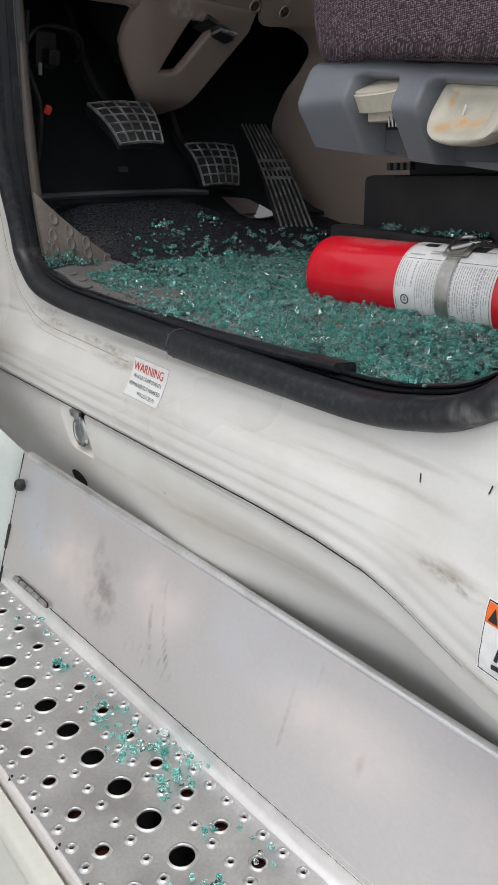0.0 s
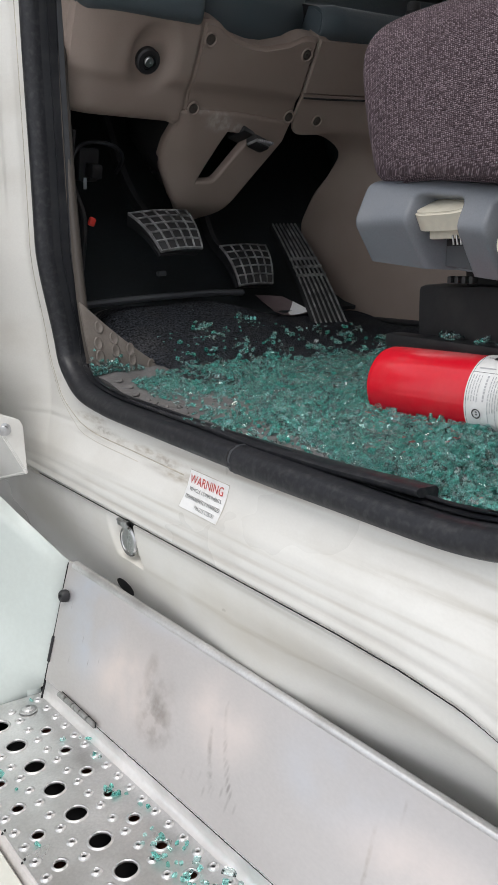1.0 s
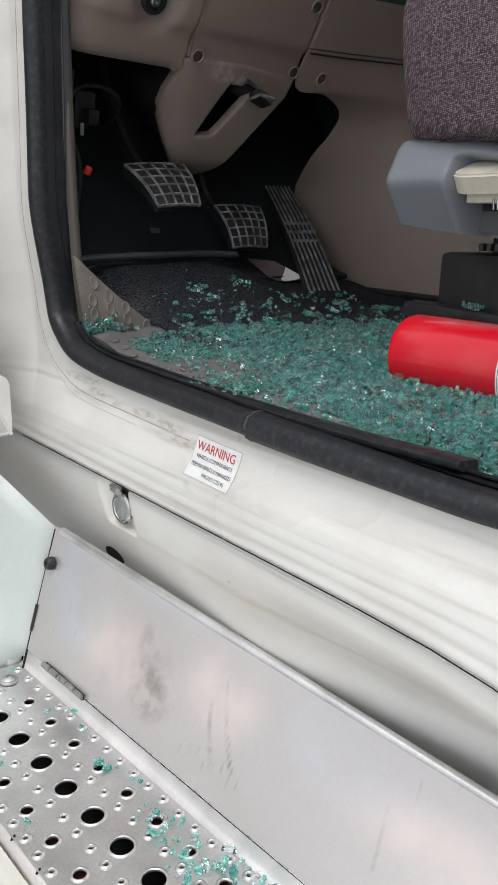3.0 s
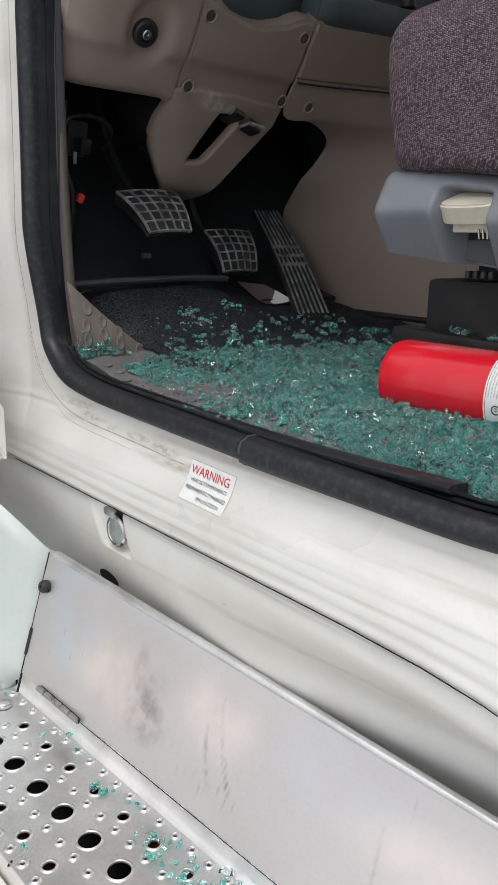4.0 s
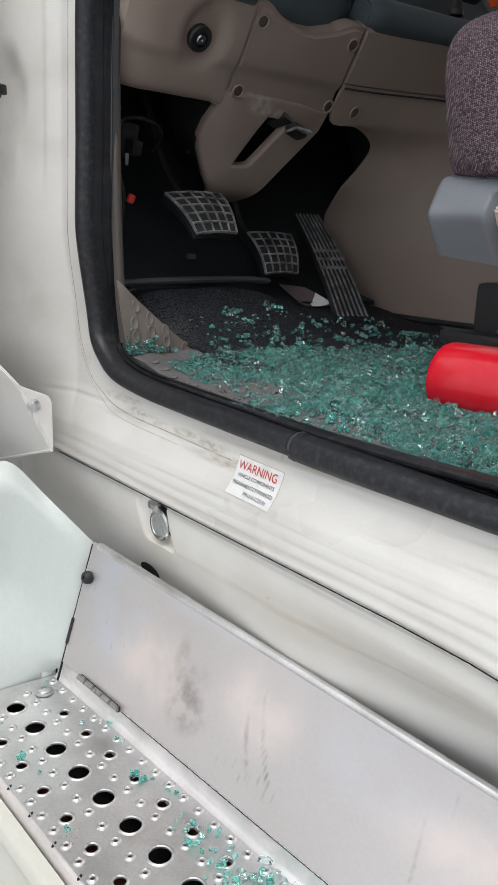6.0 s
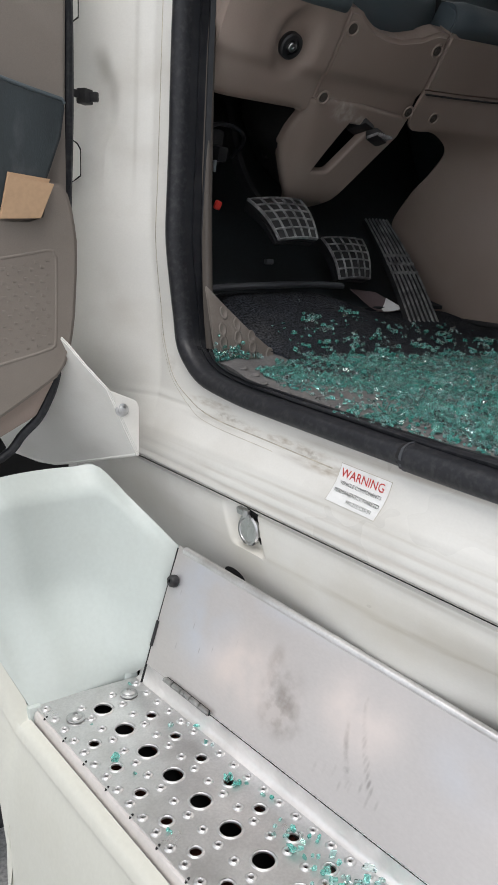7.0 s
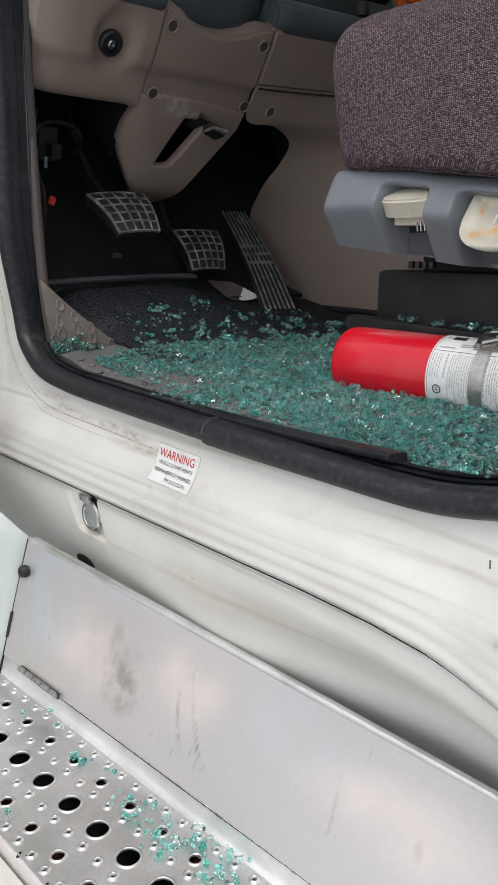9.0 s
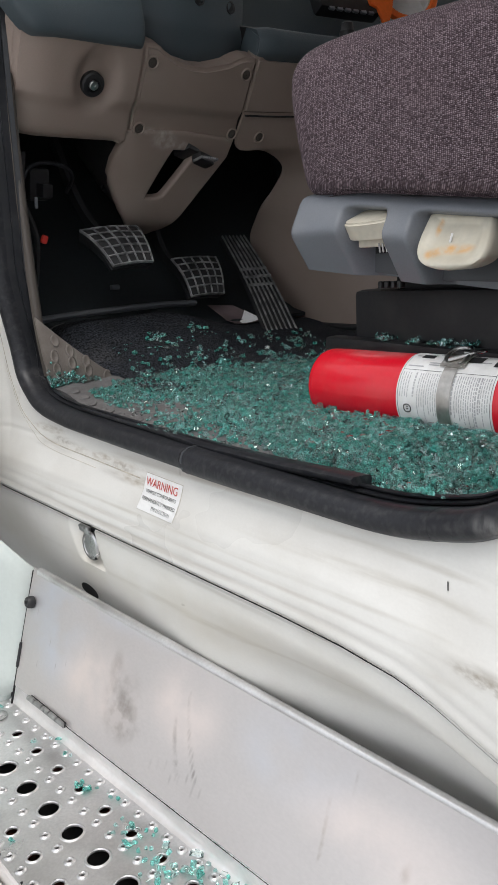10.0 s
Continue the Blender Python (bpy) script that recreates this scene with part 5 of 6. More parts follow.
part("column_trim", b_box((0.036, 0.02, 0.30), 0.006, pose(1.196, 1.552, 2.235, 0, 0, 12)), M_BEIGE, dash, "taupe filler beside the column")


def shelf(u, v):
    x = 1.198 + 0.9 * u
    pr = spline([(1.470, 2.088, 0), (1.447, 2.100, 0), (1.437, 2.122, 0), (1.440, 2.140, 0), (1.462, 2.158, 0), (1.55, 2.175, 0), (1.70, 2.21, 0)], 4)
    k = v * (len(pr) - 1)
    i = min(int(k), len(pr) - 2)
    p = pr[i].lerp(pr[i + 1], k - i)
    return Vector((x, p.x - 0.06 * u * u + 0.02 * sm(0.03, 0, u), p.y + 0.025 * u))


part("shelf", b_sheet(shelf, 30, 24, 0.01), M_SLATE, dash, "slate dash shelf", 60)
SE = [(1.490, 2.088), (1.467, 2.100), (1.457, 2.122), (1.460, 2.140), (1.482, 2.158), (1.57, 2.175), (1.72, 2.21), (1.72, 2.088)]
part("shelf_end", b_plate(SE, 0.014, lambda u, v, w: Vector((1.212 - w, u, v)), 0.005), M_SLATE, dash, smooth=60)
part("radio", b_box((0.20, 0.04, 0.075), 0.008, pose(1.625, 1.60, 2.305, -25, 0, -8)), M_BLACK, dash, "black radio face")
for i in range(6):
    part("radio_key", b_box((0.018, 0.008, 0.008), 0.002, pose(1.555 + 0.026 * i, 1.578 - 0.0036 * i, 2.276 + 0.0003 * i, -25, 0, -8)), M_GREY, dash)
part("instrument_face", b_sheet(lambda u, v: Vector((1.15 + 1.3 * u, 1.64 + 0.10 * v - 0.15 * u * u, 2.16 + 0.28 * v)), 14, 6, 0.01), M_SLATE, dash)
part("dash_knob", b_lathe([(0.019, 0.0), (0.019, 0.012), (0.016, 0.016), (0.015, 0.03), (0.012, 0.032)], pose(1.500, 1.475, 2.176), 20), M_BLACK, dash, "black dash knob")

# cables and stays in the dark footwell
wires = thing("footwell_cables", (0.72, 1.6, 1.6), "black cables with a red connector under the dash", "cables")
part("hose", b_sweep(spline([(0.690, 1.655, 1.845), (0.712, 1.655, 1.870), (0.750, 1.66, 1.879), (0.798, 1.67, 1.872), (0.828, 1.70, 1.855), (0.84, 1.76, 1.83)], 6), circle(0.0045, 10), (0, 0, 1)), M_RUBBER, wires, "ribbed black cable hose")
part("switch_body", b_box((0.05, 0.045, 0.07), 0.008, pose(0.735, 1.70, 1.84, 12, 0, 8)), M_BLACK, wires)
part("switch_plug", b_box((0.026, 0.03, 0.03), 0.005, pose(0.742, 1.668, 1.822, 12, 0, 8)), M_BLACK, wires)
part("box_clip", b_box((0.022, 0.012, 0.012), 0.003, pose(0.905, 1.69, 1.606, 0, 0, 4)), M_DUSK, wires, "grey clip")
part("loom", b_sweep(spline([(0.672, 1.60, 1.89), (0.67, 1.62, 1.80), (0.69, 1.62, 1.72), (0.68, 1.63, 1.62)], 6), circle(0.006, 6), (0, 1, 0)), M_BLACK, wires)
part("red_connector", b_box((0.013, 0.012, 0.018), 0.004, pose(0.698, 1.602, 1.716, 10, 20, 0)), M_REDINK, wires, "red plastic connector")
part("tag", b_box((0.008, 0.003, 0.022), 0.001, pose(0.690, 1.604, 1.79, 5, 0, 20)), M_GREY, wires, "small pale tag")


# ---- pedals ----
def grid_pedal(name, label, tl, tr, br, bl, arm):
    """A hung pedal: a curved rubber pad between four corners, with a raised grid."""
    tl, tr, br, bl = Vector(tl), Vector(tr), Vector(br), Vector(bl)
    c = (tl + tr + br + bl) / 4
    p = thing(name, c, label, "pedal", "pedals")
    n = (tr - bl).cross(tl - br).normalized()
    n = -n if n.y > 0 else n

    def at(u, v, t):
        q = bl.lerp(br, u).lerp(tl.lerp(tr, u), v)
        return q + n * (t + 0.016 * math.sin(math.pi * (0.12 + 0.80 * v)) + 0.006 * math.sin(math.pi * u) - 0.012)

    part("pad", b_sheet(lambda u, v: at(u, v, 0.0), 12, 12, 0.014), M_BLACK, p, smooth=50)
    for i in range(6):
        u = 0.01 + 0.98 * i / 5
        part("rib", b_sweep([at(u, k / 12, 0.0015) for k in range(13)], [(-0.0018, -0.004), (-0.0012, 0.0024), (0.0012, 0.0024), (0.0018, -0.004)], lambda i_: n), M_WORN, p)
    for j in range(6):
        v = 0.01 + 0.98 * j / 5
        part("rib", b_sweep([at(k / 12, v, 0.0015) for k in range(13)], [(-0.0018, -0.004), (-0.0012, 0.0022), (0.0012, 0.0022), (0.0018, -0.004)], lambda i_: n), M_WORN, p)
    part("pad_back", b_sheet(lambda u, v: at(0.02 + 0.96 * u, 0.02 + 0.96 * v, -0.016), 8, 8, 0.014), M_BLACK, p, smooth=50)
    part("arm", b_sweep(spline(arm, 6), [(-0.012, -0.007), (0.012, -0.007), (0.012, 0.007), (-0.012, 0.007)], (1, 0, 0)), M_BLACK, p)
    return p


grid_pedal("clutch_pedal", "black clutch pedal with a worn silver grid pad", (0.803, 1.640, 1.740), (0.958, 1.650, 1.748), (0.942, 1.565, 1.662), (0.846, 1.580, 1.657), [(0.89, 1.63, 1.70), (0.885, 1.72, 1.74), (0.86, 1.76, 1.82), (0.83, 1.78, 1.95)])
grid_pedal("brake_pedal", "black brake pedal with a worn silver grid pad", (1.098, 1.725, 1.670), (1.249, 1.735, 1.670), (1.213, 1.662, 1.573), (1.113, 1.667, 1.572), [(1.16, 1.71, 1.62), (1.12, 1.77, 1.66), (1.10, 1.80, 1.74), (1.10, 1.84, 1.90)])
acc = thing("accelerator_pedal", (1.34, 1.6, 1.46), "long ribbed black accelerator pedal worn silver", "pedal", "pedals")
A0, A1 = Vector((1.337, 1.578, 1.454)), Vector((1.374, 1.820, 1.722))
an = Vector((-0.12, -0.72, 0.68)).normalized()
ad = (A1 - A0)
ax = ad.cross(an).normalized()
ax = -ax if ax.x < 0 else ax


def acc_at(u, v, t):
    return A0 + ad * v + ax * u * (0.098 - 0.022 * v) + an * (t + 0.012 * math.sin(math.pi * v))


part("pad", b_sheet(lambda u, v: acc_at(u - 0.5, v, 0), 6, 14, 0.014), M_BLACK, acc, smooth=50)
for i in range(7):
    u = (i / 6 - 0.5) * 0.93
    part("rib", b_sweep([acc_at(u, k / 14, 0.002) for k in range(15)], [(-0.0018, -0.004), (-0.0010, 0.003), (0.0010, 0.003), (0.0018, -0.004)], an), M_WORN, acc)
for v in (0.46, 0.54, 0.62):
    part("cross_rib", b_sweep([acc_at(u, v, 0.003) for u in (-0.5, -0.25, 0, 0.25, 0.5)], [(-0.003, -0.004), (-0.002, 0.003), (0.002, 0.003), (0.003, -0.004)], an), M_WORN, acc)
CQ = [Vector(p) for p in ((1.190, 1.712, 1.543), (1.262, 1.692, 1.536), (1.318, 1.640, 1.497), (1.208, 1.656, 1.503))]


def card_fn(u, v):
    p = CQ[0].lerp(CQ[1], u).lerp(CQ[3].lerp(CQ[2], u), v)
    return p + Vector((0, 0.5, -1)) * 0.012 * math.sin(math.pi * u) * v


M_CARD = mat("dull_mauve_card", (0.14, 0.105, 0.108), 0.6, var=0.1, bump=0.05)
card = part("paper_card", b_sheet(card_fn, 14, 10, 0.0012), M_CARD)
part("white_corner", b_sheet(lambda u, v: card_fn(0.46 + 0.53 * u, 0.99 - 0.62 * v * (0.15 + 0.85 * u)) + Vector((-0.0006, -0.0012, 0.0012)), 8, 6), M_WHITE, card, "white printed corner")
tagged(card, "curled mauve card with a white corner by the accelerator", "paper")

# ---- driver seat ----
seat = thing("driver_seat", (1.05, 0.5, 1.42), "air-suspension driver seat with plum woven cloth and grey plastic base", "seat")


def cushion(u, v):
    """A rounded slab: u runs round the outline, v from below to above."""
    a = 2 * math.pi * u
    cx, cy, hx, hy, pw = 1.045, 0.478, 0.288, 0.466, 0.24
    ca, sa = math.cos(a), math.sin(a)
    ox, oy = math.copysign(abs(ca) ** pw, ca), math.copysign(abs(sa) ** pw, sa)
    prof = spline([(0.28, 1.730, 0), (0.05, 1.728, 0), (0.032, 1.731, 0), (0.016, 1.744, 0), (0.009, 1.78, 0), (0.002, 1.84, 0), (0.0, 1.885, 0), (0.006, 1.908, 0), (0.022, 1.925, 0), (0.06, 1.938, 0), (0.13, 1.946, 0), (0.28, 1.949, 0)], 4)
    k = v * (len(prof) - 1)
    i = min(int(k), len(prof) - 2)
    p = prof[i].lerp(prof[i + 1], k - i)
    y = cy + (hy - p.x) * oy
    return Vector((cx + (hx - p.x) * ox, y, p.y + 0.05 * (y - 0.80) * sm(1.86, 1.94, p.y) - 0.13 * min(0.4, max(0.0, 0.80 - y)) * sm(1.90, 1.75, p.y)))


part("cushion", b_sheet(cushion, 120, 44), M_CLOTH, seat, "plum-grey woven cloth cushion", 70)
part("backrest", b_box((0.52, 0.16, 0.75), 0.06, pose(1.05, -0.02, 2.28, -8, 0, 0), 4), M_CLOTH, seat)


# base side: one grey moulding with a nose, two lever pockets, a rib and a switch block
PROUD = [(1.540, 0.868), (1.600, 0.820), (1.672, 0.7712), (1.677, 0.7698), (1.682, 0.7705), (1.722, 0.792), (1.732, 0.803), (1.738, 0.83), (1.742, 0.90)]
POCKET = [(1.540, 0.852), (1.60, 0.852), (1.702, 0.838), (1.705, 0.836), (1.7075, 0.800), (1.711, 0.7885), (1.716, 0.7875), (1.722, 0.792), (1.732, 0.803), (1.738, 0.83), (1.742, 0.90)]


def base_fn(u, v):
    y = 0.934 - 0.812 * u
    sag = min(0.05, 0.138 * max(0.0, 0.84 - y)) - 0.004
    bot = 1.628 - 0.125 * min(0.40, 0.918 - y)
    z = bot + (1.742 - sag - bot) * v
    f = max(sm(0.796, 0.826, y), sm(0.678, 0.704, y) * sm(0.752, 0.742, y), sm(0.566, 0.560, y))
    zz = z + sag
    x = sum((lerp(POCKET, zz + d) if k % 2 else lerp(POCKET, zz)) * (1 - f) + lerp(PROUD, zz + d) * f for k, d in enumerate((-0.006, -0.003, 0.0, 0.003, 0.006))) / 5
    x += 0.025 * (0.91 - y) + 0.045 * max(0.0, (y - 0.908) / 0.026) ** 2.2
    return Vector((x, y, z))


part("fascia", b_sheet(base_fn, 260, 76, 0.004), M_GREY, seat, "grey moulded plastic seat fascia", 50)
part("fascia_end", b_box((0.44, 0.02, 0.085), 0.006, pose(1.05, 0.905, 1.682)), M_GREY, seat)
part("core", b_box((0.42, 0.76, 0.09), 0.01, pose(1.08, 0.49, 1.665)), M_BLACK, seat)
# dark panels: grey of their own plus the pockets' deep shade in colour
for ya, yb in ((0.806, 0.744), (0.692, 0.566)):
    part("pocket_panel", b_plate([(ya, 1.633 - 0.125 * (0.918 - ya)), (yb, 1.633 - 0.125 * min(0.27, 0.918 - yb)), (yb, 1.704), (ya, 1.704)], 0.004, lambda u, v, w: Vector((0.836 + 0.025 * (0.91 - u) - w - 0.02 * (1.66 - v), u, v)), 0.001), M_DUSK, seat, "dark grey panel behind the lever, the pocket's shade in its tone")
    part("pocket_slot", b_plate([(ya - 0.004, 1.645), (yb + 0.008, 1.645), (yb + 0.008, 1.662), (ya - 0.004, 1.662)], 0.002, lambda u, v, w: Vector((0.8315 + 0.025 * (0.91 - u) - w - 0.02 * (1.66 - v), u, v))), M_DARK, seat)
for i in range(4):
    part("rack_tooth", b_box((0.012, 0.007, 0.010), 0.002, pose(0.856, 0.812 - 0.012 * i, 1.600)), M_BLACK, seat)


LS = spline([(0.0, 0.738, 0), (0.040, 0.737, 0), (0.052, 0.742, 0), (0.056, 0.754, 0), (0.057, 0.776, 0), (0.056, 0.801, 0), (0.051, 0.814, 0), (0.040, 0.820, 0), (0.0, 0.8185, 0)], 5)
lev = part("lever_small", b_plate([(p.x, p.y) for p in LS], 0.025, lambda a, u, w: Vector((0.838 - 0.88 * a - 0.47 * w, u, 1.6865 - 0.40 * a + 0.88 * w)), 0.0030), M_IVORY, seat, "ivory plastic adjuster lever", 60)
part("lever_stem", b_box((0.026, 0.056, 0.020), 0.003, pose(0.814, 0.779, 1.664)), M_IVORY, lev)
for i in range(3):
    part("spring", b_cyl((0.796, 0.764 - 0.006 * i, 1.658), (0.796, 0.762 - 0.006 * i, 1.646), 0.0014, seg=8), M_HINGE, lev)
OUT2 = spline([(0.690, 1.699, 0), (0.697, 1.680, 0), (0.703, 1.662, 0), (0.704, 1.648, 0), (0.697, 1.637, 0), (0.681, 1.629, 0), (0.655, 1.625, 0), (0.628, 1.627, 0), (0.609, 1.634, 0), (0.600, 1.647, 0), (0.596, 1.670, 0), (0.595, 1.699, 0)], 4)
OUT2 = OUT2 + [OUT2[-1].lerp(OUT2[0], k / 10) for k in range(1, 11)]


def paddle(u, v):
    """A paddle with a sunk oval dish: v from the dish's middle out over the rim to the back."""
    k = u * (len(OUT2) - 1)
    i = min(int(k), len(OUT2) - 2)
    o = OUT2[i].lerp(OUT2[i + 1], k - i)
    c = Vector((0.649, 1.664, 0))
    s = min(1.0, v / 0.8)
    q = c.lerp(o, s)
    w = 0.0065 * sm(0.80, 0.52, s) + 0.007 * sm(0.93, 1.0, s) ** 2 + 0.028 * max(0.0, v - 0.8) / 0.2
    x = lerp([(1.612, 0.7720), (1.632, 0.7670), (1.699, 0.814)], q.y)
    return Vector((x + w, q.x - 0.45 * (0.814 - x), q.y - 0.006 - 0.10 * (0.674 - q.x) * sm(1.62, 1.69, q.y)))


M_STAIN = mat("stained_ivory", (0.62, 0.58, 0.48), 0.42, var=0.08, scale=25, grain=0.05, bump=0.06, dirt=(0.42, 0.35, 0.24), dscale=30, damt=0.35)
add_spots(M_STAIN, [((0.78, 0.636, 1.644), (0.05, 0.040, 0.009)), ((0.78, 0.662, 1.640), (0.05, 0.014, 0.009)), ((0.80, 0.572, 1.668), (0.05, 0.008, 0.016)), ((0.80, 0.668, 1.672), (0.05, 0.006, 0.014))], (0.72, 0.33, 0.03), 1.0, 45)
big = part("lever_large", b_sheet(paddle, 72, 30), M_STAIN, seat, "ivory paddle lever stained yellow", 60)
part("lever_scratch", b_box((0.001, 0.003, 0.012), 0.0004, pose(0.7925, 0.643, 1.658, 20, 0, 0)), M_WHITE, big)
part("switch_bezel", b_box((0.006, 0.056, 0.050), 0.004, pose(0.7860, 0.527, 1.656, 0, 6, -1)), M_DUSK, seat, "dark grey switch bezel")
sw = part("rocker_switch", b_box((0.014, 0.034, 0.034), 0.004, pose(0.7820, 0.527, 1.655, 0, 8, -1)), M_BLACK, seat, "black rocker switch")
part("switch_light", b_box((0.003, 0.020, 0.005), 0.001, pose(0.7752, 0.527, 1.666, 0, 8, -1)), M_DIMRED, sw, "dim red indicator")
for ym, zm, ly, lz, tilt in ((0.532, 1.654, 0.0030, 0.014, 8), (0.523, 1.653, 0.0040, 0.013, -14), (0.5265, 1.6465, 0.012, 0.0030, 0)):
    part("switch_mark", b_box((0.002, ly, lz), 0.0006, pose(0.7750, ym, zm, tilt, 8, -1)), M_WHITE, sw)
for yb in (0.540, 0.503):
    part("push_button", b_box((0.016, 0.032, 0.044), 0.004, pose(0.796, yb, 1.601, 0, -14, 0)), M_GREY, seat, "grey push button")
part("pedestal", b_box((0.40, 0.70, 0.175), 0.010, pose(1.115, 0.575, 1.502)), M_BLACK, seat, "black suspension bellows")
# added near-black box: the shade between fascia and bellows
part("gap_shade_box", b_box((0.38, 0.66, 0.07), 0.01, pose(1.12, 0.52, 1.62)), M_DARK, seat)
part("foot_rail", b_box((0.035, 0.95, 0.022), 0.006, pose(0.897, 0.485, 1.489, 2.0)), M_BLACK, seat, "black steel seat rail")

# ---- fire extinguisher ----
ext = thing("fire_extinguisher", (0.83, 0.65, 1.40), "red fire extinguisher with a white label lying in broken glass", "extinguisher")
EX, ER = Vector((0.828, 0.901, 1.4515)), 0.0545
EDIR = Vector((0.055, -1.0, -0.012)).normalized()
EM = Matrix.Translation(EX) @ EDIR.to_track_quat("Z", "X").to_matrix().to_4x4()
add_spots(M_RED, [((0.83, 0.80, 1.507), (0.05, 0.085, 0.016)), ((0.85, 0.74, 1.503), (0.05, 0.05, 0.016))], (0.55, 0.22, 0.22), 0.55, 24)
part("cylinder", b_lathe([(0.010, 0.006), (0.038, 0.004), (0.042, 0.0), (0.0485, 0.0005), (0.0525, 0.005), (ER, 0.014), (ER, 0.06), (ER, 0.36), (0.050, 0.385), (0.036, 0.41), (0.018, 0.425), (0.016, 0.44)], EM, 64), M_RED, ext, "glossy red enamelled steel cylinder", 60)


def on_ext(s, a, off):
    """s along the cylinder, a round it in degrees (0 faces the door, 90 up)."""
    r = ER + off
    up = Vector((0, 0, 1))
    sd = Vector((-1, -EDIR.x, 0)).normalized()
    return EX + EDIR * s + (sd * math.cos(radians(a)) + up * math.sin(radians(a))) * r


def wrap(name, s0, s1, a0, a1, off, material, parent, n=16, label=""):
    return part(name, b_sheet(lambda u, v: on_ext(s0 + (s1 - s0) * u, a0 + (a1 - a0) * v, off), 2, n), material, parent, label, 60)


def b_ring(r1, r0, m, seg=24):
    bm = bmesh.new()
    rr = [[bm.verts.new((r * math.cos(a), r * math.sin(a), 0.0006)) for a in (2 * math.pi * i / seg for i in range(seg))] for r in (r1, r0)]
    for i in range(seg):
        bm.faces.new((rr[0][i], rr[0][(i + 1) % seg], rr[1][(i + 1) % seg], rr[1][i]))
    bm.transform(m)
    return bm


wrap("label", 0.172, 0.3185, -37, 96, 0.0010, M_WHITE, ext, 28, "white instruction label")
wrap("label_rule", 0.1745, 0.1751, -35, 94, 0.0016, M_INK, ext)
wrap("label_rule", 0.1745, 0.3160, 44.0, 44.6, 0.0016, M_INK, ext)
wrap("label_rule", 0.1745, 0.3160, -35.6, -35, 0.0016, M_INK, ext)
wrap("label_rule", 0.3154, 0.3160, -35, 94, 0.0016, M_INK, ext)
rl = random.Random(5)
bars = bmesh.new()
for s0, s1, lead, wide in ((0.178, 0.194, 0.0040, 0.0013), (0.1985, 0.2020, 0.0040, 0.0026), (0.206, 0.236, 0.0036, 0.0013), (0.2585, 0.2600, 0.0040, 0.0024), (0.264, 0.292, 0.0034, 0.0013), (0.2935, 0.2980, 0.0042, 0.0024), (0.301, 0.313, 0.0034, 0.0013)):
    q = s0
    while q < s1:
        a, end = 40.0, rl.uniform(-33, -2)
        while a > end:
            e = a - rl.uniform(2.0, 7.0)
            if not (q < 0.203 and e < 1):
                join(bars, b_sheet(lambda u, v, q=q, e=e, a=a, wide=wide: on_ext(q + wide * u, a + (e - a) * v, 0.0017), 1, 2))
            a = e - 1.3
        q += lead
for a0, w0, w1 in ((88, 0.214, 0.232), (82, 0.214, 0.228), (88, 0.286, 0.310), (82, 0.286, 0.306), (74, 0.180, 0.192), (66, 0.284, 0.298), (58, 0.210, 0.230), (54, 0.210, 0.226), (50, 0.180, 0.204)):
    join(bars, b_sheet(lambda u, v, a0=a0, w0=w0, w1=w1: on_ext(w0 + (w1 - w0) * u, a0 + 2.4 * v, 0.0017), 1, 2))
tagged(part("small_print", bars, M_PRINT, ext, "", 0), "lines of small print", kind="stuff")
wrap("label_block", 0.19, 0.21, 70, 80, 0.0017, M_INK, ext)
wrap("label_block", 0.262, 0.284, 66, 84, 0.0017, M_INK, ext)
mk = b_ring(0.0066, 0.0050, Matrix.Translation(on_ext(0.1905, -12, 0.0014)) @ (on_ext(0.1905, -12, 1) - on_ext(0.1905, -12, 0)).to_track_quat("Z", "Y").to_matrix().to_4x4())
for du in (-0.0018, 0.0016):
    wrap("mark_bar", 0.1890, 0.1920, -12 + du * 1000, -12 + du * 1000 + 1.6, 0.0018, M_INK, ext, 2)
part("label_mark", mk, M_INK, ext)
wrap("label_band", 0.3035, 0.3145, 60, 92, 0.0017, M_INK, ext)
strap = wrap("strap", 0.238, 0.258, -70, 100, 0.0030, M_STRAP, ext, 24, "steel strap with an over-centre clasp")
part("clasp_plate", b_sheet(lambda u, v: on_ext(0.230 + 0.036 * u, 52 + 34 * v, 0.0050), 3, 6, 0.0015), M_STRAP, strap)
wl = [on_ext(0.235, 58, 0.006), on_ext(0.232, 72, 0.008), on_ext(0.238, 84, 0.012), on_ext(0.252, 88, 0.013), on_ext(0.262, 82, 0.011), on_ext(0.262, 66, 0.007), on_ext(0.258, 56, 0.006)]
part("wire_bail", b_sweep(spline(wl, 5), circle(0.0024, 8), (-0.35, 0, 0.94)), M_STEEL, strap)
wl = [on_ext(0.240, 60, 0.008), on_ext(0.268, 78, 0.010), on_ext(0.276, 92, 0.010), on_ext(0.262, 98, 0.007), on_ext(0.244, 90, 0.006)]
part("wire_bail", b_sweep(spline(wl, 5), circle(0.0024, 8), (-0.35, 0, 0.94)), M_STEEL, strap)
part("bracket_foot", b_box((0.075, 0.12, 0.005), 0.002, pose(0.815, 0.475, 1.402, 0, -4, -3)), M_BLACK, ext, "black mounting bracket")
part("bracket_side", b_box((0.004, 0.12, 0.024), 0.0015, pose(0.777, 0.475, 1.414, 0, 8, -3)), M_BLACK, ext)
part("valve", b_box((0.03, 0.06, 0.03), 0.006, Matrix.Translation(EX + EDIR * 0.46)), M_BLACK, ext)

# ---- warning stickers ----
st = thing("warning_sticker", (0.585, 1.05, 1.26), "white warning sticker with red heading on the sill", "sticker")


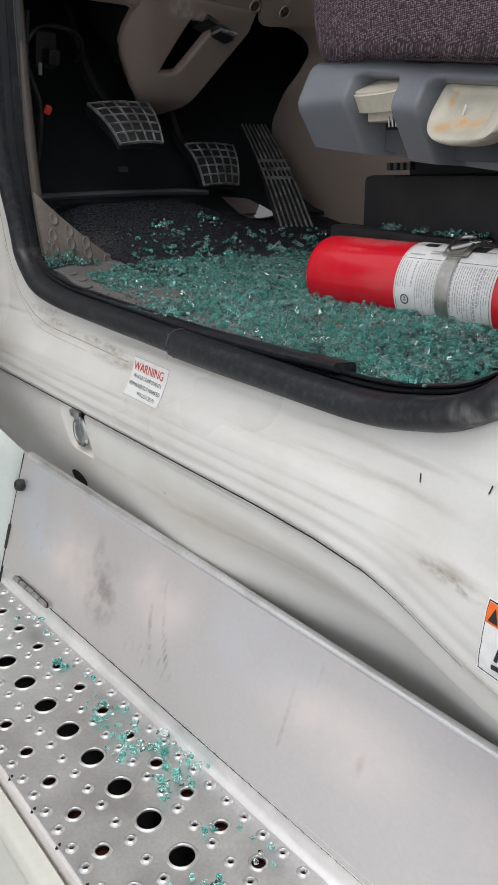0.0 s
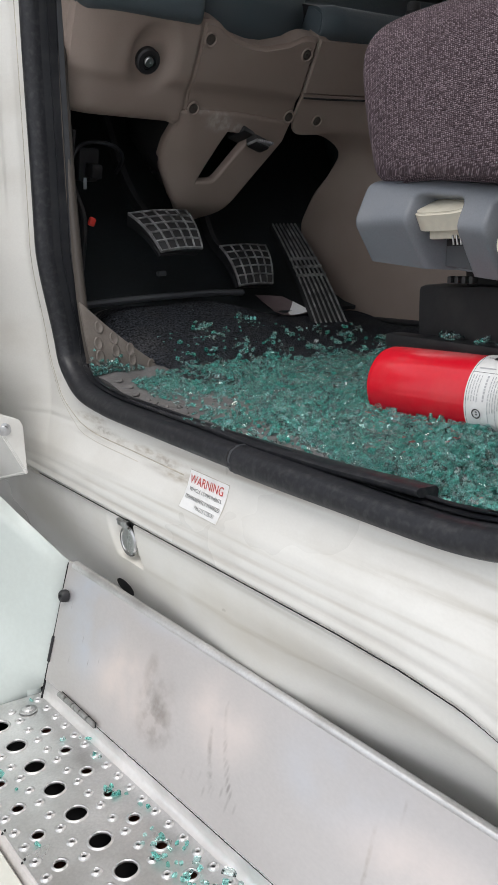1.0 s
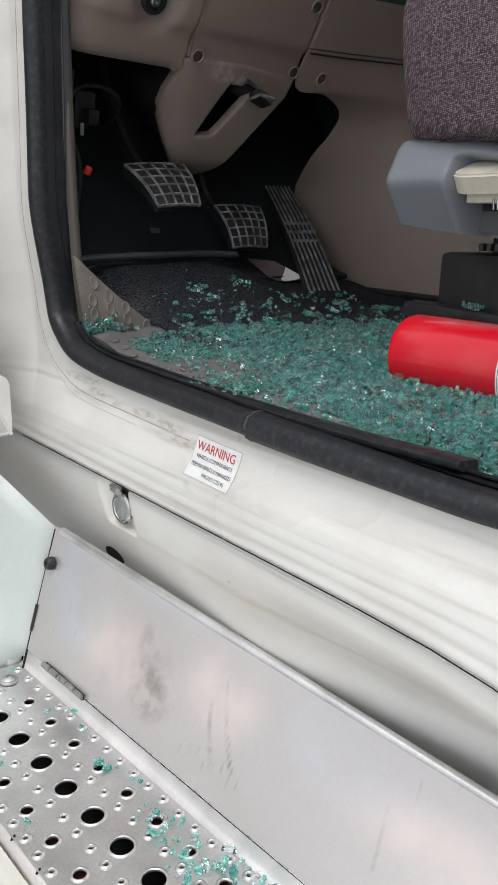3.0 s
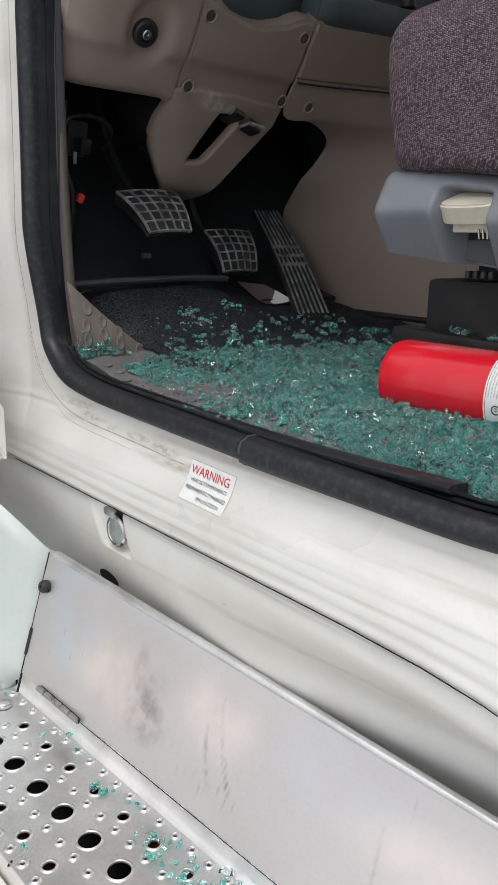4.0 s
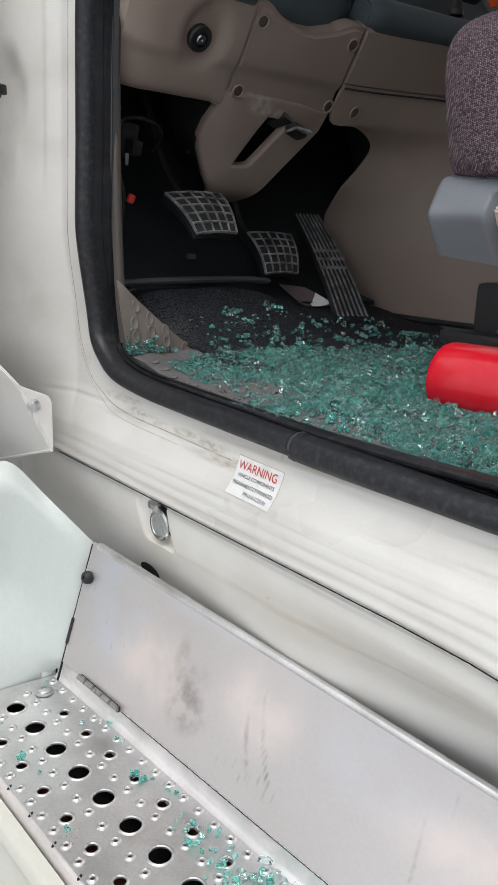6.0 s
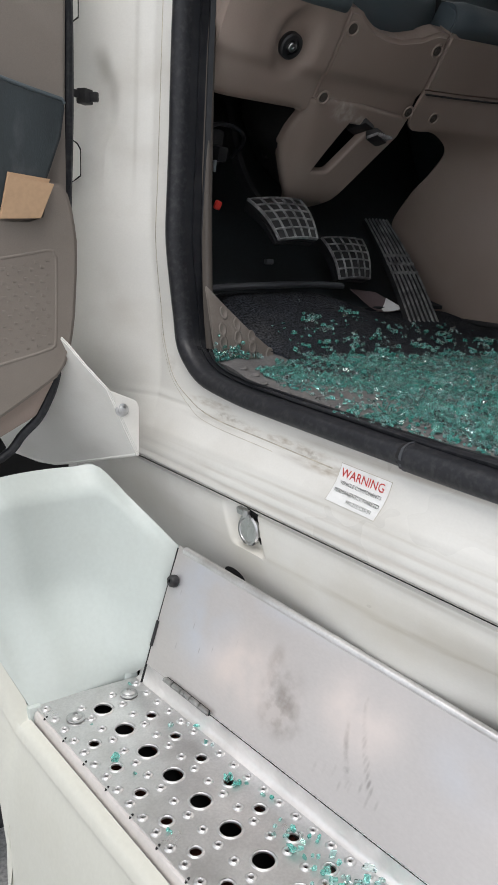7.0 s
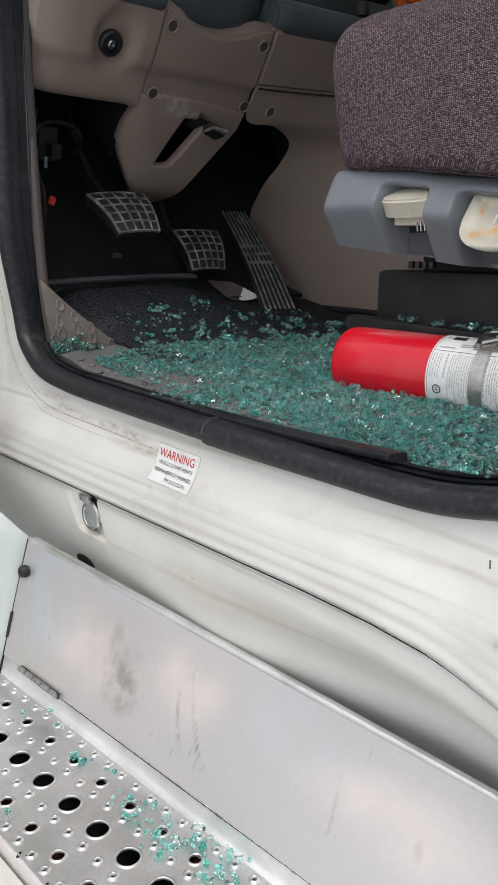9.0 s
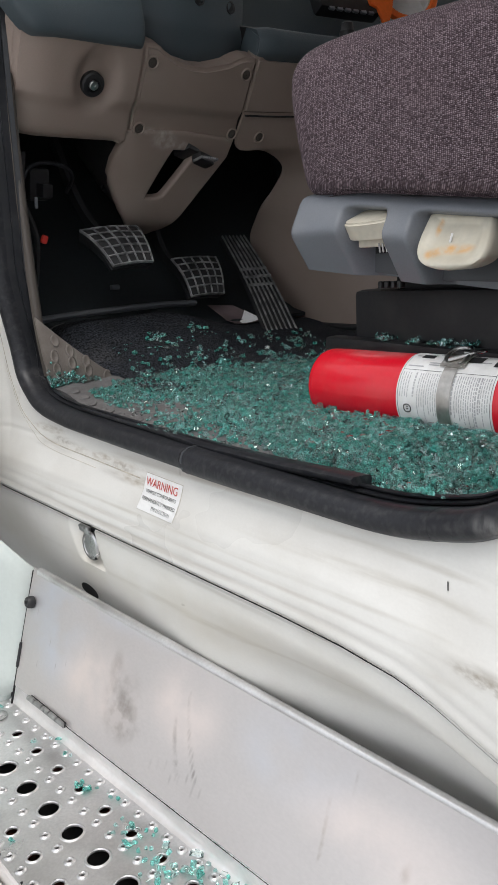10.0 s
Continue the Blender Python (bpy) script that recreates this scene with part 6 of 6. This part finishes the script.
def on_sill(cy, cz, tilt):
    c, s = math.cos(radians(tilt)), math.sin(radians(tilt))

    def put(u, v, w):
        y, z = cy - (u * c - v * s), cz + u * s + v * c
        return skin(y, z, 0.0006 + w)
    return put


def ps(u, v, w):
    """The sticker leans: its foot is set forward, its edges curl in the middle."""
    return skin(1.0397 - u + 4.3 * (0.03 - v) ** 2, 1.288 + v + 0.03 * -u, 0.0008 + w)


def pt(u, v, w):
    return skin(1.0415 - u + 3.4 * (0.03 - v) ** 2, 1.288 + v + 0.03 * -u, 0.0008 + w)


part("border", b_sheet(lambda u, v: ps((u - 0.5) * 0.1066, (v - 0.5) * 0.0616, -0.0003), 16, 14), M_GRIME, st)
part("backing", b_sheet(lambda u, v: ps((u - 0.5) * 0.105, (v - 0.5) * 0.060, 0.0), 16, 14), M_WHITE, st)
part("heading", b_text("WARNING", 0.0188, lambda u, v, w: pt(u, v + 0.0115, w + 0.0006)), M_REDINK, st, "red capitals", 0)
for tx, dv, sz, du in (("VEHICLE COMPONENTS", 0.0005, 0.0080, 0.002), ("PERMANENTLY MARKED", -0.0125, 0.0086, 0.001), ("FM-215 CSS-91", -0.0240, 0.0086, 0.014)):
    part("line", b_text(tx, sz, lambda u, v, w, dv=dv, du=du: pt(u + du, v + dv, w + 0.0006)), M_INK, st, "small black capitals", 0)

s2 = thing("slip_warning_sticker", (0.53, 0.33, 1.2), "white slip warning sticker with an orange heading", "sticker")
p2 = on_sill(0.333, 1.200, 0.0)
part("backing", b_sheet(lambda u, v: p2((u - 0.5) * 0.094, (v - 0.5) * 0.070, 0.0), 16, 14), M_WHITE, s2)
part("border", b_sheet(lambda u, v: p2((u - 0.5) * 0.091, (v - 0.5) * 0.067, 0.0004), 16, 14), M_INK, s2)
part("field", b_sheet(lambda u, v: p2((u - 0.5) * 0.0885, (v - 0.5) * 0.0645, 0.0008), 16, 14), M_WHITE, s2)
part("heading_band", b_sheet(lambda u, v: p2((u - 0.5) * 0.0885, 0.0135 + v * 0.0185, 0.0012), 16, 6), M_ORANGE, s2)
part("heading", b_text("WARNING", 0.0150, lambda u, v, w: p2(u + 0.007, v + 0.0175, w + 0.0018)), M_INK, s2, "black capitals", 0)
tri = [(-0.041, 0.016), (-0.030, 0.016), (-0.0355, 0.029)]
part("triangle", b_plate(tri, 0.0003, lambda u, v, w: p2(u, v, w + 0.0018)), M_INK, s2)
for u0, v0, u1, v1, hw in ((-0.0095, 0.009, -0.0120, -0.007, 0.0017), (-0.015, -0.009, -0.001, -0.018, 0.0042), (-0.012, -0.009, -0.0225, -0.002, 0.0018), (-0.0225, -0.0015, -0.0255, -0.016, 0.0018), (-0.029, -0.0225, -0.007, -0.0195, 0.0022), (-0.001, -0.0165, 0.018, -0.0245, 0.0020), (-0.0015, -0.0085, 0.0035, -0.0085, 0.0027)):
    d = Vector((u1 - u0, v1 - v0)).normalized() * hw
    part("pictogram_bar", b_plate([(u0 - d.y, v0 + d.x), (u0 + d.y, v0 - d.x), (u1 + d.y, v1 - d.x), (u1 - d.y, v1 + d.x)], 0.0003, lambda u, v, w: p2(u, v, w + 0.0018)), M_INK, s2)
part("side_block", b_sheet(lambda u, v: p2(0.034 + u * 0.010, -0.032 + v * 0.045, 0.0014), 2, 6), M_INK, s2)

# chipped paint nicks
for y, z, a in ((0.494, 1.304, 8), (0.405, 1.323, -12)):
    nick = part("paint_chip", b_sheet(lambda u, v: skin(y + (u - 0.5) * 0.0017 + (v - 0.5) * 0.012 * math.sin(radians(a)), z + (v - 0.5) * 0.009, 0.0008), 2, 4), M_INK)
    tagged(nick, "dark paint chip on the white sill", "paint chip", "paint chips")

# ---- tape roll and orange object on the dash ----
tape = thing("tape_roll", (1.65, 1.40, 2.20), "roll of packing tape with an orange hub on the dash", "tape")
TM = pose(1.803, 1.549, 2.296, 68, 0, -34)
M_TAPE = mat("clear_tape_roll", (0.62, 0.66, 0.64), 0.25, var=0.06, scale=20, grain=0.04, bump=0.03)
part("tape_body", b_lathe([(0.055, 0.0), (0.074, 0.0), (0.0755, 0.004), (0.0755, 0.052), (0.074, 0.055), (0.058, 0.055), (0.058, 0.002)], TM, 48), M_TAPE, tape, "clear tape wound thick")
part("core", b_lathe([(0.0575, 0.001), (0.0575, 0.058), (0.0555, 0.058), (0.0555, 0.004)], TM, 48), M_WHITE, tape, "pale cardboard core")
ring_ = [(0.0790, 0.050), (0.0795, 0.058), (0.077, 0.064), (0.066, 0.066), (0.060, 0.062), (0.060, 0.057)]
bm = bmesh.new()
rr = [[bm.verts.new((r * math.cos(a), r * math.sin(a), h)) for a in (2 * math.pi * i / 48 for i in range(48))] for r, h in ring_]
for a, b in zip(rr, rr[1:] + rr[:1]):
    for i in range(48):
        bm.faces.new((a[i], a[(i + 1) % 48], b[(i + 1) % 48], b[i]))
bm.transform(TM)
part("hub_ring", bm, M_ORANGE, tape, "orange plastic ring")
part("core_mark", b_box((0.040, 0.0012, 0.024), 0.0005, TM @ pose(0.020, 0.050, 0.034, 0, 0, -22)), M_INK, tape)
part("dispenser", b_plate([(-0.004, 0.0), (0.010, 0.002), (0.022, 0.030), (0.034, 0.10), (0.030, 0.14), (-0.050, 0.14), (-0.052, 0.09), (-0.040, 0.048), (-0.020, 0.040)], 0.008, lambda u, v, w: pose(1.650, 1.485, 2.224, 84, 0, -20) @ Vector((u, v, w)), 0.002), M_ORANGE, tape, "orange dispenser blade guard")

# ---- broken glass ----
rg = random.Random(11)


def shard_shapes(n):
    """Small dice of safety glass: uneven prisms about 1 wide and 0.5 thick."""
    out = []
    for _ in range(n):
        k = rg.choice((4, 4, 5, 5, 6))
        a0 = rg.uniform(0, 6.28)
        st_ = rg.choice((0.9, 1.0, 1.2, 1.5, 2.2))
        pts = []
        for i in range(k):
            a = a0 + 2 * math.pi * (i + rg.uniform(-0.28, 0.28)) / k
            r = rg.uniform(0.38, 0.60)
            pts.append((r * math.cos(a) * st_, r * math.sin(a)))
        th = rg.uniform(0.45, 0.75)
        vs = [(x, y, -th / 2) for x, y in pts] + [(x * rg.uniform(0.86, 1.02), y * rg.uniform(0.86, 1.02), th / 2) for x, y in pts]
        fs = [tuple(range(k))[::-1], tuple(range(k, 2 * k))] + [(i, (i + 1) % k, k + (i + 1) % k, k + i) for i in range(k)]
        out.append((np.array(vs), fs))
    return out


SHAPES = shard_shapes(40)


def glass_heap(name, places, label):
    verts, faces, base = [], [], 0
    for p, size, flat in places:
        vs, fs = SHAPES[rg.randrange(len(SHAPES))]
        tilt = rg.gauss(0, 12 if flat else 42)
        m = np.array(Euler((radians(tilt), radians(rg.gauss(0, 12 if flat else 42)), rg.uniform(0, 6.28))).to_matrix())
        w = (vs * size) @ m.T
        lift = p[2] - (w[:, 2].min() if flat else 0)
        verts.extend((w + np.array((p[0], p[1], lift))).tolist())
        faces.extend([tuple(base + i for i in f) for f in fs])
        base += len(vs)
    ob = raw(name, verts, faces, M_GLASS, None, "", 0)
    return tagged(ob, label, "broken glass", kind="stuff")


def heap(x, y):
    """How much glass lies at a spot of the floor, 0 to 1."""
    d = sm(1.47, 1.12, y + 0.38 * max(0, x - 0.85))
    d *= sm(0.36, 0.44, y)
    d *= 1 - 0.6 * sm(1.00, 1.32, x)
    d = max(d, 0.9 * sm(0.675, 0.71, x) * sm(0.83, 0.77, x) * sm(1.46, 1.38, y) * sm(0.9, 1.1, y))
    # trodden rubber left bare beside the sill
    d *= 1 - math.exp(-(((x - 0.692 - 0.08 * (1.18 - y)) / 0.060) ** 4 + ((y - 1.205) / 0.165) ** 4))
    rim = lerp([(0.60, 0.636), (0.75, 0.650), (0.815, 0.655), (0.876, 0.664), (0.96, 0.688), (1.05, 0.70)], y)
    d *= 1 - 0.93 * sm(rim + 0.010, rim - 0.010, x) * sm(1.10, 1.02, y)
    d *= 0.85 + 0.5 * noise.noise(Vector((x * 11, y * 11, 3)))
    return max(0.0, min(1.0, d))


def in_seat(x, y):
    return x > 0.905 and y < 0.89


places = []
for _ in range(130000):
    x, y = rg.uniform(0.636, 1.45), rg.uniform(0.38, 1.62)
    if in_seat(x, y) or (x < 0.64 + 0.03 * sm(1.0, 1.4, y)) or (x < 0.66 and y > 1.40):
        continue
    if x > 1.0 and y < 0.95:
        continue
    h = heap(x, y)
    if rg.random() > h * 1.15:
        continue
    z = floor_z(x, y) + (0.006 if x > 0.80 and y > 0.95 else 0.0)
    edge = sm(0.636, 0.68, x)
    pile = 0.002 + h * 0.019 * rg.random() ** 1.3 * (0.35 + 0.65 * edge) * sm(1.35, 0.95, y)
    cyl = Vector((x - EX.x - 0.055 * (EX.y - y), z + pile - EX.z))
    if y < 0.905 and cyl.length < ER + 0.003:
        continue
    places.append(((x, y, z + pile), rg.triangular(0.0035, 0.0115, 0.0062), rg.random() < 0.30))
for _ in range(230):
    x, y = 0.668 + abs(rg.gauss(0, 0.045)), rg.uniform(0.98, 1.44)
    places.append(((x, y, floor_z(x, y) + 0.002), rg.uniform(0.003, 0.008), True))
# added sheet under the heap: light scattered in the glass, put into pale green
def bed(u, v):
    x, y = 0.636 + 0.70 * u, 0.40 + 1.10 * v
    return Vector((x, y, floor_z(x, y) + (0.0075 if x > 0.80 and y > 0.95 else 0.0015) + 0.002 * noise.noise(Vector((x * 60, y * 60, 1)))))


def bed_here(u, v):
    x, y = 0.636 + 0.70 * u, 0.40 + 1.10 * v
    return heap(x, y) + 0.35 * noise.noise(Vector((x * 70, y * 70, 7))) > 0.62 and not in_seat(x, y)


bed_ob = part("glass_scatter_sheet", b_sheet(bed, 140, 220, 0.0, bed_here), M_SCATTER)
tagged(bed_ob, "pale green sheet added under the crumbs for light scattered in the glass", "broken glass", kind="stuff")
# scattered groups on the mat and corner trim
for _ in range(135):
    cx, cy = rg.uniform(0.72, 1.40), rg.uniform(1.08, 1.58)
    a = rg.uniform(0, 3.14)
    for _k in range(rg.randrange(2, 11)):
        r = rg.gauss(0, 0.018)
        x, y = cx + r * math.cos(a) + rg.gauss(0, 0.006), cy + r * math.sin(a) + rg.gauss(0, 0.006)
        if x < 0.77 and y > 1.40:
            continue
        places.append(((x, y, floor_z(x, y) + (0.009 if x > 0.78 else 0.001)), rg.uniform(0.003, 0.011), True))
for _ in range(420):
    x, y = rg.uniform(0.80, 1.40), rg.uniform(1.05, 1.56)
    places.append(((x, y, floor_z(x, y) + 0.009), rg.uniform(0.0025, 0.006), True))
for _ in range(105):
    u, v = 1 - abs(rg.gauss(0, 0.16)), min(1.0, max(0.1, rg.gauss(0.72, 0.2)))
    u = max(0.3, u)
    p = corner(u, v)
    places.append(((p.x - 0.003, p.y - 0.003, p.z + 0.003), rg.uniform(0.004, 0.008), False))
for _ in range(45):
    y = rg.choice((1.12, 1.135, 1.06, 1.42, 0.58, 0.56, 0.54)) + rg.gauss(0, 0.012)
    places.append(((0.620 + rg.gauss(0, 0.003), y, 1.386), rg.uniform(0.004, 0.008), True))
glass_heap("broken_glass", places, "heap of shattered green tempered glass over the floor")

# glass on the seat rail and cushion
rail_spots = [((0.905 + rg.gauss(0, 0.012), y + rg.gauss(0, 0.01), 1.489 + 0.035 * (y - 0.485) + rg.uniform(0.011, 0.018)), rg.uniform(0.006, 0.011), False) for y in (0.85, 0.79, 0.74, 0.70, 0.62, 0.60, 0.57, 0.50, 0.46) for _ in range(14)]
glass_heap("glass_on_rail", rail_spots, "green glass crumbs along the seat rail")
cush = [((0.972 + rg.gauss(0, 0.014), 0.715 + rg.gauss(0, 0.016), 1.946 + rg.uniform(0, 0.014)), rg.uniform(0.007, 0.013), True) for _ in range(40)] + [((rg.uniform(0.86, 1.05), rg.uniform(0.45, 0.76), 1.944), rg.uniform(0.004, 0.008), True) for _ in range(40)]
glass_heap("glass_on_seat", cush, "green glass crumbs on the seat cushion")

# glass on the step
tread_spots = []
for x, y, n, s in ((0.4197, 1.3233, 5, 0.007), (0.4519, 1.303, 3, 0.007), (0.4431, 1.2412, 4, 0.006), (0.4165, 1.1468, 14, 0.007), (0.4236, 1.1262, 4, 0.006), (0.442, 1.0803, 3, 0.006), (0.3023, 1.2438, 3, 0.005), (0.2844, 1.1064, 2, 0.005),
                   (0.4064, 1.0167, 5, 0.007), (0.4132, 0.9967, 14, 0.007), (0.441, 0.970, 4, 0.007), (0.4081, 0.9568, 2, 0.005), (0.4143, 0.9253, 18, 0.008), (0.3788, 0.8969, 9, 0.007), (0.4056, 0.8901, 6, 0.008), (0.4332, 0.8543, 26, 0.008), (0.43, 0.80, 30, 0.008), (0.40, 0.79, 16, 0.007),
                   (0.40, 0.70, 10, 0.007), (0.35, 0.62, 26, 0.007), (0.44, 0.66, 5, 0.006), (0.425, 0.62, 8, 0.007), (0.3232, 1.4064, 1, 0.005), (0.44, 1.478, 2, 0.006)):
    for _ in range(int(n * 0.55 + 0.9)):
        q = S(x + rg.gauss(0, 0.006 + 0.0004 * n), y + rg.gauss(0, 0.006 + 0.0004 * n), TZ + rg.uniform(-0.002, 0.002 + 0.0002 * n))
        tread_spots.append((tuple(q), s * rg.uniform(0.7, 1.5), rg.random() < 0.7))
tread_spots.append((tuple(S(0.2925, 1.290, TZ + 0.002)), 0.017, True))
glass_heap("glass_on_step", tread_spots, "green glass crumbs scattered on the tread plate")
